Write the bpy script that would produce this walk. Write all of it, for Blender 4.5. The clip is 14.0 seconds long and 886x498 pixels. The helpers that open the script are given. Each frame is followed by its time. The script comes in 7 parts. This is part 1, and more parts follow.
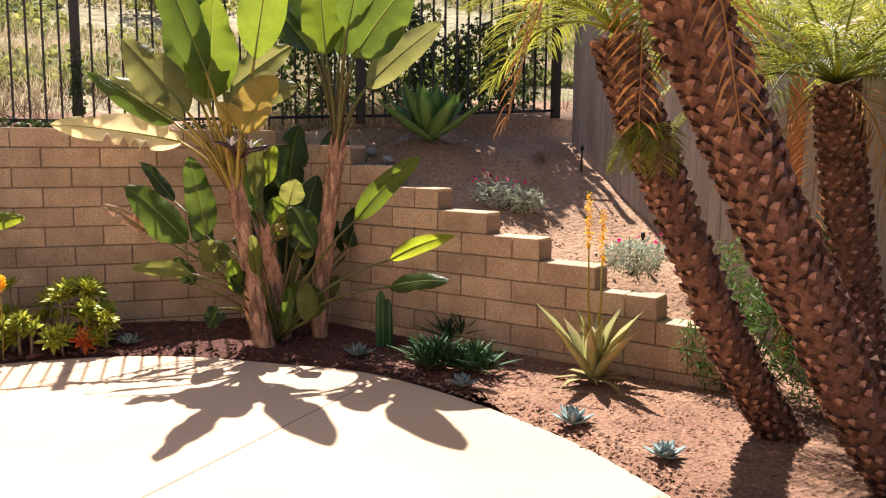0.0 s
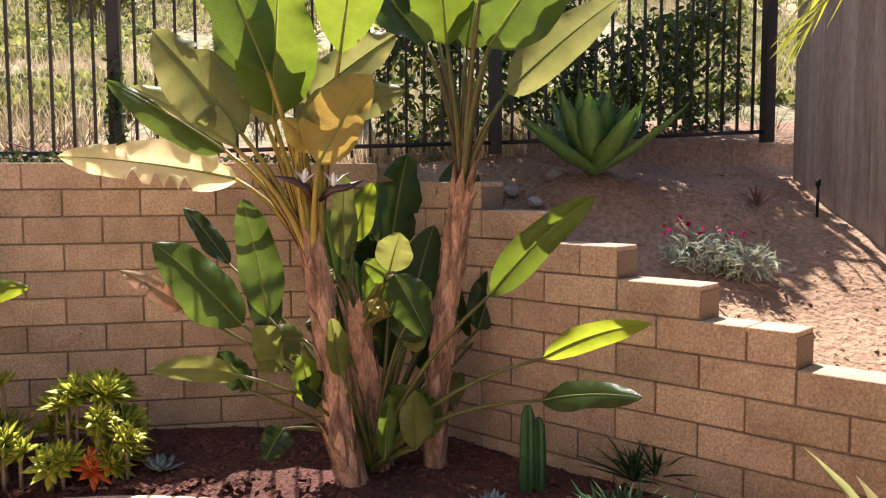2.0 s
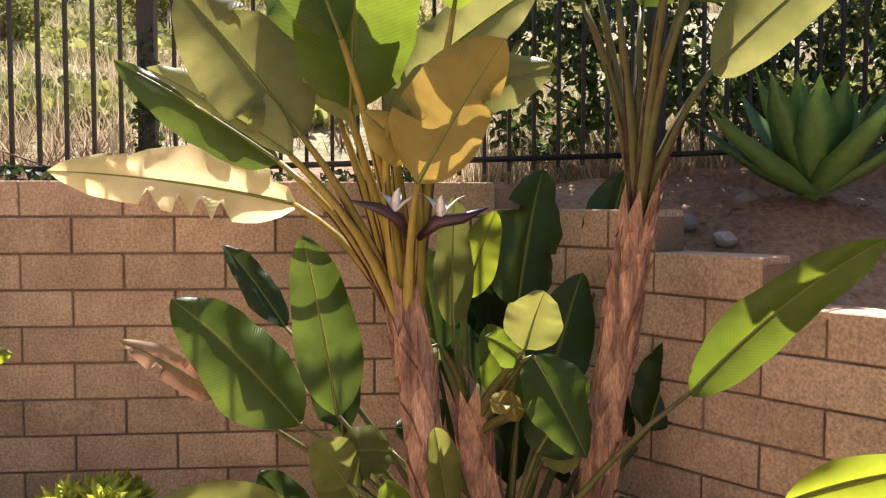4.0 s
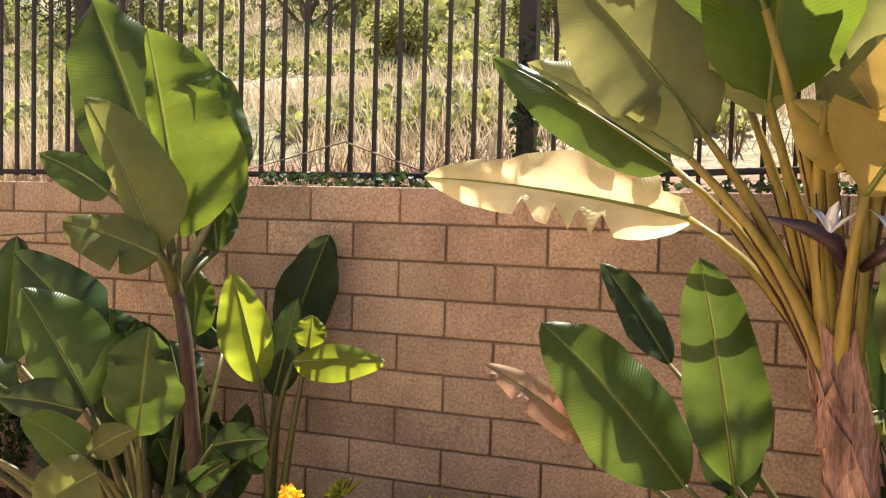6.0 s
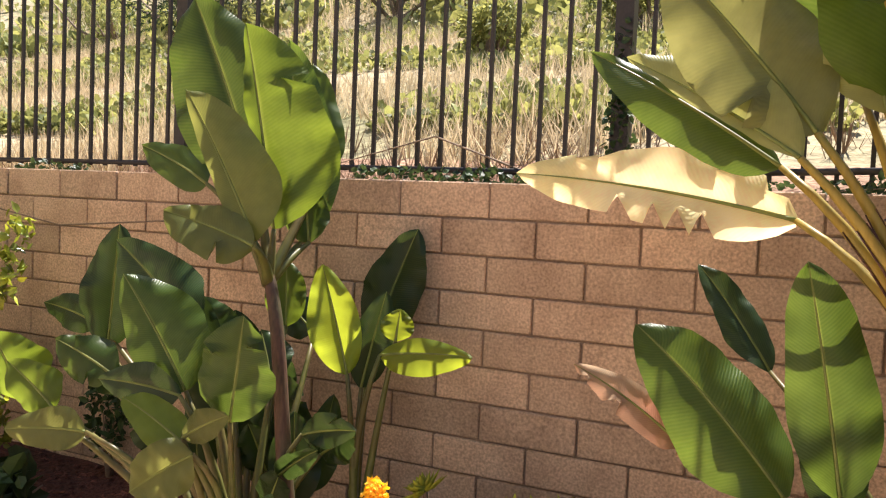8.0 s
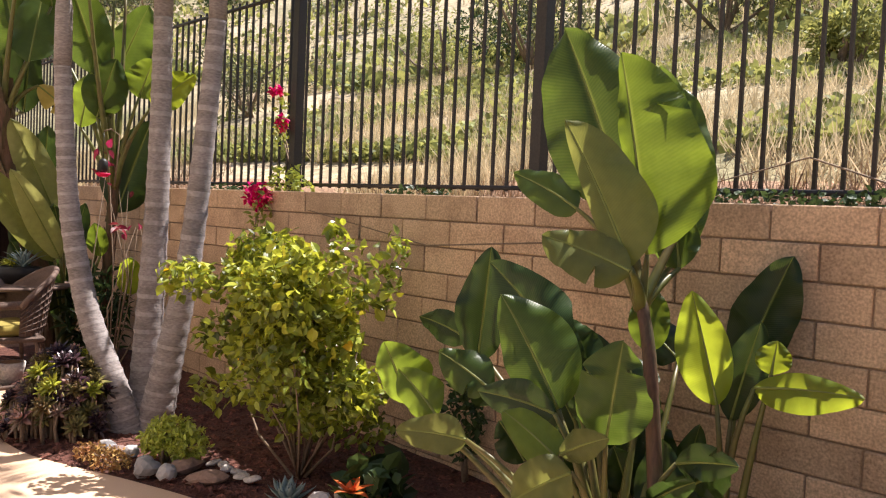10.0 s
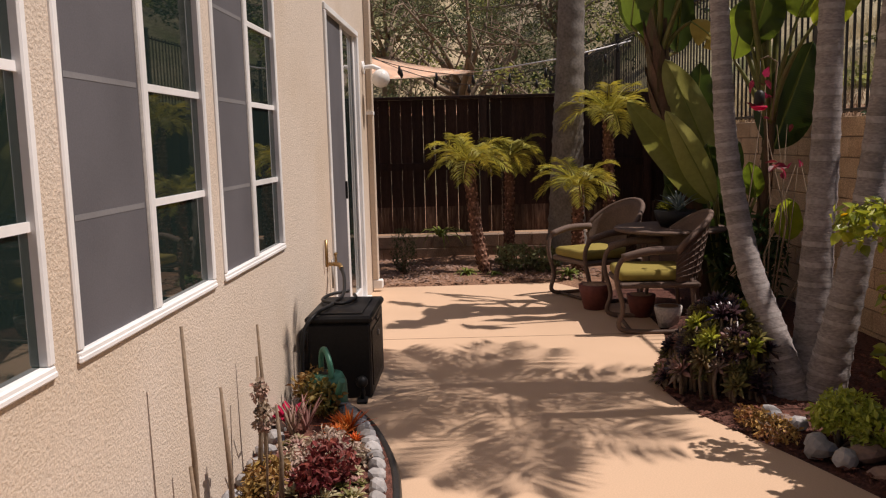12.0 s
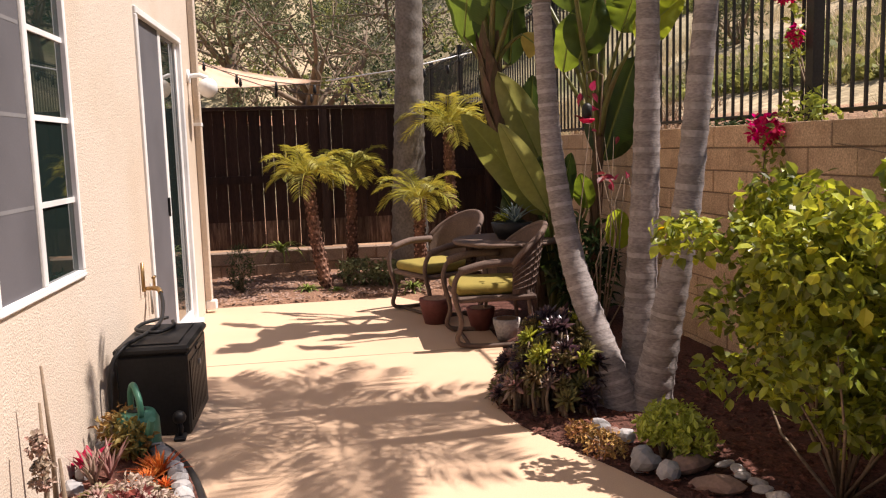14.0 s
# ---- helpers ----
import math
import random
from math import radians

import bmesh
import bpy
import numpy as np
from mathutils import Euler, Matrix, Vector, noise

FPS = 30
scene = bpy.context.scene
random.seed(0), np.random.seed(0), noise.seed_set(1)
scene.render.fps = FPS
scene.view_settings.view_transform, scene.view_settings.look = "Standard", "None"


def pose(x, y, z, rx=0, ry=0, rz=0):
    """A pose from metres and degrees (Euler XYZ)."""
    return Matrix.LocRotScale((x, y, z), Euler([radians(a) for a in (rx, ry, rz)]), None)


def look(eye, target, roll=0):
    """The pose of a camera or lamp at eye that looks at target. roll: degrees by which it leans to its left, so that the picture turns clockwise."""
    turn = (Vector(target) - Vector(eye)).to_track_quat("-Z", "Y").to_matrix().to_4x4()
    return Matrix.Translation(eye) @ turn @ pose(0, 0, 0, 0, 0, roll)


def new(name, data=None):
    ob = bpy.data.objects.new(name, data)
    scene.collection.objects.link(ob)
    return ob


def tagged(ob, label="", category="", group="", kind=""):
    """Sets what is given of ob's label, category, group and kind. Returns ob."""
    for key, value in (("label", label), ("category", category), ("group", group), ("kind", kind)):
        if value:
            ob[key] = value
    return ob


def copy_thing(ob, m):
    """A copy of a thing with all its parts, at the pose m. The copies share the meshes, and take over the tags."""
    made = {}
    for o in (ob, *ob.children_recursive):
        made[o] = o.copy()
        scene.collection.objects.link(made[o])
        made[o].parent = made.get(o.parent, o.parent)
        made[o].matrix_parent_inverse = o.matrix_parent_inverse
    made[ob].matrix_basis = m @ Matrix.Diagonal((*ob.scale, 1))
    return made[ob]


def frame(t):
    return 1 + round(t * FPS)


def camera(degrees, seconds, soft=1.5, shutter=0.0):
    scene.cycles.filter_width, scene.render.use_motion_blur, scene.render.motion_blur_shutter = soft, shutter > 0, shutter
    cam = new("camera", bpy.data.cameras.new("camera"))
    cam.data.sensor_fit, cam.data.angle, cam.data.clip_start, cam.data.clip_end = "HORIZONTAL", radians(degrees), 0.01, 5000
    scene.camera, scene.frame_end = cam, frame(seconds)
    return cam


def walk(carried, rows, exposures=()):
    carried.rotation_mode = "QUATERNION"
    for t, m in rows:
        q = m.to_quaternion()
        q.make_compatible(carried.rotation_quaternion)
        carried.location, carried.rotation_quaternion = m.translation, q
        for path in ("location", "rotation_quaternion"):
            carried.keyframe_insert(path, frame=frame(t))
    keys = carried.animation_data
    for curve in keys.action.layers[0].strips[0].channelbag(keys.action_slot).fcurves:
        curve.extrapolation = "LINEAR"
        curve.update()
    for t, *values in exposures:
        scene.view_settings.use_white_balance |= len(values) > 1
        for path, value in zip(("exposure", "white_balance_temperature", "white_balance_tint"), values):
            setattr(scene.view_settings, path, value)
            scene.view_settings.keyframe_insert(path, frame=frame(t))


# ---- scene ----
cam = camera(56.3, 14.0, soft=1.2)
METRES, EYE, TILT, LEAN, TURN = 5.2, 1.46, 0.0, 0.0, -19.8
ROWS = [
    (0.0, 0.0, 0.0, 0.0, 0.06, -7.42, -0.47),
    (0.5, -0.0086, 0.1012, -0.001, 1.17, -6.32, -1.05),
    (1.0, -0.0149, 0.206, 0.0042, 5.43, -4.6, -0.89),
    (1.5, -0.0382, 0.2982, -0.0043, 9.19, -4.43, -0.58),
    (2.0, -0.0489, 0.388, -0.0095, 8.68, -4.47, 0.21),
    (4.5, -0.1459, 0.6762, -0.0046, 20.46, -2.55, -0.5),
    (5.0, -0.1707, 0.6971, -0.0048, 33.49, -2.59, -0.25),
    (5.5, -0.1733, 0.7036, -0.0039, 39.38, -2.77, -1.42),
    (6.0, -0.1758, 0.703, -0.0034, 39.86, -2.59, -1.5),
    (6.5, -0.1777, 0.7031, -0.0039, 39.83, -2.57, -1.87),
    (7.0, -0.1787, 0.705, -0.0042, 39.68, -2.95, -2.0),
    (9.5, -0.1977, 0.6775, -0.0013, 61.39, -2.64, -3.19),
    (10.0, -0.2052, 0.66, -0.0012, 66.17, -2.71, -2.58),
    (10.5, -0.2215, 0.6479, -0.001, 77.2, -4.19, -0.96),
    (11.0, -0.2504, 0.6601, -0.0114, 91.12, -6.78, 0.13),
    (11.5, -0.2877, 0.6692, -0.0114, 103.45, -8.18, 0.91),
    (12.0, -0.3267, 0.6457, -0.0058, 108.38, -7.39, 1.47),
    (12.5, -0.3549, 0.645, -0.0051, 105.77, -5.44, 0.38),
    (13.0, -0.3667, 0.6593, -0.0026, 103.76, -5.38, 1.86),
    (13.5, -0.3716, 0.6646, -0.002, 101.42, -6.9, 3.27),
    (14.0, -0.3717, 0.6669, -0.001, 98.45, -7.06, 1.69),
]
walk(cam, [(t, pose(0, 0, EYE, TILT, LEAN, TURN) @ pose(METRES * x, METRES * y, METRES * z, 90 + pitch, roll, yaw)) for t, x, y, z, yaw, pitch, roll in ROWS],
     exposures=[(0.0, 1.29, 6420, 16), (1.0, 1.44, 6400, 16), (2.0, 1.43, 6250, 16), (4.5, 1.46, 6300, 16), (7.0, 1.60, 6350, 16), (9.5, 1.42, 6350, 16), (10.5, 1.27, 6250, 16), (11.0, 1.16, 6050, 17), (11.5, 0.55, 6350, 18), (12.0, -0.12, 6700, 19),
                (12.5, 0.20, 6700, 19), (13.0, 0.46, 6700, 19), (13.5, 0.62, 6700, 19), (14.0, 0.72, 6700, 19)])

# ---- light ----
SUN_EL, SUN_AZ = 60.0, 2.0          # elevation; azimuth from +y towards +x, of the place the sun stands in
world = bpy.data.worlds.new("sky")
scene.world = world
world.use_nodes = True
wn = world.node_tree.nodes
sky = wn.new("ShaderNodeTexSky")
sky.sky_type, sky.sun_disc = "NISHITA", False
sky.sun_elevation, sky.sun_rotation = radians(SUN_EL), radians(SUN_AZ)
world.node_tree.links.new(sky.outputs[0], wn["Background"].inputs[0])
wn["Background"].inputs[1].default_value = 0.076
sun = new("sun", bpy.data.lights.new("sun", "SUN"))
sun.data.energy, sun.data.angle, sun.data.color = 5.0, radians(0.55), (1.0, 0.95, 0.86)
sd = Vector((math.sin(radians(SUN_AZ)) * math.cos(radians(SUN_EL)), math.cos(radians(SUN_AZ)) * math.cos(radians(SUN_EL)), math.sin(radians(SUN_EL))))
sun.matrix_world = look(sd * 60, (0, 0, 0))

# ---- materials ----
def mat(name, base, rough=0.8, var=0.25, fine=60.0, coarse=3.0, bump=0.3, tint=None, tint_amount=0.5, island=0.0, obj=0.0, metal=0.0, spec=0.3, thin=0.0, stretch=(1, 1, 1), depth=0.004):
    """A surface: base colour varied at a coarse and a fine scale, a second tint in patches, fine relief.
    island, obj: how far single pieces differ in lightness; thin: light let through a leaf."""
    m = bpy.data.materials.new(name)
    m.use_nodes = True
    nt = m.node_tree
    n, l = nt.nodes, nt.links
    p = n["Principled BSDF"]
    mp = n.new("ShaderNodeMapping")
    mp.inputs["Scale"].default_value = stretch
    geo = n.new("ShaderNodeNewGeometry")
    l.new(geo.outputs["Position"], mp.inputs["Vector"])
    a = n.new("ShaderNodeTexNoise")
    a.inputs["Scale"].default_value, a.inputs["Detail"].default_value = coarse, 3
    b = n.new("ShaderNodeTexNoise")
    b.inputs["Scale"].default_value, b.inputs["Detail"].default_value = fine, 4
    for t in (a, b):
        l.new(mp.outputs[0], t.inputs["Vector"])
    t2 = tint or tuple(c * 0.6 for c in base)
    mix = n.new("ShaderNodeMix")
    mix.data_type = "RGBA"
    mix.inputs[6].default_value, mix.inputs[7].default_value = (*base, 1), (*t2, 1)
    ramp = n.new("ShaderNodeMapRange")
    ramp.inputs[1].default_value, ramp.inputs[2].default_value, ramp.inputs[4].default_value = 0.42, 0.68, tint_amount
    l.new(a.outputs[0], ramp.inputs[0])
    l.new(ramp.outputs[0], mix.inputs[0])
    val = n.new("ShaderNodeMapRange")
    val.inputs[1].default_value, val.inputs[2].default_value = 0.3, 0.7
    val.inputs[3].default_value, val.inputs[4].default_value = 1 - var, 1 + var
    l.new(b.outputs[0], val.inputs[0])
    last = val.outputs[0]
    for amount, out in ((island, geo.outputs["Random Per Island"]), (obj, None)):
        if amount:
            if out is None:
                out = n.new("ShaderNodeObjectInfo").outputs["Random"]
            r = n.new("ShaderNodeMapRange")
            r.inputs[3].default_value, r.inputs[4].default_value = 1 - amount, 1 + amount
            l.new(out, r.inputs[0])
            mu = n.new("ShaderNodeMath")
            mu.operation = "MULTIPLY"
            l.new(last, mu.inputs[0])
            l.new(r.outputs[0], mu.inputs[1])
            last = mu.outputs[0]
    hsv = n.new("ShaderNodeHueSaturation")
    l.new(mix.outputs[2], hsv.inputs["Color"])
    l.new(last, hsv.inputs["Value"])
    l.new(hsv.outputs[0], p.inputs["Base Color"])
    p.inputs["Roughness"].default_value, p.inputs["Metallic"].default_value = rough, metal
    p.inputs["Specular IOR Level"].default_value = spec
    if bump:
        bp = n.new("ShaderNodeBump")
        bp.inputs["Strength"].default_value, bp.inputs["Distance"].default_value = bump, depth
        l.new(b.outputs[0], bp.inputs["Height"])
        l.new(bp.outputs[0], p.inputs["Normal"])
    if thin:
        tr = n.new("ShaderNodeBsdfTranslucent")
        gain = n.new("ShaderNodeHueSaturation")
        gain.inputs["Value"].default_value, gain.inputs["Hue"].default_value, gain.inputs["Saturation"].default_value = 1.75, 0.47, 1.05
        l.new(hsv.outputs[0], gain.inputs["Color"])
        l.new(gain.outputs[0], tr.inputs["Color"])
        ms = n.new("ShaderNodeMixShader")
        ms.inputs[0].default_value = thin
        l.new(p.outputs[0], ms.inputs[1])
        l.new(tr.outputs[0], ms.inputs[2])
        l.new(ms.outputs[0], n["Material Output"].inputs[0])
    return m


M_BLOCK = mat("tan_split_block", (0.54, 0.38, 0.25), 0.92, 0.32, 95, 5.0, 0.9, (0.40, 0.265, 0.17), 0.8, obj=0.17)
# tan block taken darker: half shade on the low wall is put into colour
M_BLOCK_SHADED = mat("shaded_low_block", (0.24, 0.17, 0.125), 0.95, 0.3, 95, 5.0, 0.9, (0.15, 0.11, 0.085), 0.8, obj=0.2)
M_MORTAR = mat("grey_brown_mortar", (0.28, 0.195, 0.135), 0.95, 0.2, 120, 3, 0.5)
M_CONCRETE = mat("tan_brushed_concrete", (0.58, 0.40, 0.27), 0.85, 0.06, 140, 0.9, 0.15, (0.49, 0.33, 0.215), 0.6)
M_SOIL = mat("dry_brown_soil", (0.41, 0.255, 0.16), 0.97, 0.30, 34, 1.6, 1.0, (0.22, 0.125, 0.075), 0.7, depth=0.02)
M_BEDSOIL = mat("red_brown_bed_soil", (0.26, 0.145, 0.09), 0.97, 0.35, 40, 1.6, 1.0, (0.17, 0.085, 0.055), 0.8, depth=0.02)
M_MULCH = mat("red_bark_mulch", (0.13, 0.05, 0.035), 0.95, 0.45, 50, 2.5, 1.0, (0.09, 0.04, 0.03), 0.8, depth=0.02, island=0.5)
M_HILL = mat("dry_grass_slope", (0.46, 0.36, 0.23), 0.97, 0.35, 9, 0.16, 1.0, (0.15, 0.15, 0.06), 1.0, depth=0.05)
M_IRON = mat("black_painted_iron", (0.026, 0.023, 0.022), 0.42, 0.25, 80, 4, 0.1, (0.045, 0.032, 0.026), 0.5)
M_STUCCO = mat("cream_stucco", (0.60, 0.51, 0.425), 0.93, 0.14, 110, 0.9, 0.75, (0.50, 0.39, 0.28), 0.6, depth=0.006)
M_WHITE = mat("white_vinyl", (0.80, 0.79, 0.78), 0.45, 0.03, 30, 2, 0.05)
M_FENCE_DARK = mat("dark_stained_fence_wood", (0.028, 0.013, 0.010), 0.8, 0.4, 25, 3, 0.6, (0.05, 0.026, 0.018), 0.7, obj=0.3, stretch=(6, 6, 0.6))
M_FENCE_GREY = mat("weathered_grey_fence_wood", (0.36, 0.31, 0.27), 0.9, 0.2, 25, 3, 0.6, (0.24, 0.19, 0.16), 0.7, obj=0.15, stretch=(6, 6, 0.5))
M_TRUNK = mat("grey_palm_trunk", (0.26, 0.225, 0.215), 0.85, 0.3, 40, 3, 0.6, (0.15, 0.125, 0.11), 0.7, stretch=(1, 1, 3))
M_BLACK = mat("black_moulded_plastic", (0.014, 0.013, 0.013), 0.5, 0.2, 60, 4, 0.3)
M_WEATHER = mat("brown_worn_fence_wood", (0.06, 0.034, 0.026), 0.9, 0.4, 25, 5, 0.6, (0.17, 0.115, 0.085), 0.9, obj=0.5, stretch=(6, 6, 0.6))


def leaf_mat(name, base, tint, rough=0.4, thin=0.35, ribs=110.0):
    """A big paddle leaf: side ribs across the blade, blotches, light let through."""
    m = mat(name, base, rough, 0.10, 24, 3.0, 0.0, tint, 0.7, obj=0.3, spec=0.28, thin=thin)
    n, l = m.node_tree.nodes, m.node_tree.links
    uv = n.new("ShaderNodeUVMap")
    mp = n.new("ShaderNodeMapping")
    mp.inputs["Scale"].default_value = (1.2, 1.0, 1.0)
    l.new(uv.outputs[0], mp.inputs["Vector"])
    w = n.new("ShaderNodeTexWave")
    w.wave_type, w.bands_direction = "BANDS", "Y"
    w.inputs["Scale"].default_value, w.inputs["Distortion"].default_value, w.inputs["Detail"].default_value = ribs / 6, 1.2, 2
    l.new(mp.outputs[0], w.inputs["Vector"])
    bp = n.new("ShaderNodeBump")
    bp.inputs["Strength"].default_value, bp.inputs["Distance"].default_value = 0.22, 0.004
    l.new(w.outputs["Fac"], bp.inputs["Height"])
    l.new(bp.outputs[0], n["Principled BSDF"].inputs["Normal"])
    n["Hue/Saturation/Value.001"].inputs["Value"].default_value = 2.5
    # paler along the rib, faint lighter side veins
    sep = n.new("ShaderNodeSeparateXYZ")
    l.new(uv.outputs[0], sep.inputs[0])
    off = n.new("ShaderNodeMath")
    off.operation = "ABSOLUTE"
    l.new(sep.outputs[0], off.inputs[0])
    near = n.new("ShaderNodeMapRange")
    near.inputs[1].default_value, near.inputs[2].default_value, near.inputs[3].default_value, near.inputs[4].default_value = 0.01, 0.07, 0.45, 0.0
    l.new(off.outputs[0], near.inputs[0])
    vein = n.new("ShaderNodeMath")
    vein.operation = "MULTIPLY_ADD"
    vein.inputs[1].default_value = 0.06
    l.new(w.outputs["Fac"], vein.inputs[0])
    l.new(near.outputs[0], vein.inputs[2])
    pale = n.new("ShaderNodeMix")
    pale.data_type = "RGBA"
    pale.inputs[7].default_value = (0.24, 0.28, 0.06, 1)
    l.new(vein.outputs[0], pale.inputs[0])
    patch = n["Mix"].outputs[2]
    l.new(patch, pale.inputs[6])
    l.new(pale.outputs[2], n["Hue/Saturation/Value"].inputs["Color"])
    return m


M_LEAF = leaf_mat("green_paddle_leaf", (0.052, 0.092, 0.014), (0.032, 0.062, 0.010), 0.32, thin=0.34)
# dark leaf green, taken darker still to put the clumps' shade into colour
M_LEAF_DEEP_SHADE = leaf_mat("deep_shade_green_paddle_leaf", (0.021, 0.045, 0.010), (0.014, 0.030, 0.007), 0.30, thin=0.22)
# brightest leaf green: sun shining through the blade is put into its colour
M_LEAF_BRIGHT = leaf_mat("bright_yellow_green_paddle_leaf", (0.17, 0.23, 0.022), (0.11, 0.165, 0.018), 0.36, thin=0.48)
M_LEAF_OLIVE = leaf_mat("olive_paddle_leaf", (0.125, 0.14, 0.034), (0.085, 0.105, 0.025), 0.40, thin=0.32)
# two lighter leaf copies, with the sunlight on them put into the colour
M_LEAF_SUNLIT = leaf_mat("sunlit_olive_paddle_leaf", (0.205, 0.215, 0.068), (0.15, 0.17, 0.045), 0.40, thin=0.34)
M_LEAF_LIT = leaf_mat("lit_yellow_green_leaf", (0.085, 0.135, 0.016), (0.055, 0.10, 0.012), 0.34, thin=0.42)
M_LEAF_OLD = leaf_mat("ageing_olive_yellow_leaf", (0.34, 0.265, 0.058), (0.27, 0.22, 0.05), 0.5, 0.24)
M_LEAF_DRY = leaf_mat("dried_cream_leaf", (0.66, 0.58, 0.30), (0.36, 0.34, 0.10), 0.6, 0.35)
M_LEAF_BROWN = leaf_mat("withered_brown_leaf", (0.36, 0.20, 0.11), (0.52, 0.38, 0.22), 0.85, 0.15)
M_STEM = mat("dark_red_brown_stem", (0.095, 0.05, 0.03), 0.6, 0.3, 40, 6, 0.4, (0.06, 0.055, 0.02), 0.8, stretch=(3, 3, 0.5))
M_STALK = mat("ochre_leaf_stalk", (0.31, 0.22, 0.035), 0.42, 0.15, 30, 6, 0.2, (0.20, 0.17, 0.035), 0.8, stretch=(3, 3, 0.6))
M_RIB = mat("pale_green_leaf_rib", (0.20, 0.23, 0.055), 0.4, 0.1, 30, 6, 0.0, thin=0.2)
M_WING = mat("dark_withered_stalk_edge", (0.055, 0.022, 0.018), 0.8, 0.3, 60, 20, 0.4, (0.16, 0.08, 0.045), 0.8)
M_STALK_GREEN = mat("olive_leaf_stalk", (0.11, 0.115, 0.028), 0.4, 0.15, 30, 6, 0.2, (0.12, 0.075, 0.03), 0.7)
M_SHEATH = mat("peeling_brown_stem_sheath", (0.47, 0.27, 0.175), 0.9, 0.4, 45, 7, 0.9, (0.15, 0.08, 0.055), 0.9, island=0.4, stretch=(4, 4, 0.7))
M_BARK = mat("rough_red_brown_palm_bark", (0.15, 0.075, 0.05), 0.95, 0.35, 60, 9, 0.8, (0.07, 0.035, 0.025), 0.8, island=0.5)
M_BARKEND = mat("pale_cut_leaf_base", (0.28, 0.15, 0.10), 0.9, 0.35, 70, 12, 0.7, (0.20, 0.10, 0.07), 0.8, island=0.5)
M_RING = mat("pale_ring_ridge", (0.335, 0.30, 0.285), 0.85, 0.2, 40, 4, 0.4)
M_FROND = mat("yellow_green_palm_frond", (0.34, 0.32, 0.05), 0.5, 0.15, 20, 4, 0.0, (0.19, 0.22, 0.035), 0.6, obj=0.15, island=0.25, thin=0.35)
M_FROND_GREEN = mat("green_palm_frond", (0.17, 0.21, 0.035), 0.45, 0.15, 20, 4, 0.0, (0.26, 0.27, 0.04), 0.6, obj=0.3, island=0.3, thin=0.35)
M_DRYFROND = mat("dead_orange_brown_frond", (0.34, 0.19, 0.06), 0.8, 0.2, 20, 4, 0.0, obj=0.2, island=0.3, thin=0.25)
M_SHRUB = mat("mid_green_shrub_leaf", (0.22, 0.27, 0.045), 0.45, 0.15, 20, 3, 0.0, (0.15, 0.21, 0.035), 0.6, island=0.35, thin=0.3, spec=0.5)
M_HIBISCUS = mat("glossy_green_hibiscus_leaf", (0.22, 0.26, 0.032), 0.32, 0.15, 20, 3, 0.0, (0.10, 0.14, 0.02), 0.8, island=0.6, thin=0.42, spec=0.5)
M_DARKLEAF = mat("dark_green_shrub_leaf", (0.035, 0.065, 0.02), 0.5, 0.2, 20, 3, 0.0, island=0.35, thin=0.2)
M_HEDGE = mat("hedge_leaf", (0.055, 0.095, 0.022), 0.4, 0.2, 20, 3, 0.0, (0.03, 0.05, 0.015), 0.7, island=0.5, thin=0.3, spec=0.5)
M_WEED = mat("hillside_weed_leaf", (0.25, 0.27, 0.085), 0.7, 0.2, 20, 1.5, 0.0, (0.14, 0.17, 0.06), 0.8, island=0.4, thin=0.3)
M_SAGE = mat("grey_green_brush_leaf", (0.13, 0.14, 0.065), 0.8, 0.2, 20, 1.5, 0.0, (0.08, 0.09, 0.045), 0.8, island=0.4, thin=0.15)
M_STRAW = mat("dry_straw_grass", (0.50, 0.44, 0.27), 0.9, 0.2, 20, 2, 0.0, (0.36, 0.30, 0.16), 0.7, island=0.3, thin=0.25)
M_SILVER = mat("silver_felted_leaf", (0.40, 0.43, 0.33), 0.8, 0.15, 40, 4, 0.0, (0.28, 0.33, 0.22), 0.6, island=0.25, thin=0.15)
M_RED = mat("crimson_flower", (0.55, 0.012, 0.07), 0.6, 0.15, 40, 6, 0.0, island=0.25, thin=0.3)
M_YELLOW = mat("yellow_flower", (0.80, 0.56, 0.04), 0.6, 0.12, 40, 6, 0.0, (0.85, 0.62, 0.05), 0.6, island=0.15, thin=0.3)
M_ORANGE = mat("orange_red_succulent", (0.65, 0.13, 0.03), 0.5, 0.15, 40, 8, 0.0, (0.75, 0.28, 0.05), 0.7, island=0.25, thin=0.15)
M_AGAVE = mat("fresh_green_agave", (0.13, 0.24, 0.075), 0.45, 0.12, 30, 6, 0.1, (0.17, 0.26, 0.06), 0.7, obj=0.2, thin=0.28)
M_ALOE = mat("olive_aloe_leaf", (0.34, 0.33, 0.12), 0.5, 0.12, 30, 6, 0.1, (0.42, 0.30, 0.14), 0.7, obj=0.2, thin=0.15)
M_SPIKY = mat("deep_green_aloe_leaf", (0.045, 0.105, 0.035), 0.45, 0.12, 30, 6, 0.1, island=0.2)
M_FEATHER = mat("feathery_green_leaf", (0.09, 0.17, 0.04), 0.5, 0.15, 30, 5, 0.0, (0.05, 0.10, 0.03), 0.7, island=0.4, thin=0.3)
M_BLUE = mat("powder_blue_agave", (0.21, 0.27, 0.26), 0.7, 0.1, 30, 6, 0.1, island=0.12)
M_AEONIUM = mat("yellow_green_rosette", (0.40, 0.40, 0.04), 0.45, 0.12, 30, 8, 0.0, (0.22, 0.29, 0.035), 0.6, island=0.25, thin=0.15)
M_PURPLE = mat("dark_purple_rosette", (0.035, 0.012, 0.022), 0.35, 0.2, 30, 8, 0.0, (0.07, 0.04, 0.03), 0.6, island=0.4, spec=0.5)
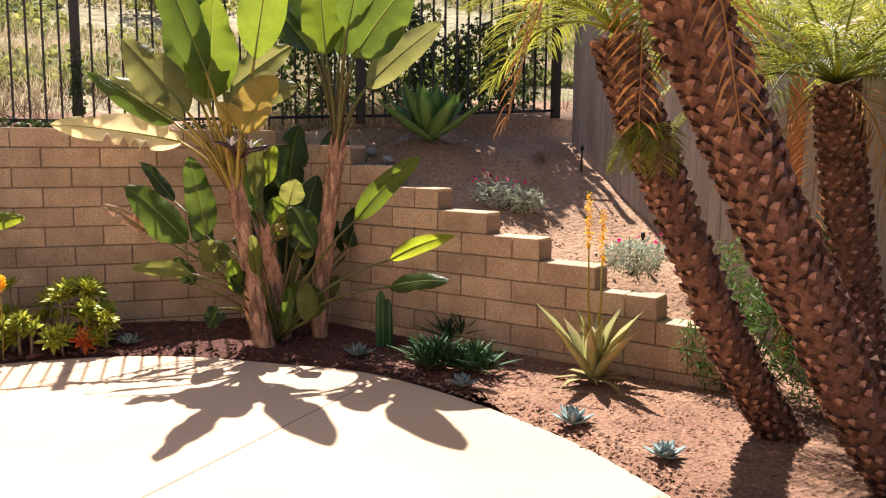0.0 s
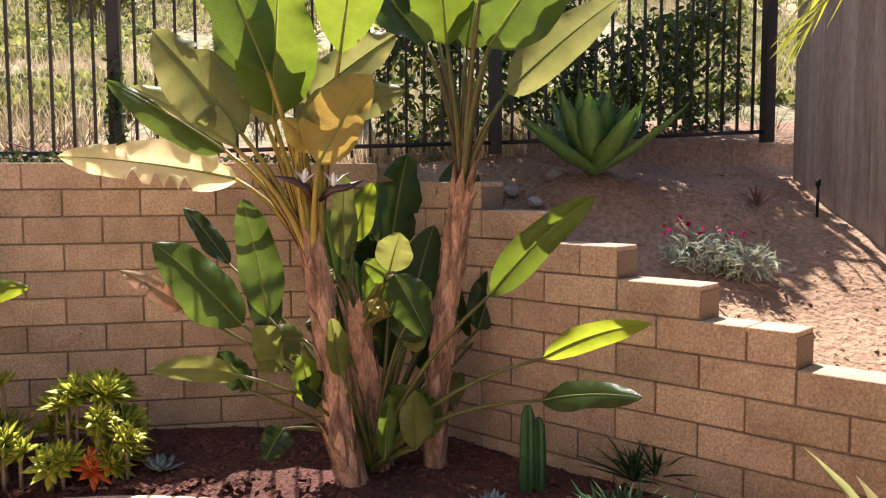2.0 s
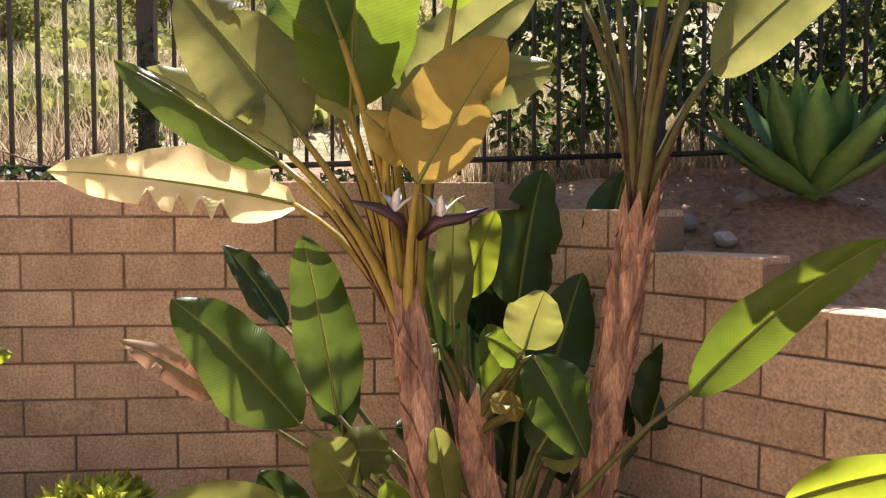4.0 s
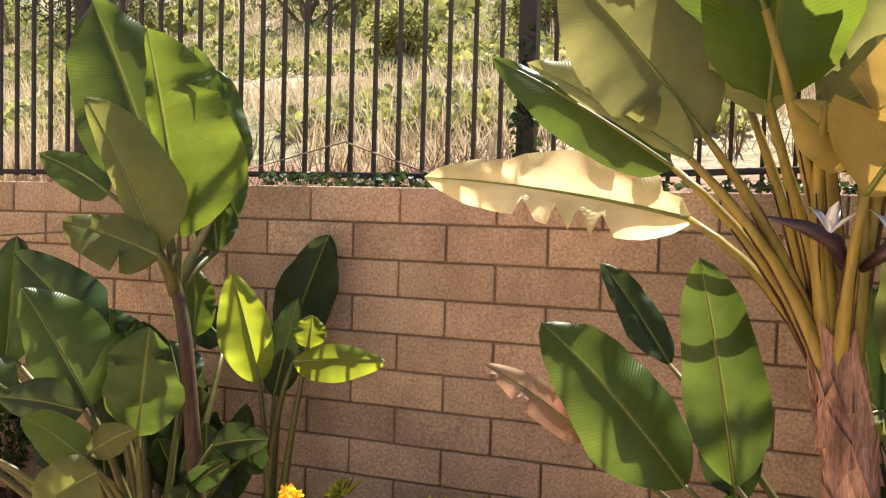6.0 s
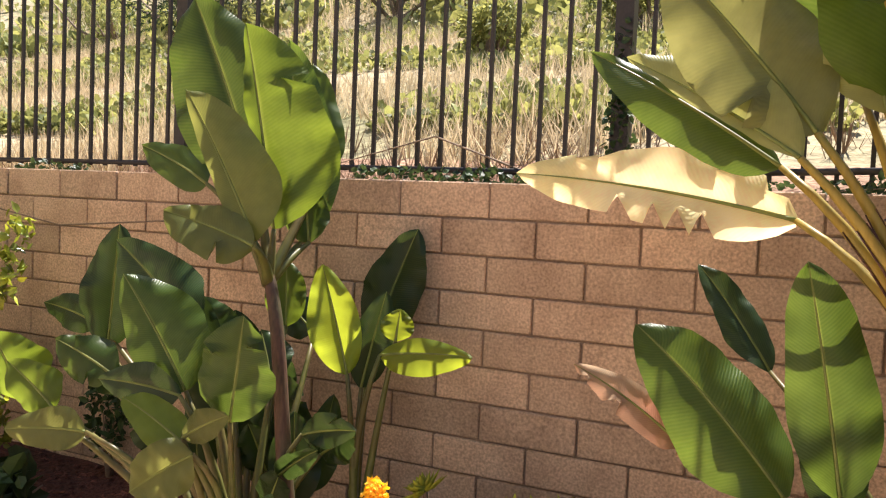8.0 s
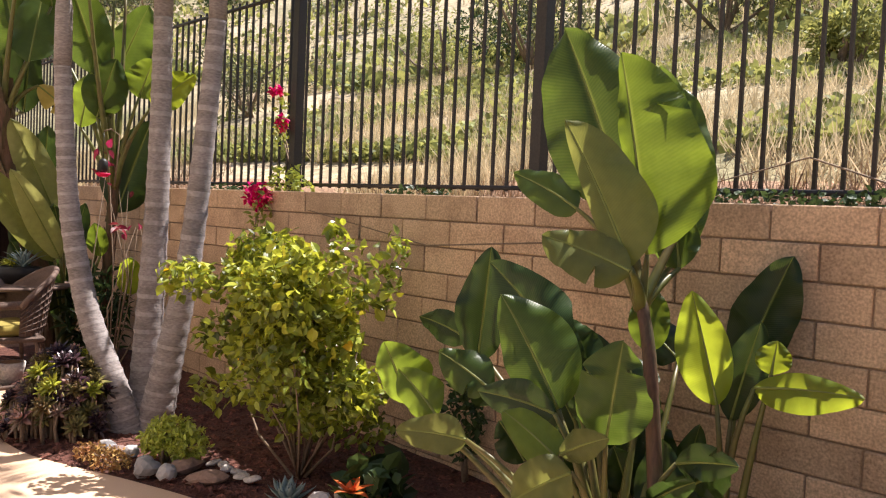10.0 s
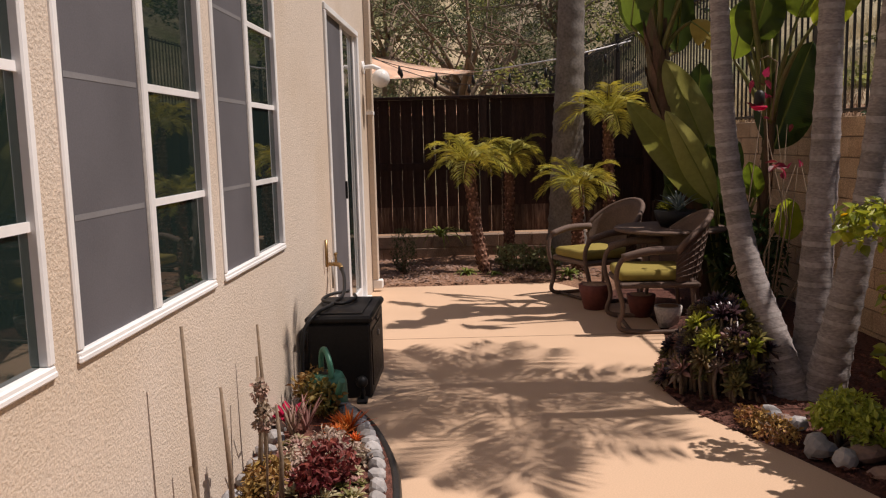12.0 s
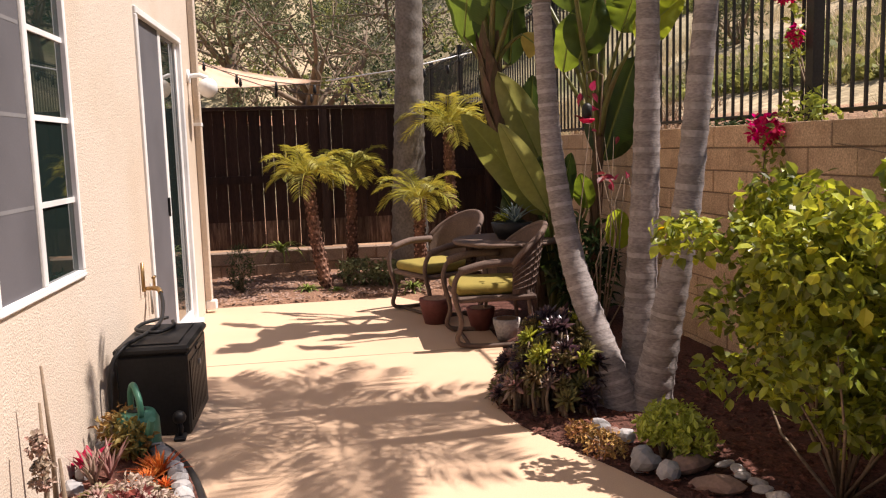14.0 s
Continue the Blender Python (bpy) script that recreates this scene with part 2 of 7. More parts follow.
M_BRONZE = mat("bronze_green_rosette", (0.19, 0.17, 0.055), 0.45, 0.2, 30, 8, 0.0, (0.16, 0.065, 0.035), 0.7, island=0.35, thin=0.1)
M_PINK = mat("dusty_pink_succulent", (0.34, 0.17, 0.15), 0.55, 0.15, 40, 8, 0.0, (0.24, 0.22, 0.14), 0.7, island=0.3)
M_STONE = mat("grey_river_stone", (0.30, 0.28, 0.27), 0.8, 0.15, 40, 5, 0.3, (0.20, 0.20, 0.21), 0.7, obj=0.25, island=0.2)
M_PALESTONE = mat("pale_pitted_stone", (0.55, 0.50, 0.46), 0.9, 0.2, 50, 8, 0.9, (0.38, 0.33, 0.30), 0.7, depth=0.012)
M_PINKSTONE = mat("pinkish_edging_stone", (0.42, 0.30, 0.26), 0.85, 0.15, 40, 5, 0.4, (0.30, 0.21, 0.18), 0.7, obj=0.2)
M_FLAG = mat("rusty_flagstone", (0.30, 0.19, 0.14), 0.9, 0.2, 40, 5, 0.5, (0.18, 0.12, 0.10), 0.7, obj=0.2)
M_WICKER = mat("brown_wicker", (0.13, 0.085, 0.065), 0.75, 0.25, 120, 8, 0.4, obj=0.1)
M_CUSHION = mat("mustard_cushion_cloth", (0.27, 0.21, 0.05), 0.95, 0.1, 160, 6, 0.3, (0.21, 0.165, 0.04), 0.5)
M_GREENPLASTIC = mat("sage_green_plastic", (0.055, 0.19, 0.125), 0.4, 0.08, 20, 5, 0.05)
M_BRASS = mat("dull_brass", (0.40, 0.26, 0.12), 0.4, 0.2, 60, 8, 0.1, metal=0.9)
M_GREYMETAL = mat("grey_pipe", (0.35, 0.33, 0.31), 0.5, 0.15, 60, 8, 0.1)
M_SAIL = mat("beige_shade_cloth", (0.70, 0.60, 0.46), 0.95, 0.06, 60, 3, 0.1, thin=0.55)
M_TERRA = mat("red_clay_pot", (0.16, 0.05, 0.04), 0.7, 0.15, 40, 6, 0.2)
M_SCREEN = mat("grey_insect_screen", (0.115, 0.11, 0.12), 0.75, 0.08, 200, 2, 0.1)
M_TWIG = mat("grey_brown_twig", (0.22, 0.16, 0.11), 0.9, 0.2, 60, 6, 0.4)
M_NEWBOARD = mat("orange_new_fence_board", (0.42, 0.15, 0.055), 0.85, 0.2, 25, 3, 0.4, stretch=(6, 6, 0.6))
# dimness indoors is put into this dark grey wall colour
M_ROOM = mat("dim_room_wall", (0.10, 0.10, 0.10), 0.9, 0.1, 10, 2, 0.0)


def glass_mat():
    m = bpy.data.materials.new("tinted_window_glass")
    m.use_nodes = True
    p = m.node_tree.nodes["Principled BSDF"]
    p.inputs["Base Color"].default_value = (0.012, 0.022, 0.02, 1)
    p.inputs["Roughness"].default_value, p.inputs["IOR"].default_value, p.inputs["Specular IOR Level"].default_value = 0.02, 1.6, 0.9
    return m


M_GLASS = glass_mat()
M_GLOBE = mat("opal_white_globe", (0.82, 0.80, 0.76), 0.25, 0.02, 20, 2, 0.0)
M_SCREENBAR = mat("bar_behind_screen", (0.20, 0.195, 0.20), 0.8, 0.05, 100, 2, 0.0)

# ---- helpers for building ----
I4 = Matrix.Identity(4)
JOINED = {"foliage", "stem_tangle", "blossom", "rosette", "crown", "weave", "head", "flower_spike", "flower_head", "rosettes", "petals", "young_foliage"}      # too fine to pick apart


def part(name, bm, material, parent=None, label="", smooth=False):
    me = bpy.data.meshes.new(name)
    if isinstance(bm, bmesh.types.BMesh):
        bm.to_mesh(me)
        bm.free()
    else:
        me.from_pydata(*bm)
    if name in JOINED:
        kind_of_part = "stuff"
    else:
        kind_of_part = ""
    if smooth:
        for f in me.polygons:
            f.use_smooth = True
    for m in (material if isinstance(material, (list, tuple)) else [material]):
        me.materials.append(m)
    ob = new(name, me)
    if parent:
        ob.parent = parent
    return tagged(ob, label, kind=kind_of_part)


def thing(name, label, category, group="", at=None, kind=""):
    return tagged_at(new(name), label, category, group, at, kind)


def tagged_at(ob, label, category, group="", at=None, kind=""):
    tagged(ob, label, category, group, kind)
    if at is not None:
        ob.matrix_basis = at
    return ob


def box(bm, x0, x1, y0, y1, z0, z1, bevel=0.0, m=None, seg=1):
    vs = bmesh.ops.create_cube(bm, size=1)["verts"]
    bmesh.ops.transform(bm, matrix=Matrix.Translation(((x0 + x1) / 2, (y0 + y1) / 2, (z0 + z1) / 2)) @ Matrix.Diagonal((x1 - x0, y1 - y0, z1 - z0, 1)), verts=vs)
    if bevel:
        es = list({e for v in vs for e in v.link_edges})
        r = bmesh.ops.bevel(bm, geom=es, offset=bevel, segments=seg, affect="EDGES", profile=0.5)
        vs = list({v for f in r["faces"] for v in f.verts} | {v for v in vs if v.is_valid})
    if m is not None:
        bmesh.ops.transform(bm, matrix=m, verts=[v for v in vs if v.is_valid])
    return bm


def boxes(*specs, bevel=0.0):
    bm = bmesh.new()
    for s in specs:
        box(bm, *s, bevel=bevel)
    return bm


def tube(bm, pts, radii, sides=8, close=True, mi=0):
    """A tube along points with a radius at each."""
    pts = [Vector(p) for p in pts]
    rings = []
    ref = None
    for i, p in enumerate(pts):
        d = (pts[min(i + 1, len(pts) - 1)] - pts[max(i - 1, 0)]).normalized()
        if ref is None:
            ref = d.orthogonal().normalized()
        ref = (ref - d * ref.dot(d)).normalized()
        s = d.cross(ref)
        r = radii[i] if isinstance(radii, (list, tuple)) else radii
        rings.append([bm.verts.new(p + (ref * math.cos(2 * math.pi * k / sides) + s * math.sin(2 * math.pi * k / sides)) * r) for k in range(sides)])
    for a, b in zip(rings, rings[1:]):
        for k in range(sides):
            f = bm.faces.new((a[k], a[(k + 1) % sides], b[(k + 1) % sides], b[k]))
            f.material_index = mi
            f.smooth = True
    if close:
        for r, flip in ((rings[0], True), (rings[-1], False)):
            f = bm.faces.new(r[::-1] if flip else r)
            f.material_index = mi
    return bm


def poly_slab(outline, z0, z1):
    """A flat slab with the given outline, counter-clockwise."""
    bm = bmesh.new()
    top = [bm.verts.new((x, y, z1)) for x, y in outline]
    bot = [bm.verts.new((x, y, z0)) for x, y in outline]
    bm.faces.new(top)
    bm.faces.new(bot[::-1])
    n = len(outline)
    for i in range(n):
        bm.faces.new((bot[i], bot[(i + 1) % n], top[(i + 1) % n], top[i]))
    return bm


def smooth_line(pts, n=6):
    """A smooth curve through points of the plan."""
    out = []
    P = [Vector(p) for p in pts]
    for i in range(len(P) - 1):
        a, b, c, d = P[max(i - 1, 0)], P[i], P[i + 1], P[min(i + 2, len(P) - 1)]
        for k in range(n):
            t = k / n
            out.append(tuple(0.5 * ((2 * b) + (c - a) * t + (2 * a - 5 * b + 4 * c - d) * t * t + (3 * b - a - 3 * c + d) * t ** 3)))
    out.append(tuple(P[-1]))
    return out


# ---- the plan ----
WALL_Y, WALL_H, COURSE, BLOCK = 6.80, 1.540, 0.1488, 0.405
WALL_T = 0.2
CORNER = Vector((1.008, WALL_Y))                      # where the back wall turns into the stepped wall
STEP_DIR = Vector((0.5851, -0.8109)).normalized()       # the stepped wall runs this way, falling a course a block
HOUSE_A = 3.7
HOUSE = pose(-3.1, 2.87, 0, 0, 0, -HOUSE_A)           # local x along the wall (towards +x), y out of it
FENCE_Y = 7.0
WEST = -10.9                                          # face of the dark fence
EDGE = smooth_line([(2.02, 1.2), (2.04, 2.2), (2.01, 2.79), (1.96, 3.31), (1.86, 3.72), (1.63, 4.35), (1.28, 4.96), (0.81, 5.33), (0.29, 5.68), (-0.24, 5.87), (-0.91, 5.90),
                    (-1.9, 5.80), (-2.9, 5.61), (-3.37, 5.53), (-3.9, 5.37), (-4.30, 5.22), (-4.70, 5.09), (-5.2, 5.08), (-5.7, 5.24), (-6.3, 5.45), (-7.2, 5.5), (-8.0, 5.3), (-8.62, 5.02)], 5)


def hill(x, y):
    """Height of the slope behind the wall and the fences."""
    z = 1.46 + min(0.22, max(0.0, x - 0.9) * 0.1) + max(0.0, y - 7.1) * 0.36 + 0.10 * max(0.0, y - 16)
    west = max(0.0, -24 - x)
    z2 = -0.5 + west * 0.40
    if x < -11.5 and y < 7.1:
        z = z2
    else:
        z = max(z, z2) + 0.20 * max(0.0, -15 - x) * min(1.0, (y - 7.1) / 6)
    return z + 0.25 * noise.noise((x * 0.22, y * 0.22, 0)) * min(1, max(0, (y - 7.3) / 3 if y > 7.1 else (-11.5 - x) / 8))


patio = part("patio", poly_slab([(-8.62, -6.0), (2.02, -6.0)] + EDGE, -0.12, 0.0), M_CONCRETE)
tagged(patio, "tan concrete patio slab with a curved edge", "patio", kind="structure")
bm = bmesh.new()
gx = [-200, -120, -60, -30, -15, -12, -9, -6, -3, 0, 3, 6, 12, 30, 60, 200]
g = {}
for i, x in enumerate(gx):
    for j, y in enumerate(gx):
        g[i, j] = bm.verts.new((x, y, -0.13))
for i in range(len(gx) - 1):
    for j in range(len(gx) - 1):
        bm.faces.new((g[i, j], g[i + 1, j], g[i + 1, j + 1], g[i, j + 1]))
tagged(part("ground", bm, M_SOIL), "bare brown earth", "ground", kind="structure")

# hillside
bm = bmesh.new()
xs = list(np.arange(-26, 16.1, 0.7)) + list(np.arange(18, 70, 4))
xs = list(np.arange(-120, -26, 3.0)) + xs
ys = [7.02] + list(np.arange(7.06, 20, 0.6)) + list(np.arange(20, 90, 3.0))
gv = [[bm.verts.new((x, y, hill(x, y) if y > 7.05 else 0.6)) for y in ys] for x in xs]
for i in range(len(xs) - 1):
    for j in range(len(ys) - 1):
        f = bm.faces.new((gv[i][j], gv[i + 1][j], gv[i + 1][j + 1], gv[i][j + 1]))
        f.smooth = True
        f.material_index = 1 if ys[j] < 7.3 else 0
xs2, ys2 = list(np.arange(-120, -11.4, 2.5)), list(np.arange(-60, 7.2, 3.0)) + [7.06]
gv = [[bm.verts.new((x, y, hill(x, y - 0.001))) for y in ys2] for x in xs2]
for i in range(len(xs2) - 1):
    for j in range(len(ys2) - 1):
        bm.faces.new((gv[i][j], gv[i + 1][j], gv[i + 1][j + 1], gv[i][j + 1])).smooth = True
tagged(part("hillside", bm, [M_HILL, M_SOIL]), "dry grassy hillside rising behind the wall", "hillside", kind="structure")


# ---- beds, terrace ----
def inside(x, y, poly):
    hit = False
    for (x0, y0), (x1, y1) in zip(poly, poly[1:] + poly[:1]):
        if (y0 > y) != (y1 > y) and x < (x1 - x0) * (y - y0) / (y1 - y0) + x0:
            hit = not hit
    return hit


PATIO = [(-8.62, -6.0), (2.02, -6.0)] + [(p[0], p[1]) for p in EDGE]
STEP_N = Vector((-STEP_DIR.y, STEP_DIR.x))


def terrace(x, y):
    """Height of the raised bed behind the stepped wall."""
    r = Vector((x, y)) - CORNER
    s, d = r.dot(STEP_DIR), r.dot(STEP_N)
    return max(-0.10, 1.41 - 0.375 * s + 0.27 * d + 0.16 * math.exp(-((y - 6.45) / 0.35) ** 2) * min(1.0, max(0.0, 3.3 - x)) * min(1.0, max(0.0, (d - 0.35) / 0.5)))


def bed_height(x, y):
    return 0.025 + 0.035 * noise.noise((x * 1.3, y * 1.3, 3)) + 0.014 * noise.noise((x * 7, y * 7, 1))


def grid_mesh(xs, ys, fz, mi=None, keep=None):
    bm = bmesh.new()
    g = [[bm.verts.new((x, y, fz(x, y))) for y in ys] for x in xs]
    for i in range(len(xs) - 1):
        for j in range(len(ys) - 1):
            cx, cy = (xs[i] + xs[i + 1]) / 2, (ys[j] + ys[j + 1]) / 2
            if keep and not keep(cx, cy):
                continue
            f = bm.faces.new((g[i][j], g[i + 1][j], g[i + 1][j + 1], g[i][j + 1]))
            f.smooth = True
            if mi:
                f.material_index = mi(cx, cy)
    bmesh.ops.delete(bm, geom=[v for v in bm.verts if not v.link_faces], context="VERTS")
    return bm


def bed_z(x, y):
    if inside(x, y, PATIO):
        return -0.012
    if any(inside(x + a, y + b, PATIO) for a in (-0.1, 0, 0.1) for b in (-0.1, 0, 0.1)):
        return -0.005
    return bed_height(x, y)


bed = part("planting_bed", grid_mesh(list(np.arange(-11.2, 4.2, 0.1)), list(np.arange(1.0, 6.9, 0.1)), bed_z, lambda x, y: 1 if x > 1.7 and y < 4.9 or x < -8 else 0,
                                     lambda x, y: y > 4.4 or x > 1.8 or x < -8.3), [M_MULCH, M_BEDSOIL])
tagged(bed, "reddish bark mulch and bare soil in the beds", "planting bed", kind="structure")


def terrace_z(x, y):
    return terrace(x, y) + 0.05 * noise.noise((x * 2.2, y * 2.2, 7)) + 0.02 * noise.noise((x * 8, y * 8, 2))


tb = part("terrace_bed", grid_mesh(list(np.arange(0.9, 4.4, 0.07)), list(np.arange(2.6, 7.15, 0.07)), terrace_z, None,
                                   lambda x, y: (Vector((x, y)) - CORNER).dot(STEP_N) > 0.15), M_SOIL)
tagged(tb, "sloping terrace of dry brown soil", "planting bed", kind="structure")

# grooves between the patio's slabs
for (x0, y0), (x1, y1) in (((-2.35, 1.2), (1.50, 5.34 - 0.35)), ((-6.42, 3.1), (-6.36, 5.46)), ((-0.2, 5.84), (-1.6, 4.4))):
    d = Vector((x1 - x0, y1 - y0))
    o = part("slab_joint", boxes((0, d.length, -0.004, 0.004, -0.02, 0.0012)), M_MORTAR, patio)
    o.matrix_basis = Matrix.Translation((x0, y0, 0)) @ Matrix.Rotation(math.atan2(d.y, d.x), 4, "Z")


def scatter(name, label, material, n, spot, size, seed, kind="stuff", flat=0.5):
    """Small wedge-shaped chips or clods lying on the ground."""
    rng = np.random.default_rng(seed)
    v, f = [], []
    for _ in range(n):
        p = spot(rng)
        if p is None:
            continue
        s = size * rng.uniform(0.5, 1.5)
        a = rng.uniform(0, 6.28)
        u = Vector((math.cos(a), math.sin(a), rng.uniform(-0.35, 0.35))) * s
        w = Vector((-math.sin(a), math.cos(a), rng.uniform(-0.4, 0.4))) * s * rng.uniform(0.25, 0.7)
        h = Vector((0, 0, s * flat))
        b = len(v)
        p = Vector(p)
        v += [p - u - w, p + u - w * 0.6, p + u * 0.8 + w, p - u * 0.9 + w, p + h + u * 0.2]
        f += [(b, b + 1, b + 4), (b + 1, b + 2, b + 4), (b + 2, b + 3, b + 4), (b + 3, b, b + 4)]
    return tagged(part(name, (v, [], f), material), label, "ground cover", kind=kind)


def in_bed(x0, x1, y0, y1):
    def spot(r):
        x, y = r.uniform(x0, x1), r.uniform(y0, y1)
        if inside(x, y, PATIO):
            return None
        return (x, y, bed_height(x, y) - 0.002)
    return spot


scatter("bark_mulch", "reddish bark chips strewn over the beds", M_MULCH, 9000, in_bed(-5.6, 2.2, 4.4, 6.78), 0.022, 11)
scatter("tan_wood_chips", "tan wood chips beside the patio edge", mat("tan_chip", (0.30, 0.155, 0.10), 0.9, 0.3, 60, 5, 0.3, island=0.6), 5200, in_bed(1.3, 3.3, 2.6, 5.4), 0.013, 12)
scatter("soil_clods", "crumbled clods of dry soil", M_BEDSOIL, 3500, in_bed(1.9, 3.9, 1.6, 4.8), 0.012, 13)


def on_terrace(r):
    x, y = r.uniform(1.3, 3.7), r.uniform(3.4, 7.0)
    if (Vector((x, y)) - CORNER).dot(STEP_N) < 0.22:
        return None
    return (x, y, terrace_z(x, y))


scatter("terrace_clods", "loose dry clods on the terrace", M_SOIL, 1600, on_terrace, 0.013, 14)


# ---- the house ----
ZT = 2.36
house = thing("house", "cream stucco house wall with white windows", "house", at=HOUSE, kind="structure")
OPEN = [(0.67, 1.85, 0.89, ZT), (-0.58, 0.55, 0.89, ZT), (-1.76, -0.70, 0.89, ZT), (-4.80, -3.20, 0.03, 2.40)]
HX0, HX1, HZ = -5.45, 2.0, 5.6
bm = bmesh.new()
cuts = sorted({HX0, HX1, *[o[0] for o in OPEN], *[o[1] for o in OPEN]})
for a, b in zip(cuts, cuts[1:]):
    o = [o for o in OPEN if o[0] <= a + 1e-6 and o[1] >= b - 1e-6]
    if o:
        if o[0][2] > 0.05:
            box(bm, a, b, -0.22, 0, -0.1, o[0][2])
        box(bm, a, b, -0.22, 0, o[0][3], HZ)
    else:
        box(bm, a, b, -0.22, 0, -0.1, HZ)
box(bm, HX0, HX0 + 0.22, -7, -0.22, -0.1, HZ)
box(bm, HX1 - 0.22, HX1, -7, -0.22, -0.1, HZ)
part("wall", bm, M_STUCCO, house, "cream stucco with a coarse texture")
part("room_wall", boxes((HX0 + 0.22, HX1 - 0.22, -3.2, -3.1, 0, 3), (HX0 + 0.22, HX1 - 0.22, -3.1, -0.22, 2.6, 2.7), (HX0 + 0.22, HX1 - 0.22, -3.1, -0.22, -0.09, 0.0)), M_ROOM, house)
part("roof", boxes((HX0 - 0.4, HX1 + 0.4, -7.4, 0.35, HZ, HZ + 0.2)), M_FLAG, house)


def window(x0, x1, z0, z1, screen_left, name):
    w = thing(name, "white vinyl slider with a grey insect screen", "window", "patio windows", HOUSE, kind="structure")
    f = 0.03
    part("window_frame", boxes((x0, x1, -0.05, 0.010, z0, z0 + f), (x0, x1, -0.05, 0.010, z1 - f, z1), (x0, x0 + f, -0.05, 0.010, z0 + f, z1 - f), (x1 - f, x1, -0.05, 0.010, z0 + f, z1 - f), bevel=0.005), M_WHITE, w)
    part("window_sill", boxes((x0 - 0.004, x1 + 0.004, 0.002, 0.013, z0 - 0.004, z0 + 0.018), bevel=0.006), M_WHITE, w)
    xm = (x0 + x1) / 2
    part("mullion", boxes((xm - 0.022, xm + 0.022, -0.05, 0.004, z0 + f, z1 - f), bevel=0.005), M_WHITE, w)
    sx = (xm + 0.022, x1 - f) if screen_left else (x0 + f, xm - 0.022)
    gx = (x0 + f, xm - 0.022) if screen_left else (xm + 0.022, x1 - f)
    part("screen", boxes((sx[0], sx[1], -0.012, -0.006, z0 + f, z1 - f)), M_SCREEN, w, "grey insect screen")
    part("screen_frame", boxes((sx[0], sx[0] + 0.018, -0.02, -0.001, z0 + f, z1 - f), (sx[1] - 0.018, sx[1], -0.02, -0.001, z0 + f, z1 - f), bevel=0.003), M_GREYMETAL, w)
    part("pane", boxes((gx[0], gx[1], -0.022, -0.016, z0 + f, z1 - f)), M_GLASS, w, "dark reflecting glass")
    n = 4
    for i in range(1, n):
        z = z0 + (z1 - z0) * i / n
        part("glazing_bar", boxes((gx[0], gx[1], -0.0158, -0.008, z - 0.012, z + 0.012)), M_WHITE, w)
        part("glazing_bar", boxes((sx[0] + 0.03, sx[1] - 0.03, -0.0058, -0.0050, z - 0.008, z + 0.008)), M_SCREENBAR, w)
    return w


window(*OPEN[0], True, "window_1")
window(*OPEN[1], True, "window_2")
window(*OPEN[2], True, "window_3")
d = thing("door_1", "white framed sliding glass door with a grey screen", "door", at=HOUSE, kind="structure")
x0, x1, z0, z1 = OPEN[3]
part("door_frame", boxes((x0, x1, -0.10, 0.02, z1 - 0.05, z1), (x0, x0 + 0.05, -0.10, 0.02, z0, z1 - 0.05), (x1 - 0.05, x1, -0.10, 0.02, z0, z1 - 0.05), bevel=0.006), M_WHITE, d)
part("threshold", boxes((x0 - 0.02, x1 + 0.02, -0.10, 0.06, -0.02, z0 + 0.03), bevel=0.006), M_WHITE, d)
xm = (x0 + x1) / 2
part("sliding_sash", boxes((x0 + 0.05, x0 + 0.12, -0.05, -0.012, z0 + 0.03, z1 - 0.05), (xm - 0.06, xm + 0.02, -0.05, -0.004, z0 + 0.03, z1 - 0.05), (x0 + 0.12, xm - 0.06, -0.05, -0.012, z0 + 0.03, z0 + 0.12), bevel=0.005), M_WHITE, d)
part("pane", boxes((x0 + 0.12, xm - 0.06, -0.034, -0.028, z0 + 0.12, z1 - 0.05)), M_GLASS, d, "dark reflecting glass")
part("screen", boxes((xm + 0.02, x1 - 0.05, -0.016, -0.010, z0 + 0.03, z1 - 0.05)), M_SCREEN, d, "grey insect screen")
part("door_handle", boxes((xm + 0.03, xm + 0.05, -0.0095, 0.008, 1.0, 1.14), bevel=0.004), M_BLACK, d)
# pipe added for the pale lit band of the house corner; globe lamp
cp = thing("downspout", "added cream strip for the pale lit band at the house corner", "downspout", at=HOUSE)
part("pipe", boxes((HX0 + 0.06, HX0 + 0.14, 0.003, 0.063, 0.12, 3.6), bevel=0.008), M_STUCCO, cp)
part("shoe", boxes((HX0 + 0.06, HX0 + 0.14, 0.003, 0.10, 0.03, 0.118), bevel=0.01), M_WHITE, cp)
part("strap", boxes((HX0 + 0.045, HX0 + 0.155, 0.0, 0.066, 1.7, 1.73)), M_WHITE, cp)
lamp = thing("wall_lamp", "white globe lamp on a short wall arm", "lamp", at=HOUSE)
bm = bmesh.new()
bmesh.ops.create_uvsphere(bm, u_segments=20, v_segments=12, radius=0.085, matrix=Matrix.Translation((HX0 + 0.32, 0.17, 2.02)))
part("globe", bm, M_GLOBE, lamp, "opal white globe", True)
bm = tube(bmesh.new(), [(HX0 + 0.32, 0.0, 2.12), (HX0 + 0.32, 0.10, 2.13), (HX0 + 0.32, 0.17, 2.10)], 0.02, 8)
part("arm", bm, M_WHITE, lamp)
bm = tube(bmesh.new(), [(HX0 + 0.32, 0.0, 2.12), (HX0 + 0.32, 0.02, 2.12)], 0.06, 14)
part("wall_plate", bm, M_WHITE, lamp)


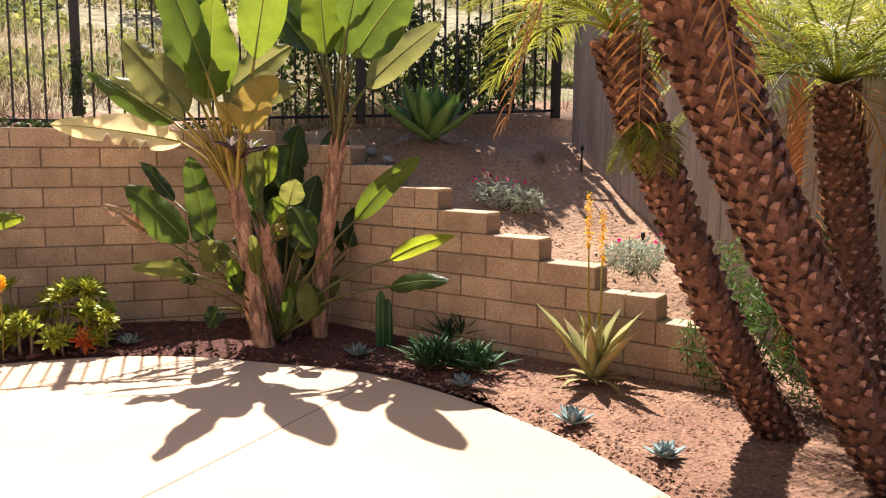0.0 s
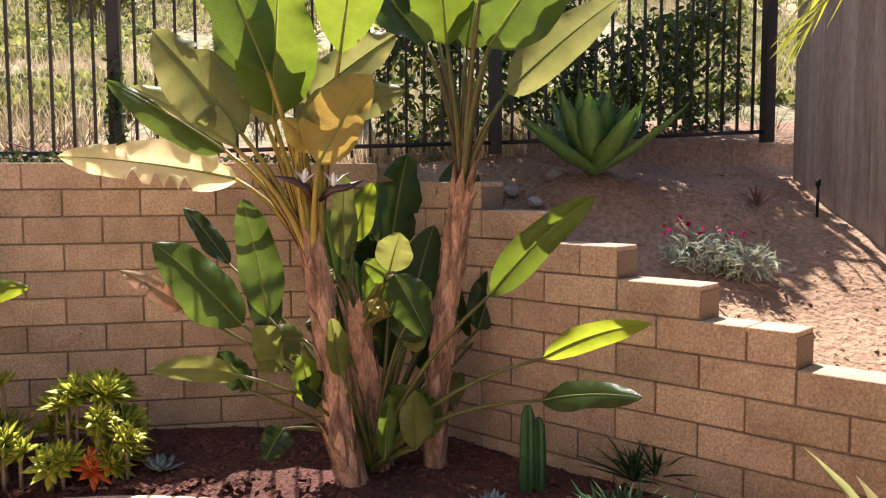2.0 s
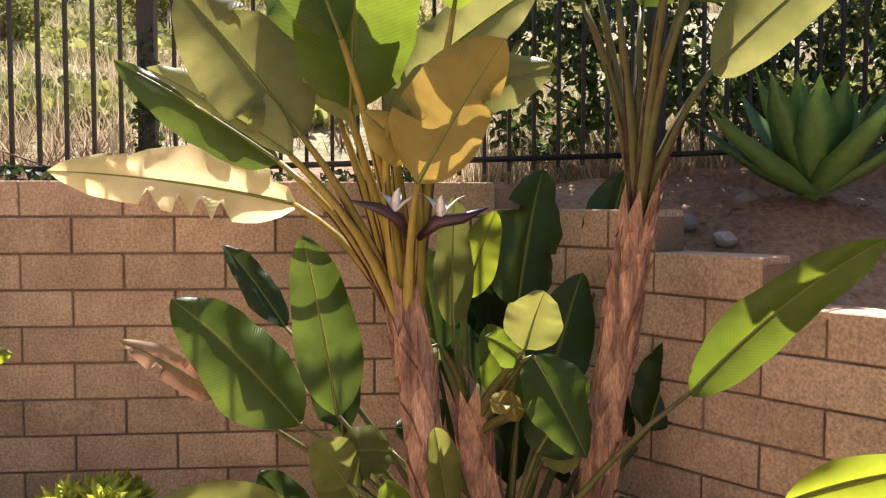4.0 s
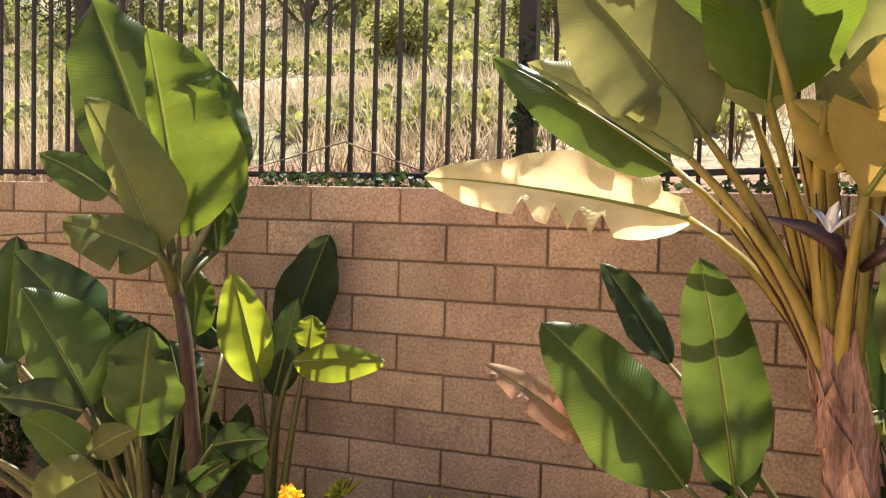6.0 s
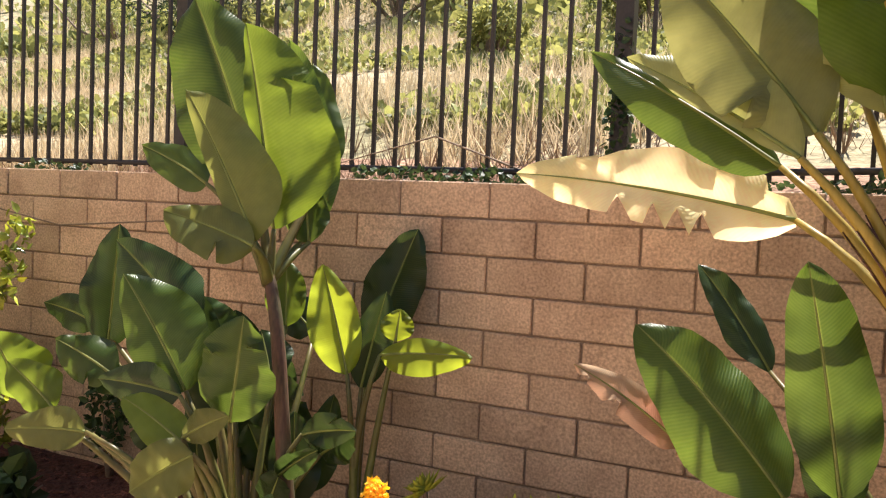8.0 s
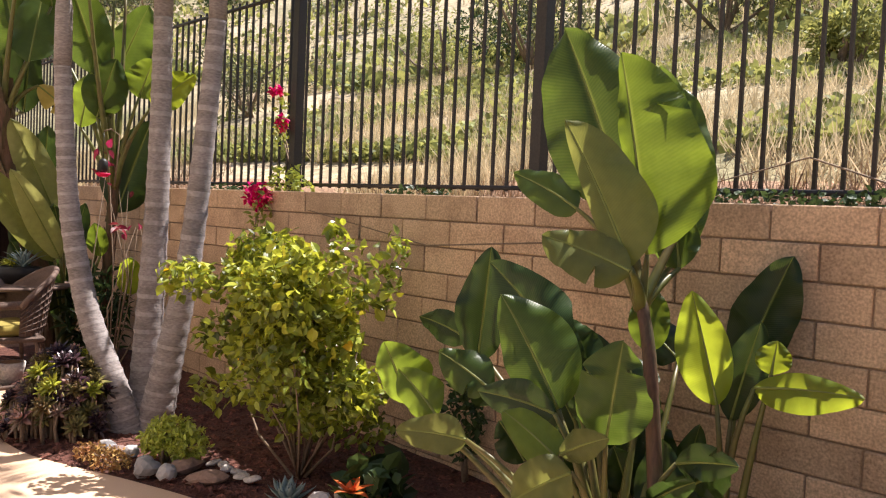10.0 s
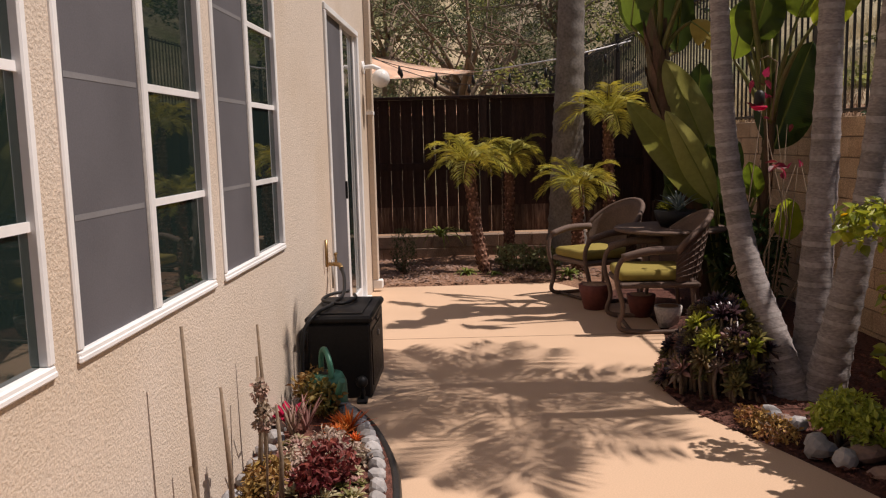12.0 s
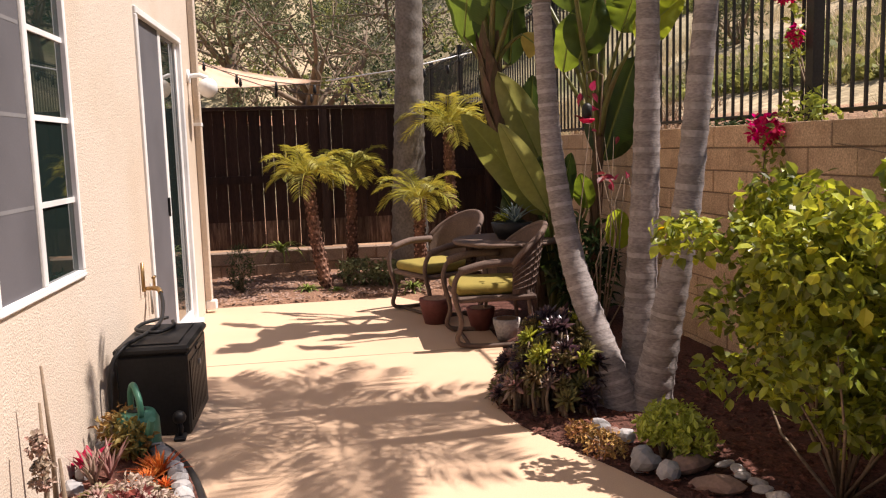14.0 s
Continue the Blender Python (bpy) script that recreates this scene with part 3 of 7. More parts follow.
# ---- fences ----
iron = thing("iron_fence", "black iron picket fence on the block wall", "fence", at=I4)
zb = lambda x: 1.54 + min(0.16, max(0.0, x - 0.9) * 0.09)
zt = 3.02
posts = [-21.6, -19.3, -17.0, -14.4, -12.0, -9.6, -7.3, -5.01, -2.70, -0.46, 1.76, 3.62]
pm = boxes((-0.035, 0.035, -0.035, 0.035, 0, 1.58), (-0.042, 0.042, -0.042, 0.042, 1.58, 1.60))
pmesh = None
for x in posts:
    if pmesh is None:
        o = part("fence_post", pm, M_IRON, iron)
        pmesh = o.data
    else:
        o = new("fence_post", pmesh)
        o.parent = iron
    o.location = (x, FENCE_Y, zb(x) - 0.02)
bmesh_bar, k = None, 0
for a, b in zip(posts, posts[1:]):
    n = round((b - a) / 0.11)
    for i in range(1, n):
        x = a + (b - a) * i / n
        if bmesh_bar is None:
            o = part("picket", boxes((-0.008, 0.008, -0.008, 0.008, 0, 1.46)), M_IRON, iron)
            bmesh_bar = o.data
        else:
            o = new("picket", bmesh_bar)
            o.parent = iron
        o.location = (x, FENCE_Y, zb(x) + 0.03)
    for z, h in ((0, 0.035), (1, 0.03)):
        za, zc = (zb(a) + 0.05, zb(b) + 0.05) if z == 0 else (zt - 0.03, zt - 0.03)
        part("rail", tube(bmesh.new(), [(a + 0.03, FENCE_Y, za), (b - 0.03, FENCE_Y, zc)], h / 2, 4), M_IRON, iron)

dark = thing("board_fence", "dark stained wooden board fence, worn pale near the ground", "fence")
y = 1.4
i = 0
bmesh_a = bmesh_b = None
while y < 6.78:
    if bmesh_a is None:
        o = part("board", boxes((-0.018, 0, 0, 0.136, 0.62, 1.95)), M_FENCE_DARK, dark)
        o2 = part("board_foot", boxes((-0.018, 0, 0, 0.136, 0.28, 0.62)), M_WEATHER, dark, "pale worn board end")
        bmesh_a, bmesh_b = o.data, o2.data
    else:
        o, o2 = new("board", bmesh_a), new("board_foot", bmesh_b)
        o.parent = o2.parent = dark
    o.location = o2.location = (WEST, y, 0)
    y += 0.1375 + max(0.0, random.uniform(-0.006, 0.004))
part("rail", boxes((WEST + 0.003, WEST + 0.04, 1.4, 6.78, 1.08, 1.17)), M_FENCE_DARK, dark)
part("cap_rail", boxes((WEST - 0.06, WEST + 0.06, 1.4, 6.78, 1.953, 1.99), bevel=0.004), M_FENCE_DARK, dark)
for y in (2.2, 4.45, 6.5):
    part("post", boxes((WEST + 0.003, WEST + 0.085, y, y + 0.09, 0.2, 1.95)), M_FENCE_DARK, dark)

grey = thing("grey_board_fence", "weathered grey wooden board fence", "fence")
y, mesh_g, NEWER = 6.86, None, 4.05
while y > -1.0:
    if mesh_g is None:
        o = part("board", boxes((0, 0.018, -0.138, 0, 0.0, 2.05), bevel=0.003), M_FENCE_GREY, grey)
        mesh_g = o.data
    else:
        o = new("board", mesh_g)
        o.parent = grey
    if abs(y - 0.072 - NEWER) < 0.072:
        o.data = mesh_g.copy()
        o.data.materials[0] = M_NEWBOARD
        o["label"] = "newer orange board"
    o.location = (3.72 + random.uniform(0, 0.006), y, max(-0.1, terrace(3.72, y)) - 0.06)
    y -= 0.144
for k, y in enumerate((6.7, 4.5, 2.3, 0.1)):
    z = max(-0.1, terrace(3.72, y))
    part("rail", tube(bmesh.new(), [(3.765, y, z + 0.4), (3.765, y - 2.2, max(-0.1, terrace(3.72, y - 2.2)) + 0.4)], 0.03, 4), M_FENCE_GREY, grey)
    part("post", boxes((3.74, 3.83, y - 0.09, y, z - 0.1, z + 1.9)), M_FENCE_GREY, grey)


# ---- plant kinds ----
rnd = random.Random(5)


def paddle(base, tip, width, material, crown=None, face=None, bow=0.12, tears=0, seed=0, stalk_r=0.014, name="leaf", parent=None, lobes=(1.0, 1.0), stalk=None, winged=False):
    """One big paddle leaf: a stalk from the crown, a rib, two blade halves folded along it, with ribs in relief and torn edges."""
    r = random.Random(seed)
    B, T = Vector(base), Vector(tip)
    ax = T - B
    L = ax.length
    F = Vector(face) if face else Vector((0.25, -1.0, 0.35))
    F = (F + Vector((r.uniform(-0.3, 0.3), r.uniform(-0.15, 0.15), r.uniform(-0.25, 0.25)))).normalized()
    side = ax.normalized().cross(F).normalized()
    nor = side.cross(ax.normalized()).normalized()
    if nor.dot(F) < 0:
        nor = -nor
    N, K = 24, 5
    bm = bmesh.new()
    uvl = bm.loops.layers.uv.new("UVMap")
    rib = []
    for i in range(N + 1):
        u = i / N
        rib.append(B + ax * u + (nor * -0.35 + Vector((0, 0, 1))) * bow * L * 4 * u * (1 - u) * 0.5)
    fold = r.uniform(0.15, 0.55)
    ph = r.uniform(0, 6)
    for sgn in (-1, 1):
        rows = []
        for i in range(N + 1):
            u = i / N
            w = width * 0.5 * lobes[sgn > 0] * (max(0.02, 1 - (1 - u / 0.34) ** 2) ** 0.6 if u < 0.34 else max(0.0, 1 - ((u - 0.34) / 0.66) ** 1.9) ** 0.70)
            w *= 1 + 0.05 * math.sin(9 * u + ph * sgn)
            row = []
            for k in range(K + 1):
                q = k / K
                wav = (0.045 * math.sin(u * 15 + ph + sgn) + 0.02 * math.sin(u * 37 + ph * 3 - sgn)) * width * q * q
                curl = (-0.38 + 0.14 * math.sin(u * 6 + ph * 2)) * q * q * w
                row.append(bm.verts.new(rib[i] + side * sgn * w * q * math.cos(fold) + nor * (w * q * math.sin(fold) + wav + curl)))
            rows.append(row)
        for i in {r.randrange(2, N - 1) for _ in range(tears)}:
            for k in range(2, K + 1):
                rows[i][k].co = rows[i][k].co.lerp(rows[i][1].co, 0.6 * (k - 1) / (K - 1)) + nor * 0.01 * k
        for i in range(N):
            for k in range(K):
                a, b, c, d = rows[i][k], rows[i + 1][k], rows[i + 1][k + 1], rows[i][k + 1]
                try:
                    f = bm.faces.new((a, b, c, d) if sgn > 0 else (d, c, b, a))
                except ValueError:
                    continue
                f.smooth = True
                for lo in f.loops:
                    j = next(((ii, kk) for ii in (i, i + 1) for kk in (k, k + 1) if rows[ii][kk] is lo.vert))
                    lo[uvl].uv = (sgn * j[1] / K, j[0] / N - 0.12 * j[1] / K)
    bmesh.ops.delete(bm, geom=[v for v in bm.verts if not v.link_faces], context="VERTS")
    blade = part(name, bm, material, parent)
    bm = tube(bmesh.new(), rib, [stalk_r * 0.5 * (1 - 0.85 * i / N) for i in range(N + 1)], 6, mi=1)
    if crown is not None:
        C = Vector(crown)
        d = (B - C).length
        mid = C.lerp(B, 0.42) + Vector((0, 0, 0.20 * d)) + (ax.normalized() * -0.10 * d)
        pts = [C * (1 - t) ** 2 + mid * 2 * t * (1 - t) + B * t * t for t in [k / 7 for k in range(8)]]
        tube(bm, pts, [stalk_r * (1.9 - 1.25 * k / 7) for k in range(8)], 7)
        if winged:                                            # dark ragged wings along the channel of the stalk
            for sg in (-1, 1):
                edge = [p + side * sg * stalk_r * (1.75 - 1.2 * k / 7) + nor * stalk_r * 0.5 + Vector((r.uniform(-1, 1), r.uniform(-1, 1), 0)) * 0.003 for k, p in enumerate(pts[:6])]
                tube(bm, edge, [0.0055, 0.006, 0.005, 0.0045, 0.0035, 0.002], 4, mi=2)
    part("stalk", bm, [stalk or M_STALK, M_RIB, M_WING], blade)
    return blade


def scaly_stem(pts, r0, r1, parent, name="trunk", flakes=60, seed=1, material=None):
    """A stem wrapped in overlapping old leaf bases."""
    r = random.Random(seed)
    P = smooth_line3(pts, 5)
    n = len(P)
    bm = tube(bmesh.new(), P, [r0 + (r1 - r0) * i / (n - 1) for i in range(n)], 10)
    for k in range(flakes):
        t = (k + 0.5) / flakes
        i = min(int(t * (n - 1)), n - 2)
        p = P[i].lerp(P[i + 1], t * (n - 1) - i)
        d = (P[i + 1] - P[i]).normalized()
        a = k * 2.4 + r.uniform(-0.3, 0.3)
        o = d.orthogonal().normalized()
        out = (Matrix.Rotation(a, 3, d) @ o).normalized()
        tan = d.cross(out)
        rr = r0 + (r1 - r0) * t
        L, w = rr * r.uniform(2.4, 4.2), rr * r.uniform(0.55, 1.0)
        b0 = p + out * rr * 0.85
        q = [b0 - tan * w, b0 + tan * w, b0 + tan * w * 0.55 + d * L * 0.6 + out * rr * 0.22, b0 - tan * w * 0.55 + d * L * 0.6 + out * rr * 0.22,
             b0 + d * L + tan * w * r.uniform(-0.5, 0.5) + out * rr * r.uniform(0.2, 0.6)]
        v = [bm.verts.new(x) for x in q]
        bm.faces.new((v[0], v[1], v[2], v[3]))
        bm.faces.new((v[3], v[2], v[4]))
        back = bm.verts.new(b0 + d * L * 0.4 - out * rr * 0.3)
        for a_, b_ in ((0, 3), (3, 4), (4, 2), (2, 1)):
            bm.faces.new((v[b_], v[a_], back))
    return part(name, bm, material or M_SHEATH, parent)


def smooth_line3(pts, n=5):
    return [Vector(p) for p in smooth_line(pts, n)]


def bossed_trunk(pts, r0, r1, parent, rows=32, around=9, seed=2, name="trunk"):
    """A date palm's trunk: rows of blunt cut leaf bases in a spiral over a dark core."""
    r = random.Random(seed)
    P = smooth_line3(pts, 6)
    n = len(P)
    bm = tube(bmesh.new(), P, [(r0 + (r1 - r0) * i / (n - 1)) * 0.84 for i in range(n)], 12)
    rows = int(rows * 1.15)
    for j in range(rows):
        t = (j + 0.5) / rows
        i = min(int(t * (n - 1)), n - 2)
        p = P[i].lerp(P[i + 1], t * (n - 1) - i)
        d = (P[i + 1] - P[i]).normalized()
        o = d.orthogonal().normalized()
        rr = (r0 + (r1 - r0) * t) * 0.80
        step = (P[-1] - P[0]).length / rows
        for k in range(around):
            a = 2 * math.pi * (k + 0.5 * (j % 2)) / around + r.uniform(-0.14, 0.14)
            out = Matrix.Rotation(a, 3, d) @ o
            tan = d.cross(out)
            w = math.pi * rr / around * r.uniform(0.7, 1.0)
            h = step * r.uniform(0.8, 1.25)
            lift = rr * r.uniform(0.22, 0.36)
            b0 = p + out * rr + d * step * r.uniform(-0.15, 0.15)
            tip = b0 + out * lift + d * h * r.uniform(0.3, 0.6)
            skew = tan * w * r.uniform(-0.2, 0.2)
            v = [bm.verts.new(x) for x in (b0 - tan * w, b0 - d * h * 0.55, b0 + tan * w, b0 + d * h * 0.5,
                                           tip - tan * w * 0.82 + skew, tip - d * h * 0.40 + out * lift * 0.10 + skew, tip + tan * w * 0.82 + skew, tip + d * h * 0.12 - out * lift * 0.1 + skew)]
            for q in range(4):
                bm.faces.new((v[q], v[(q + 1) % 4], v[4 + (q + 1) % 4], v[4 + q]))
            bm.faces.new(v[4:]).material_index = 1
    return part(name, bm, [M_BARK, M_BARKEND], parent)


def frond(origin, heading, length, rise, droop, parent, material, seed=0, leaflet=0.26, count=34, width=0.011, name="frond"):
    """A feather leaf: an arching rib with rows of narrow leaflets folded along their length."""
    r = random.Random(seed)
    O = Vector(origin)
    h = Vector((math.cos(heading), math.sin(heading), 0))
    pts = [O + h * length * (0.9 * t - 0.12 * t * t) + Vector((0, 0, rise * t - droop * t * t)) for t in [k / 10 for k in range(11)]]
    v, f = [], []
    for s in range(count):
        t = 0.14 + 0.86 * s / count
        i = min(int(t * 10), 9)
        p = pts[i].lerp(pts[i + 1], t * 10 - i)
        d = (pts[i + 1] - pts[i]).normalized()
        sd = d.cross(Vector((0, 0, 1)))
        sd = sd.normalized() if sd.length > 1e-3 else Vector((1, 0, 0))
        up = sd.cross(d)
        L = leaflet * (0.45 + 0.75 * math.sin(math.pi * min(1, t * 0.85 + 0.12))) * r.uniform(0.85, 1.1)
        for sg in (-1, 1):
            a = (sd * sg * 0.9 + d * 0.75 + up * r.uniform(0.05, 0.4)).normalized()
            q = a.cross(up).normalized() * width
            m = p + a * L * 0.55 + Vector((0, 0, -0.02 * L))
            e = p + a * L + Vector((0, 0, -0.28 * L * r.uniform(0.5, 1.3)))
            b = len(v)
            v += [p, m - q, m + q, e, m - up * width * 0.7]
            f += [(b, b + 1, b + 4), (b, b + 4, b + 2), (b + 1, b + 3, b + 4), (b + 4, b + 3, b + 2)]
    bm = tube(bmesh.new(), pts, [0.010 * (1 - 0.085 * k) for k in range(11)], 5)
    vs = [bm.verts.new(x) for x in v]
    for x in f:
        bm.faces.new([vs[i] for i in x])
    return part(name, bm, material, parent)


def leafy(points, size, seed, aspect=0.55, up=0.3, fold=0.25, fine=False):
    """Vertices and faces of many small folded leaves at the given points; fine ones have an oval outline."""
    rng = np.random.default_rng(seed)
    v, f = [], []
    for p in points:
        s = size * rng.uniform(0.6, 1.3)
        a = Vector(rng.normal(size=3)) + Vector((0, 0, -0.25))
        a.normalize()
        n = Vector(rng.normal(size=3)) + Vector((0, 0, up * 3))
        w = a.cross(n)
        if w.length < 1e-3:
            continue
        w.normalize()
        n = w.cross(a)
        b = len(v)
        P = Vector(p)
        rise, half = n * s * fold * 0.4, w * s * aspect * 0.5
        if not fine:
            m = P + a * s * 0.5 - rise
            v += [P, m + half + rise * 2, P + a * s, m - half + rise * 2, m]
            f += [(b, b + 4, b + 1), (b + 1, b + 4, b + 2), (b + 2, b + 4, b + 3), (b + 3, b + 4, b)]
            continue
        m1, m2, tip = P + a * s * 0.28 - rise * 0.3, P + a * s * 0.62 - rise * 0.4, P + a * s - rise * 1.2
        v += [P, m1 + half * 0.9 + rise, m2 + half * 0.8 + rise, tip, m2 - half * 0.8 + rise, m1 - half * 0.9 + rise, m1, m2]
        f += [(b, b + 6, b + 1), (b + 1, b + 6, b + 7, b + 2), (b + 2, b + 7, b + 3), (b + 3, b + 7, b + 4), (b + 4, b + 7, b + 6, b + 5), (b + 5, b + 6, b)]
    return v, [], f


def clump_points(rng, lobes, n):
    """Points in the shells of several lobes (x, y, z, rx, ry, rz), thinning inwards."""
    out = []
    w = np.array([l[3] * l[4] * l[5] for l in lobes]) ** 0.7
    w = w / w.sum()
    for i in rng.choice(len(lobes), n, p=w):
        x, y, z, rx, ry, rz = lobes[i]
        d = rng.normal(size=3)
        d /= np.linalg.norm(d)
        k = rng.uniform(0.35, 1.0) ** 0.5
        out.append((x + d[0] * rx * k, y + d[1] * ry * k, z + d[2] * rz * k))
    return out


def bush(name, label, lobes, n, size, material, foot, seed, category="shrub", branches=9, group="", aspect=0.55, flowers=None, stem_r=0.014):
    """A shrub: forking stems from its foot, and leaves in uneven lobes with gaps between them."""
    rng = np.random.default_rng(seed)
    t = thing(name, label, category, group)
    bm = bmesh.new()
    F = Vector(foot)
    for i in range(branches):
        l = lobes[i % len(lobes)]
        e = Vector(l[:3]) + Vector(rng.normal(size=3)) * 0.5 * min(l[3:])
        m = F.lerp(e, 0.5) + Vector(rng.normal(size=3)) * 0.06 * (e - F).length
        tube(bm, [F + Vector((rng.uniform(-1, 1), rng.uniform(-1, 1), 0)) * stem_r * 2 - Vector((0, 0, 0.03)), m, e], [stem_r, stem_r * 0.7, stem_r * 0.25], 5)
    part("stem_tangle", bm, M_TWIG, t)
    part("foliage", leafy(clump_points(rng, lobes, n), size, seed, aspect, fine=name != "hill_brush"), material, t)
    for fm, fn, fs, fl in flowers or ():
        part("blossom", leafy(clump_points(rng, fl or lobes, fn), fs, seed + 9, 0.8, 0.6, fine=True), fm, t)
    return t


def rosette(bm, at, n, length, width, rise0=0.15, rise1=1.35, thick=0.25, curve=0.25, seed=0, axis=None, pointed=0.35, mi=0, only=None):
    """Fleshy leaves in a spiral, the inner ones steeper."""
    r = random.Random(seed)
    A = Vector(at)
    X = Matrix.Identity(3) if axis is None else Vector((0, 0, 1)).rotation_difference(Vector(axis)).to_matrix()
    for i in range(n):
        t = i / max(1, n - 1)
        a = i * 2.39996 + r.uniform(-0.15, 0.15)
        e = rise0 + (rise1 - rise0) * t + r.uniform(-0.1, 0.1)
        L = length * (1 - 0.45 * t) * r.uniform(0.85, 1.1)
        h = Vector((math.cos(a), math.sin(a), 0))
        s = Vector((-math.sin(a), math.cos(a), 0))
        if only is not None and i != only:
            continue
        rows = []
        for k, (u, w, th) in enumerate(((0.0, 0.55, 1.0), (0.35, 0.95, 0.9), (0.7, 0.85 - pointed * 0.5, 0.6), (0.9, 0.55 - pointed, 0.35))):
            ee = e - curve * u * u
            c = h * math.cos(ee) * L * u + Vector((0, 0, math.sin(ee) * L * u))
            n_ = -h * math.sin(ee) + Vector((0, 0, math.cos(ee)))
            ww = max(0.05, w) * width * 0.5
            rows.append([bm.verts.new(A + X @ x) for x in (c - s * ww + n_ * ww * thick, c - n_ * ww * thick * th * 1.4, c + s * ww + n_ * ww * thick, c + n_ * ww * thick * 0.2)])
        ee = e - curve
        tip = bm.verts.new(A + X @ (h * math.cos(ee) * L + Vector((0, 0, math.sin(ee) * L))))
        for p, q in zip(rows, rows[1:]):
            for k in range(4):
                f = bm.faces.new((p[k], p[(k + 1) % 4], q[(k + 1) % 4], q[k]))
                f.material_index, f.smooth = mi, True
        for k in range(4):
            f = bm.faces.new((rows[-1][k], rows[-1][(k + 1) % 4], tip))
            f.material_index = mi
    return bm


def rosette_plant(name, label, category, at, n, length, width, material, seed=0, group="", **kw):
    t = thing(name, label, category, group, Matrix.Translation(at))
    if length >= 0.12:
        for i in range(n):
            part("leaf", rosette(bmesh.new(), (0, 0, 0), n, length, width, seed=seed, only=i, **kw), material, t)
    else:
        part("rosette", rosette(bmesh.new(), (0, 0, 0), n, length, width, seed=seed, **kw), material, t)
    return t


def stone(name, label, at, size, material, seed, group="", parent=None):
    r = random.Random(seed)
    bm = bmesh.new()
    bmesh.ops.create_icosphere(bm, subdivisions=2, radius=1)
    off = Vector((r.uniform(0, 50), r.uniform(0, 50), r.uniform(0, 50)))
    for v in bm.verts:
        k = 1 + 0.30 * noise.noise(v.co * 1.1 + off) + 0.10 * noise.noise(v.co * 3.5 + off)
        v.co = Vector((v.co.x * size[0], v.co.y * size[1], v.co.z * size[2])) * k
    o = part(name, bm, material, parent)
    o.matrix_basis = pose(at[0], at[1], at[2], r.uniform(-12, 12), r.uniform(-12, 12), r.uniform(0, 360))
    return tagged(o, label, "" if parent else "stone", group)


# ---- the big paddle-leaved plants ----
TALL = thing("bird_of_paradise", "tall giant bird of paradise with two stems and paddle leaves", "plant", "paddle-leaved plants")
scaly_stem([(0.76, 5.76, 0.0), (0.70, 5.76, 0.25), (0.66, 5.78, 0.6), (0.61, 5.80, 0.95), (0.595, 5.81, 1.05)], 0.066, 0.05, TALL, flakes=52, seed=3)
scaly_stem([(1.17, 5.92, 0.0), (1.18, 5.90, 0.4), (1.22, 5.87, 0.8), (1.27, 5.84, 1.21), (1.29, 5.81, 1.40)], 0.058, 0.05, TALL, flakes=46, seed=4)
scaly_stem([(0.88, 5.95, 0.0), (0.86, 5.93, 0.3), (0.79, 5.90, 0.76)], 0.078, 0.055, TALL, "side_stem", 30, 5)
CROWN_1, CROWN_2, CROWN_3, CLUMP = (0.60, 5.81, 0.97), (1.29, 5.81, 1.34), (0.79, 5.90, 0.70), (0.86, 5.86, 0.04)


def tall_leaf(base, tip, width, material, k, lobes=(1.0, 1.0)):
    crown = CROWN_1 if base[2] > 1.3 and base[0] < 0.95 else CROWN_2 if base[0] > 1.05 and base[2] > 1.3 else CROWN_3 if base[2] > 0.8 and base[0] > 0.6 and base[0] < 1.2 else CLUMP
    dry = material in (M_LEAF_DRY, M_LEAF_OLD, M_LEAF_BROWN)
    # high olive leaves swap to the lighter copy, sunlight given by colour
    material = M_LEAF_SUNLIT if material is M_LEAF_OLIVE and base[2] > 1.5 else material
    # second stem's stalks are olive; low ones take it for shade put into colour
    paddle(base, tip, width, material, crown, (0.1, -0.9, 0.5) if material is M_LEAF_DRY else (0.25, -1.0, 0.45), 0.10 if base[2] < 1.3 else 0.05, rnd.choice((0, 0, 0, 1)) + (0 if not dry else 1 if material is M_LEAF_OLD else 4), 40 + k, 0.010 if base[2] < 1.2 else 0.0135, parent=TALL, lobes=lobes, stalk=M_STALK if base[2] > 1.3 and base[0] < 0.95 else M_STALK_GREEN, winged=base[2] > 1.3)


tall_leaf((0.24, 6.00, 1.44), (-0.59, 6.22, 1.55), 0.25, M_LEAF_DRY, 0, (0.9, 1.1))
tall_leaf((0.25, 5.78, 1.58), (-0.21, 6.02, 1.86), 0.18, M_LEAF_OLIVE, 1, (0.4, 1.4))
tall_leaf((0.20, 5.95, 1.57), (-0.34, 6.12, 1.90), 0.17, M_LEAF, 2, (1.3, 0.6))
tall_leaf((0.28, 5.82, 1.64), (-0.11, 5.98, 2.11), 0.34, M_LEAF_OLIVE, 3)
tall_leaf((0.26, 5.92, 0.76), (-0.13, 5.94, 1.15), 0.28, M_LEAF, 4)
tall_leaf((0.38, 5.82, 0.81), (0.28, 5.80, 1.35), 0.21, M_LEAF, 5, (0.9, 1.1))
tall_leaf((0.19, 6.20, 1.02), (-0.03, 6.28, 1.30), 0.14, M_LEAF_DEEP_SHADE, 6)
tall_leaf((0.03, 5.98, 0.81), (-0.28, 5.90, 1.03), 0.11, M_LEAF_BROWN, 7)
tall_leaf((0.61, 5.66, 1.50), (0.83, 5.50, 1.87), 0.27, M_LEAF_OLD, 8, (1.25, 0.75))
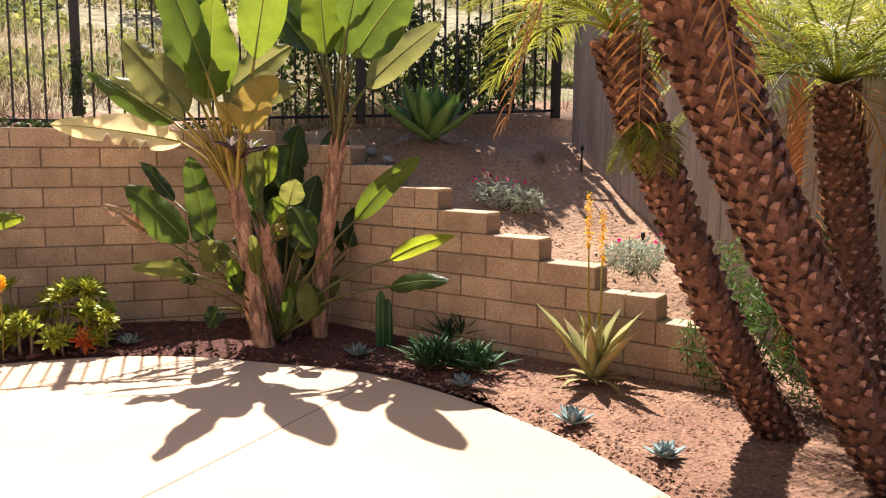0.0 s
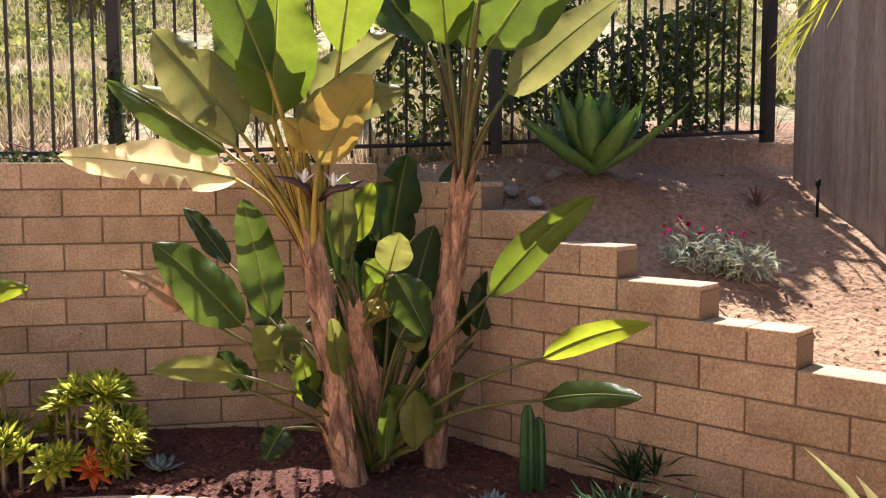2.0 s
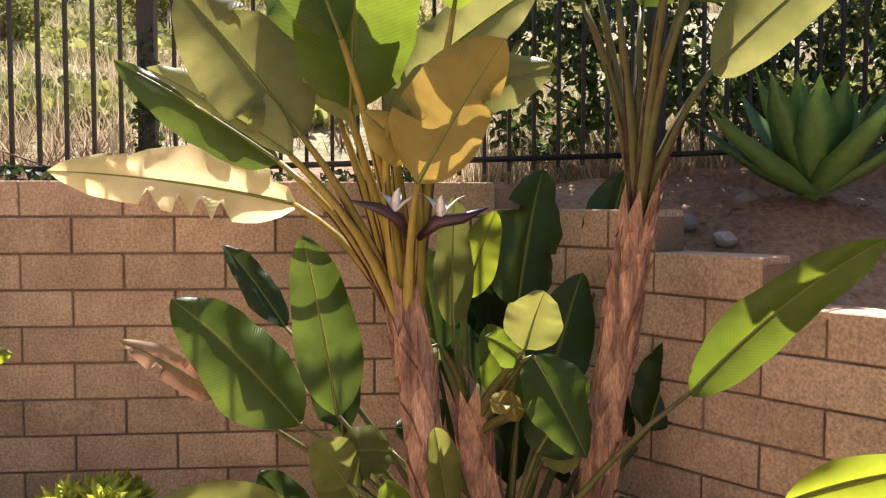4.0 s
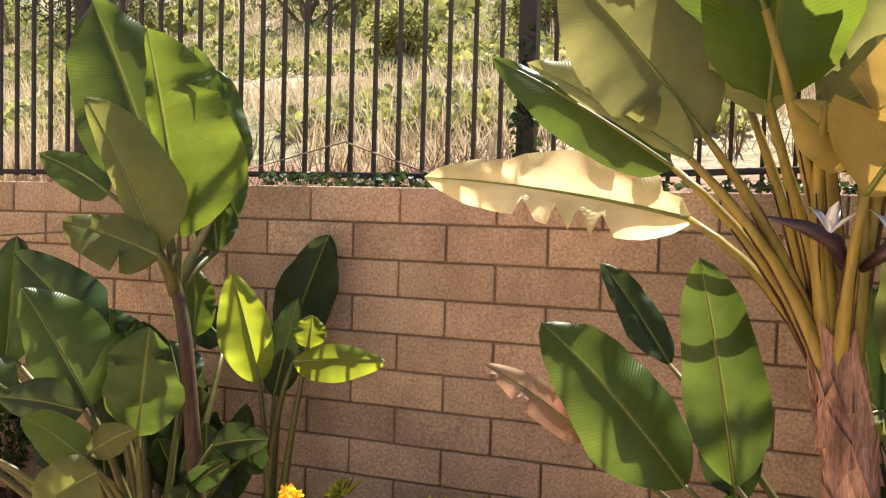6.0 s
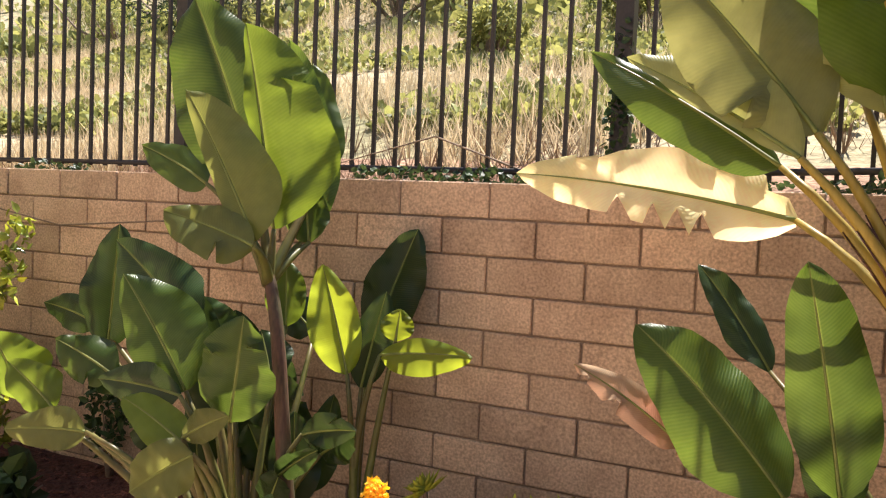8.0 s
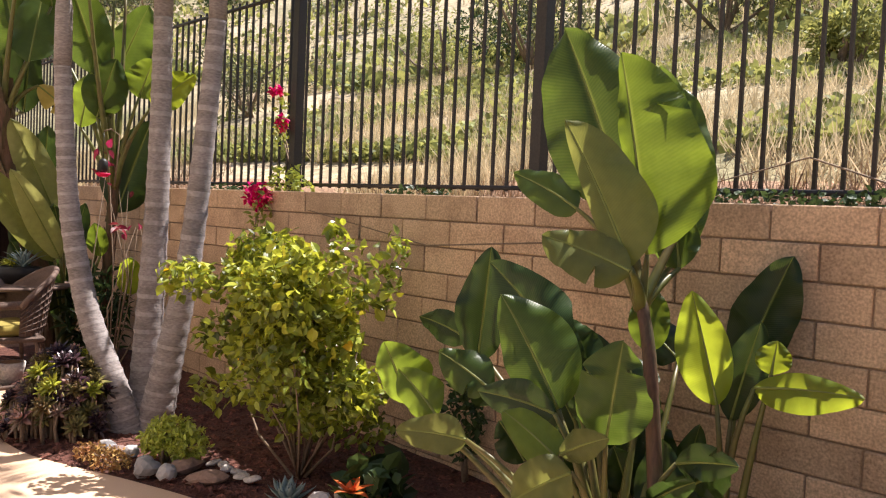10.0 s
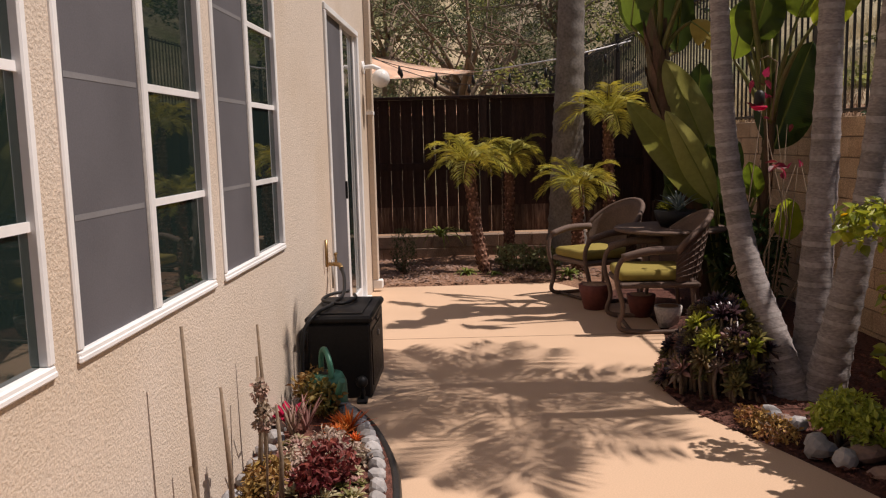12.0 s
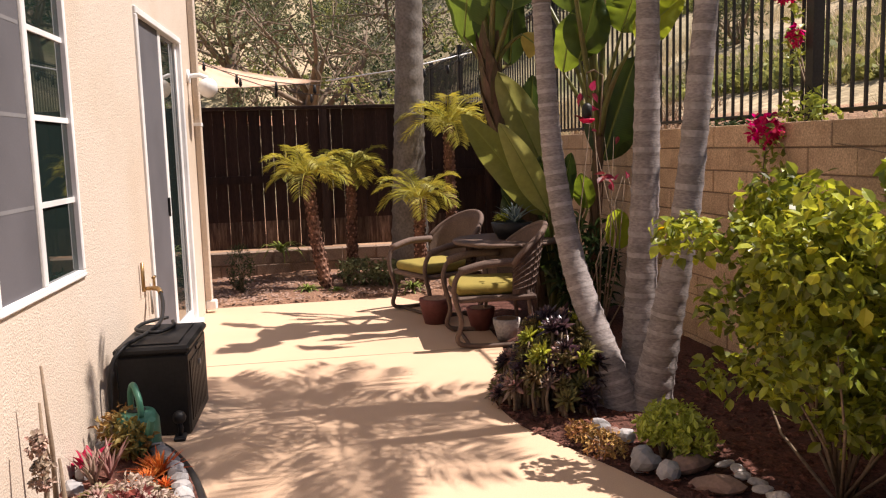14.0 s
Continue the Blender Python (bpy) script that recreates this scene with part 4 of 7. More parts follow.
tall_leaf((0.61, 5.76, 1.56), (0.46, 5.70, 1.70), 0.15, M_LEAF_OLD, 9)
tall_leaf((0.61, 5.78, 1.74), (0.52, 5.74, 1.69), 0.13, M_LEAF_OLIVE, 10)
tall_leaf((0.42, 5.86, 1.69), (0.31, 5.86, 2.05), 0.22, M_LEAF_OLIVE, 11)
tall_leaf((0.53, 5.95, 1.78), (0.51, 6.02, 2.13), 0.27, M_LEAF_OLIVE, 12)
tall_leaf((0.42, 5.86, 1.72), (0.46, 5.72, 2.38), 0.42, M_LEAF_LIT, 13)
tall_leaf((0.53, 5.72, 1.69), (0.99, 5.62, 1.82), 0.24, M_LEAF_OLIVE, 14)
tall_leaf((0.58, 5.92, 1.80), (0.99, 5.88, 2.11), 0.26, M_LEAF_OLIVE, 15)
tall_leaf((1.01, 6.30, 1.06), (1.12, 6.40, 1.57), 0.33, M_LEAF_DEEP_SHADE, 16)
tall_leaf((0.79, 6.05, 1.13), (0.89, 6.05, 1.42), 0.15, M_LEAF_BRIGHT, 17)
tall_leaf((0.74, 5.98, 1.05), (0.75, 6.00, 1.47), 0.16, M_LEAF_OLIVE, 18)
tall_leaf((0.39, 6.00, 0.70), (0.32, 6.05, 1.08), 0.17, M_LEAF_DEEP_SHADE, 19)
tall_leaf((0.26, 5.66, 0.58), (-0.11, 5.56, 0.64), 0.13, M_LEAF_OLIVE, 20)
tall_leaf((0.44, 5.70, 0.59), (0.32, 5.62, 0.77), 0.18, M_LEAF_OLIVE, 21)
tall_leaf((0.57, 5.68, 0.44), (0.52, 5.62, 0.67), 0.15, M_LEAF_LIT, 22)
tall_leaf((0.29, 5.75, 0.49), (0.16, 5.70, 0.68), 0.14, M_LEAF_DEEP_SHADE, 23)
tall_leaf((0.44, 5.66, 0.33), (0.36, 5.58, 0.22), 0.16, M_LEAF_DEEP_SHADE, 24)
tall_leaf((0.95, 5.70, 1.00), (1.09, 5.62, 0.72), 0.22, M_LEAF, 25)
tall_leaf((0.93, 5.74, 0.98), (0.81, 5.70, 1.06), 0.11, M_LEAF_LIT, 26)
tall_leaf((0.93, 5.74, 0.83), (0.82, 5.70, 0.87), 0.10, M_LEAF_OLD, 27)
tall_leaf((1.36, 5.55, 0.92), (1.73, 5.25, 1.36), 0.19, M_LEAF_LIT, 28)
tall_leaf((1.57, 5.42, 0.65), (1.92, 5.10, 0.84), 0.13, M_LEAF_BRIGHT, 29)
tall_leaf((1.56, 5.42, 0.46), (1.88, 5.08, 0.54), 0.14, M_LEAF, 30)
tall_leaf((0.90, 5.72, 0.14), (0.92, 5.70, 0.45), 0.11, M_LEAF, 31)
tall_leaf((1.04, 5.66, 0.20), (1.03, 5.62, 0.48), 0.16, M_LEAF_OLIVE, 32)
tall_leaf((1.14, 5.75, 0.23), (1.12, 5.75, 0.42), 0.11, M_LEAF_LIT, 33)
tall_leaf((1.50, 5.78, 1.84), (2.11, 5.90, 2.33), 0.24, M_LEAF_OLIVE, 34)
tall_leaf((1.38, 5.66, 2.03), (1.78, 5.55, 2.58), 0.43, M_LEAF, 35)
tall_leaf((1.21, 5.78, 2.05), (1.15, 5.70, 2.58), 0.34, M_LEAF_LIT, 36)
tall_leaf((1.14, 5.92, 2.07), (0.81, 6.00, 2.48), 0.32, M_LEAF_DEEP_SHADE, 37)
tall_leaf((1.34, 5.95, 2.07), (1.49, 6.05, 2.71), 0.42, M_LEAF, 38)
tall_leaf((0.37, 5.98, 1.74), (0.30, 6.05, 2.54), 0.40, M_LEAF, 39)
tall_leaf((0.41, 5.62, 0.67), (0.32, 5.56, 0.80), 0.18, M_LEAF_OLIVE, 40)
tall_leaf((0.95, 5.95, 0.77), (0.85, 5.95, 1.06), 0.18, M_LEAF_LIT, 41)
# top leaves reaching out of view, added and widened to cast the patio shadow
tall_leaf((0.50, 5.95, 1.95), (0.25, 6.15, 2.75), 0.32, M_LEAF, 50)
tall_leaf((0.72, 5.75, 2.0), (0.85, 5.45, 2.9), 0.32, M_LEAF_LIT, 51)
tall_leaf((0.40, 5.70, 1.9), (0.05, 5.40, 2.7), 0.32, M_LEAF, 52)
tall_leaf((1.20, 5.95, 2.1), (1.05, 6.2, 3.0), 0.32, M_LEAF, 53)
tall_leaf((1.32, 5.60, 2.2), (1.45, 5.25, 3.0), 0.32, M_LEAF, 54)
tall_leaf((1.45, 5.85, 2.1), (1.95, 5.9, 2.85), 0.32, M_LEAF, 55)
rl = random.Random(17)
for k in range(12):
    a = rl.uniform(-3.1, 0.4)
    q, z = rl.uniform(0.12, 0.42), rl.uniform(0.25, 1.05)
    bx_, by_ = 0.82 + math.cos(a) * q, 5.92 + math.sin(a) * q * 0.6
    L = rl.uniform(0.22, 0.42)
    tall_leaf((bx_, by_, z), (bx_ + math.cos(a) * L * 0.5, by_ + math.sin(a) * L * 0.3, z + L * rl.uniform(-0.2, 0.9)), rl.uniform(0.12, 0.22), rl.choice((M_LEAF, M_LEAF_DEEP_SHADE, M_LEAF_OLIVE)), 60 + k)
# dark leaves added behind the stems to deepen the shade there
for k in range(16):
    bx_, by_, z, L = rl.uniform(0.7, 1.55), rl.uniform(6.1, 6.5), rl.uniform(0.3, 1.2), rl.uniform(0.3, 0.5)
    tall_leaf((bx_, by_, z), (bx_ + rl.uniform(-0.12, 0.15), by_ + 0.05, z + L), rl.uniform(0.18, 0.28), M_LEAF_DEEP_SHADE, 100 + k)
# dark pointed flower sheath with white petals
bm = tube(bmesh.new(), [(0.60, 5.76, 1.32), (0.56, 5.72, 1.40), (0.50, 5.69, 1.43), (0.42, 5.67, 1.45)], [0.010, 0.020, 0.016, 0.002], 8)
part("flower_sheath", bm, M_PURPLE, TALL, "dark purple pointed flower sheath")
bm = tube(bmesh.new(), [(0.62, 5.76, 1.34), (0.67, 5.72, 1.39), (0.74, 5.69, 1.40), (0.81, 5.67, 1.43)], [0.010, 0.020, 0.016, 0.002], 8)
part("flower_sheath", bm, M_PURPLE, TALL, "dark purple pointed flower sheath")
bm = bmesh.new()
rosette(bm, (0.55, 5.70, 1.42), 5, 0.10, 0.035, 0.9, 1.4, seed=4)
rosette(bm, (0.68, 5.71, 1.40), 5, 0.10, 0.035, 0.9, 1.4, seed=5)
part("petals", bm, M_WHITE, TALL, "white petals")

MIDDLE = thing("bird_of_paradise", "broad giant bird of paradise against the block wall", "plant", "paddle-leaved plants")
part("stem", tube(bmesh.new(), smooth_line3([(-1.22, 6.0, 0.0), (-1.25, 6.0, 0.3), (-1.28, 6.0, 0.5), (-1.37, 6.05, 0.99), (-1.45, 6.08, 1.22)], 4), [0.036 - 0.001 * k for k in range(17)], 9), M_STEM, MIDDLE, "red-brown leaf stem")


def middle_leaf(base, tip, width, material, k, lobes=(1.0, 1.0)):
    crown = (-1.43, 6.07, 1.14) if base[2] > 1.19 else (-1.20, 6.33, 0.03) if base[1] > 6.31 and base[0] > -1.4 else (-1.45, 5.98, 0.03)
    paddle(base, tip, width, material, crown, (0.55, -0.9, 0.3), 0.06, rnd.choice((0, 0, 0, 1)), 90 + k, 0.012, parent=MIDDLE, lobes=lobes, stalk=M_STALK_GREEN)


middle_leaf((-1.62, 6.22, 1.50), (-1.99, 6.28, 2.21), 0.48, M_LEAF, 0)
middle_leaf((-1.42, 6.08, 1.33), (-1.60, 6.12, 2.05), 0.38, M_LEAF_LIT, 1, (0.3, 1.35))
middle_leaf((-1.47, 6.32, 1.28), (-1.60, 6.38, 2.04), 0.27, M_LEAF, 2, (0.8, 1.2))
middle_leaf((-1.42, 6.40, 1.55), (-1.53, 6.44, 1.96), 0.18, M_LEAF, 3)
middle_leaf((-1.42, 5.98, 1.29), (-1.68, 5.92, 1.79), 0.26, M_LEAF_OLIVE, 4, (0.45, 1.3))
middle_leaf((-1.38, 5.92, 1.28), (-1.71, 5.86, 1.38), 0.21, M_LEAF_OLIVE, 5, (1.2, 0.8))
middle_leaf((-1.76, 6.12, 1.48), (-2.14, 6.18, 1.62), 0.16, M_LEAF, 6)
middle_leaf((-1.41, 6.28, 1.28), (-1.49, 6.34, 1.53), 0.18, M_LEAF, 7)
middle_leaf((-1.63, 5.90, 0.77), (-1.91, 5.88, 1.15), 0.28, M_LEAF, 8, (0.8, 1.2))
middle_leaf((-1.72, 6.04, 0.94), (-2.16, 6.08, 1.25), 0.26, M_LEAF_DEEP_SHADE, 9)
middle_leaf((-1.37, 5.82, 0.72), (-1.31, 5.80, 1.07), 0.28, M_LEAF, 10, (1.05, 0.95))
middle_leaf((-2.24, 6.12, 0.82), (-2.21, 6.14, 1.31), 0.26, M_LEAF_DEEP_SHADE, 11)
middle_leaf((-1.60, 5.84, 0.77), (-1.93, 5.80, 0.79), 0.17, M_LEAF_DEEP_SHADE, 12)
middle_leaf((-1.50, 5.76, 0.64), (-1.73, 5.72, 0.77), 0.16, M_LEAF_LIT, 13)
middle_leaf((-1.49, 5.74, 0.67), (-1.28, 5.70, 0.78), 0.11, M_LEAF_OLIVE, 14)
middle_leaf((-1.41, 5.70, 0.64), (-1.59, 5.62, 0.51), 0.21, M_LEAF_OLIVE, 15)
middle_leaf((-1.30, 5.98, 0.51), (-1.10, 5.92, 0.65), 0.11, M_LEAF_DEEP_SHADE, 16)
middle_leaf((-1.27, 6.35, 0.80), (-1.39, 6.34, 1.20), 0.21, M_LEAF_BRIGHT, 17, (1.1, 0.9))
middle_leaf((-1.32, 6.62, 0.89), (-1.17, 6.68, 1.34), 0.26, M_LEAF_DEEP_SHADE, 18)
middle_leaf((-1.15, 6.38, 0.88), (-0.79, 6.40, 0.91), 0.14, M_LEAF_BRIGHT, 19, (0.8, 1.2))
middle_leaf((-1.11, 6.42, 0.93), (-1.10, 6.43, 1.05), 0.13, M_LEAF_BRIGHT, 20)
middle_leaf((-1.59, 6.40, 0.94), (-1.64, 6.46, 1.20), 0.17, M_LEAF_LIT, 21)
middle_leaf((-1.80, 6.30, 0.83), (-1.99, 6.34, 1.02), 0.22, M_LEAF_DEEP_SHADE, 22)
middle_leaf((-1.50, 6.20, 0.77), (-1.60, 6.26, 0.94), 0.19, M_LEAF_DEEP_SHADE, 23)
middle_leaf((-1.49, 6.45, 0.92), (-1.72, 6.52, 1.03), 0.18, M_LEAF_DEEP_SHADE, 24)
middle_leaf((-2.33, 5.82, 0.66), (-2.41, 5.74, 0.91), 0.22, M_LEAF_LIT, 25, (0.8, 1.2))
middle_leaf((-1.92, 5.86, 0.79), (-2.17, 5.82, 0.90), 0.18, M_LEAF, 26)
middle_leaf((-2.34, 6.15, 0.90), (-2.71, 6.20, 0.95), 0.15, M_LEAF_DEEP_SHADE, 27)
middle_leaf((-2.12, 5.78, 0.66), (-2.29, 5.72, 0.82), 0.18, M_LEAF_LIT, 28)
middle_leaf((-1.92, 5.74, 0.62), (-2.22, 5.66, 0.60), 0.16, M_LEAF_OLIVE, 29)
# filler leaves in the darkest green, added for the shaded gaps low down
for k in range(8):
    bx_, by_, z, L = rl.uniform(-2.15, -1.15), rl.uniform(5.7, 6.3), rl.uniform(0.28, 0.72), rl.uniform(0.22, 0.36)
    middle_leaf((bx_, by_, z), (bx_ + (bx_ + 1.6) * 0.4 + rl.uniform(-0.1, 0.1), by_ - 0.06, z + L * rl.uniform(0.2, 0.9)), rl.uniform(0.11, 0.18), M_LEAF_DEEP_SHADE, 30 + k)
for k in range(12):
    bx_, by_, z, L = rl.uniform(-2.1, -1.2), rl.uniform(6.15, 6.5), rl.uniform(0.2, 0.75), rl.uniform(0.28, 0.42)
    middle_leaf((bx_, by_, z), (bx_ + rl.uniform(-0.12, 0.1), by_ + 0.03, z + L), rl.uniform(0.16, 0.24), M_LEAF_DEEP_SHADE, 60 + k)

FAR = thing("bird_of_paradise", "tall giant bird of paradise beside the patio table", "plant", "paddle-leaved plants")
scaly_stem([(-7.4, 6.15, 0.0), (-7.3, 6.09, 0.6), (-7.3, 5.89, 1.08), (-7.3, 5.72, 1.7), (-7.32, 5.67, 2.15)], 0.085, 0.085, FAR, flakes=60, seed=8, material=M_STEM)
scaly_stem([(-7.0, 6.4, 0.0), (-6.95, 6.42, 0.8), (-6.9, 6.45, 1.7)], 0.05, 0.04, FAR, flakes=40, seed=9, material=M_STEM)


def far_leaf(base, tip, width, material, k):
    base, tip = (base[0], min(base[1], 6.62), base[2]), (tip[0], min(tip[1], 6.78 if tip[2] < 1.6 else 6.95), tip[2])
    crown = (-7.32, 5.68, 2.0) if base[2] > 1.9 and base[1] < 6.1 else (-6.9, 6.44, 1.5) if base[2] > 1.6 else (-7.2, 6.15, 0.05)
    paddle(base, tip, width, material, crown, (0.9, -0.45, 0.3), 0.06, rnd.choice((0, 0, 1)), 140 + k, 0.016, parent=FAR, stalk=M_STALK_GREEN)


far_leaf((-7.20, 6.08, 1.22), (-7.10, 5.67, 2.03), 0.34, M_LEAF_SUNLIT, 0)
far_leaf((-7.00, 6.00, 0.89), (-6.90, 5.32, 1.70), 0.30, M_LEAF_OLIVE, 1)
far_leaf((-6.90, 6.01, 0.91), (-6.80, 5.59, 1.62), 0.24, M_LEAF_SUNLIT, 2)
far_leaf((-6.90, 6.47, 1.31), (-6.80, 6.71, 2.11), 0.46, M_LEAF_DEEP_SHADE, 3)
far_leaf((-7.50, 6.03, 1.19), (-7.40, 6.06, 2.03), 0.39, M_LEAF_DEEP_SHADE, 4)
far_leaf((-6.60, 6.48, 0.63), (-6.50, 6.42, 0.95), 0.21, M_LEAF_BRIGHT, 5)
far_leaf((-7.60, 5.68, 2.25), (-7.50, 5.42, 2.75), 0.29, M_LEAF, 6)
far_leaf((-7.40, 5.75, 2.18), (-7.30, 5.61, 2.77), 0.31, M_LEAF_DEEP_SHADE, 7)
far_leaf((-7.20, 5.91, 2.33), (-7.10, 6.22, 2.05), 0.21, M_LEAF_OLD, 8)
far_leaf((-7.00, 6.18, 2.01), (-6.90, 6.23, 2.46), 0.28, M_LEAF_LIT, 9)
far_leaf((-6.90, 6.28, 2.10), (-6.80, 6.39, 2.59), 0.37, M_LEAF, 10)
far_leaf((-6.80, 6.59, 2.29), (-6.70, 6.67, 2.62), 0.37, M_LEAF_LIT, 11)
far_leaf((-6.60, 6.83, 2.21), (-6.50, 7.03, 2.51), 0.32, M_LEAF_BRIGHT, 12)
far_leaf((-7.70, 5.95, 2.14), (-7.60, 5.97, 2.78), 0.30, M_LEAF_DEEP_SHADE, 13)
far_leaf((-7.30, 6.04, 0.60), (-7.20, 5.86, 1.14), 0.28, M_LEAF_DEEP_SHADE, 14)
far_leaf((-7.30, 6.16, 0.55), (-7.20, 6.29, 1.02), 0.26, M_LEAF_DEEP_SHADE, 15)
far_leaf((-6.80, 6.30, 0.94), (-6.70, 6.20, 1.22), 0.18, M_LEAF_LIT, 16)
# more fillers in the darkened green, shade by colour at the foot
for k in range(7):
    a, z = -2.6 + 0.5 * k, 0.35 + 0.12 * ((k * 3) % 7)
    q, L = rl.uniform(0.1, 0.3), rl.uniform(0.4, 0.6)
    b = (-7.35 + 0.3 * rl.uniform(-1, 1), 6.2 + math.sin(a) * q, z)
    far_leaf(b, (b[0] + rl.uniform(-0.1, 0.2), b[1] + math.sin(a) * 0.25, z + L), rl.uniform(0.2, 0.3), M_LEAF_DEEP_SHADE, 20 + k)
# leaves from z 3.0 up are out of view, added to shade the chairs
for k, (x, y, z) in enumerate(((-7.5, 5.5, 2.35), (-7.1, 5.8, 2.5), (-6.9, 6.3, 2.45), (-7.3, 6.55, 2.4), (-7.7, 5.9, 2.6), (-7.2, 6.0, 3.0), (-6.9, 6.4, 3.1), (-7.6, 6.5, 3.2), (-7.0, 5.7, 3.3), (-7.5, 5.6, 3.2), (-7.2, 6.7, 3.3), (-6.7, 6.1, 3.2), (-7.9, 6.1, 3.1))):
    far_leaf((x, y, z), (x + 0.35 * math.cos(k * 2.4), y + 0.3 * math.sin(k * 2.4), z + 0.75), 0.42, M_LEAF, 40 + k)


# ---- palms ----
def king_palm(label, pts, r0, r1, crown_fronds, seed, bark=None, reach=0.95):
    t = thing("king_palm", label, "palm tree", "grey-trunked palms")
    P = smooth_line3(pts, 24)
    n = len(P)
    rings = []
    for i, p in enumerate(P):
        u = i / (n - 1)
        flare = 1 + 0.9 * math.exp(-u * 11)
        rings.append((r1 + (r0 - r1) * (1 - u) ** 1.3) * flare ** 0.5 * (1.06 if i % 4 == 0 else 0.985 if i % 4 == 3 else 1.0))
    bm = tube(bmesh.new(), P, rings, 16)
    bm.faces.ensure_lookup_table()
    for i in range(n - 1):
        if i % 4 == 3:
            for f in bm.faces[16 * i:16 * i + 16]:
                f.material_index = 1
    part("trunk", bm, [bark or M_TRUNK, bark or M_RING], t, "smooth grey ringed trunk")
    top = P[-1]
    r = random.Random(seed)
    part("crownshaft", tube(bmesh.new(), [top, top + Vector((0, 0, 0.35)), top + Vector((0, 0, 0.55))], [r1 * 1.05, r1, r1 * 0.5], 12), bark or M_TRUNK, t, "smooth grey crownshaft")
    for i in range(crown_fronds):
        a = i * 2.4 + r.uniform(-0.2, 0.2)
        frond(top + Vector((0, 0, 0.45)), a, reach * r.uniform(0.9, 1.1), reach * r.uniform(0.58, 0.95), reach * r.uniform(0.36, 0.6), t, M_FROND, seed * 40 + i, 0.38, 30, 0.011)
    return t


king_palm("slender king palm with a curving grey ringed trunk", [(-4.72, 5.70, -0.02), (-4.80, 5.62, 0.30), (-4.98, 5.52, 0.75), (-5.1, 5.45, 1.3), (-5.13, 5.42, 1.75), (-5.15, 5.4, 2.22)], 0.085, 0.050, 7, 1)
king_palm("straight king palm with a grey ringed trunk", [(-4.98, 5.90, -0.02), (-5.0, 5.92, 0.6), (-5.0, 5.95, 1.3), (-5.0, 5.96, 2.0), (-5.0, 5.96, 2.6)], 0.10, 0.058, 13, 2, reach=1.4)
king_palm("king palm with a grey ringed trunk leaning to the wall", [(-4.70, 5.82, -0.02), (-4.66, 5.90, 0.45), (-4.62, 6.0, 1.1), (-4.58, 6.06, 1.9), (-4.55, 6.1, 2.55)], 0.10, 0.054, 7, 3, reach=1.2)
# shade lying on this trunk is put into a darker bark colour
king_palm("thick grey palm trunk before the board fence", [(-9.9, 5.36, -0.02), (-9.9, 5.38, 1.2), (-9.9, 5.42, 2.4), (-9.9, 5.45, 3.6), (-9.9, 5.45, 4.6)], 0.20, 0.125, 10, 4, mat("shade_darkened_palm_bark", (0.20, 0.175, 0.155), 0.9, 0.3, 40, 5, 0.5, (0.12, 0.10, 0.085), 0.7))


def pygmy_palm(label, pts, r0, r1, fronds, length, seed, rows=40, around=10, leaflet=0.2, leaf=None, skirt=0):
    t = thing("pygmy_date_palm", label, "palm tree", "date palms")
    bossed_trunk(pts, r0, r1, t, rows, around, seed)
    r = random.Random(seed)
    top = Vector(pts[-1])
    for i in range(fronds):
        a = i * 2.4 + r.uniform(-0.25, 0.25)
        u = (i + 0.5) / fronds
        frond(top + Vector((0, 0, 0.02)), a, length * r.uniform(0.85, 1.1), length * (0.35 + 0.80 * u), length * (0.72 - 0.10 * u), t, leaf or M_FROND, seed * 50 + i, leaflet, 30, 0.006)
    for i in range(skirt):
        frond(top, 1.0 + i * 1.9, length * 0.6, 0.05, length * 0.9, t, M_DRYFROND, seed * 70 + i, leaflet * 0.8, 26, 0.006, "dead_frond")
    return t


pygmy_palm("leaning date palm with a rough stubbed trunk beside the patio", [(3.02, 2.42, -0.05), (2.76, 2.45, 0.27), (2.44, 2.45, 0.76), (2.18, 2.45, 1.16), (1.95, 2.45, 1.57), (1.72, 2.45, 1.98), (1.60, 2.47, 2.35)], 0.125, 0.14, 18, 1.0, 11, 40, 12, 0.24, M_FROND_GREEN, 4)
SLIM = pygmy_palm("slimmer leaning date palm with a rough trunk", [(2.98, 3.13, -0.05), (2.80, 3.15, 0.2), (2.56, 3.17, 0.58), (2.26, 3.2, 1.2), (2.08, 3.22, 1.58), (1.96, 3.24, 1.92)], 0.105, 0.11, 16, 0.8, 12, 38, 11, 0.24, M_FROND_GREEN)
for k in range(4):
    frond((2.12, 3.12, 1.52), 2.7 + 0.5 * k, 0.26, 0.12, 0.30, SLIM, M_FROND_GREEN, 900 + k, 0.12, 20, 0.005, "sucker_frond")
pygmy_palm("upright date palm near the grey fence", [(3.45, 3.15, -0.05), (3.42, 3.2, 0.6), (3.36, 3.3, 1.3), (3.32, 3.35, 1.75)], 0.12, 0.115, 26, 1.0, 13, 36, 11, 0.24, M_FROND_GREEN, 3)
pygmy_palm("pygmy date palm with yellow-green fronds in the fence bed", [(-9.18, 4.38, 0.0), (-9.28, 4.30, 0.4), (-9.38, 4.25, 0.85), (-9.42, 4.23, 1.18)], 0.075, 0.06, 14, 0.58, 14, 22, 8, 0.17)
pygmy_palm("pygmy date palm with yellow-green fronds in the fence bed", [(-10.0, 4.70, 0.0), (-10.05, 4.72, 0.5), (-10.1, 4.74, 1.2)], 0.07, 0.06, 12, 0.5, 15, 22, 8, 0.16)
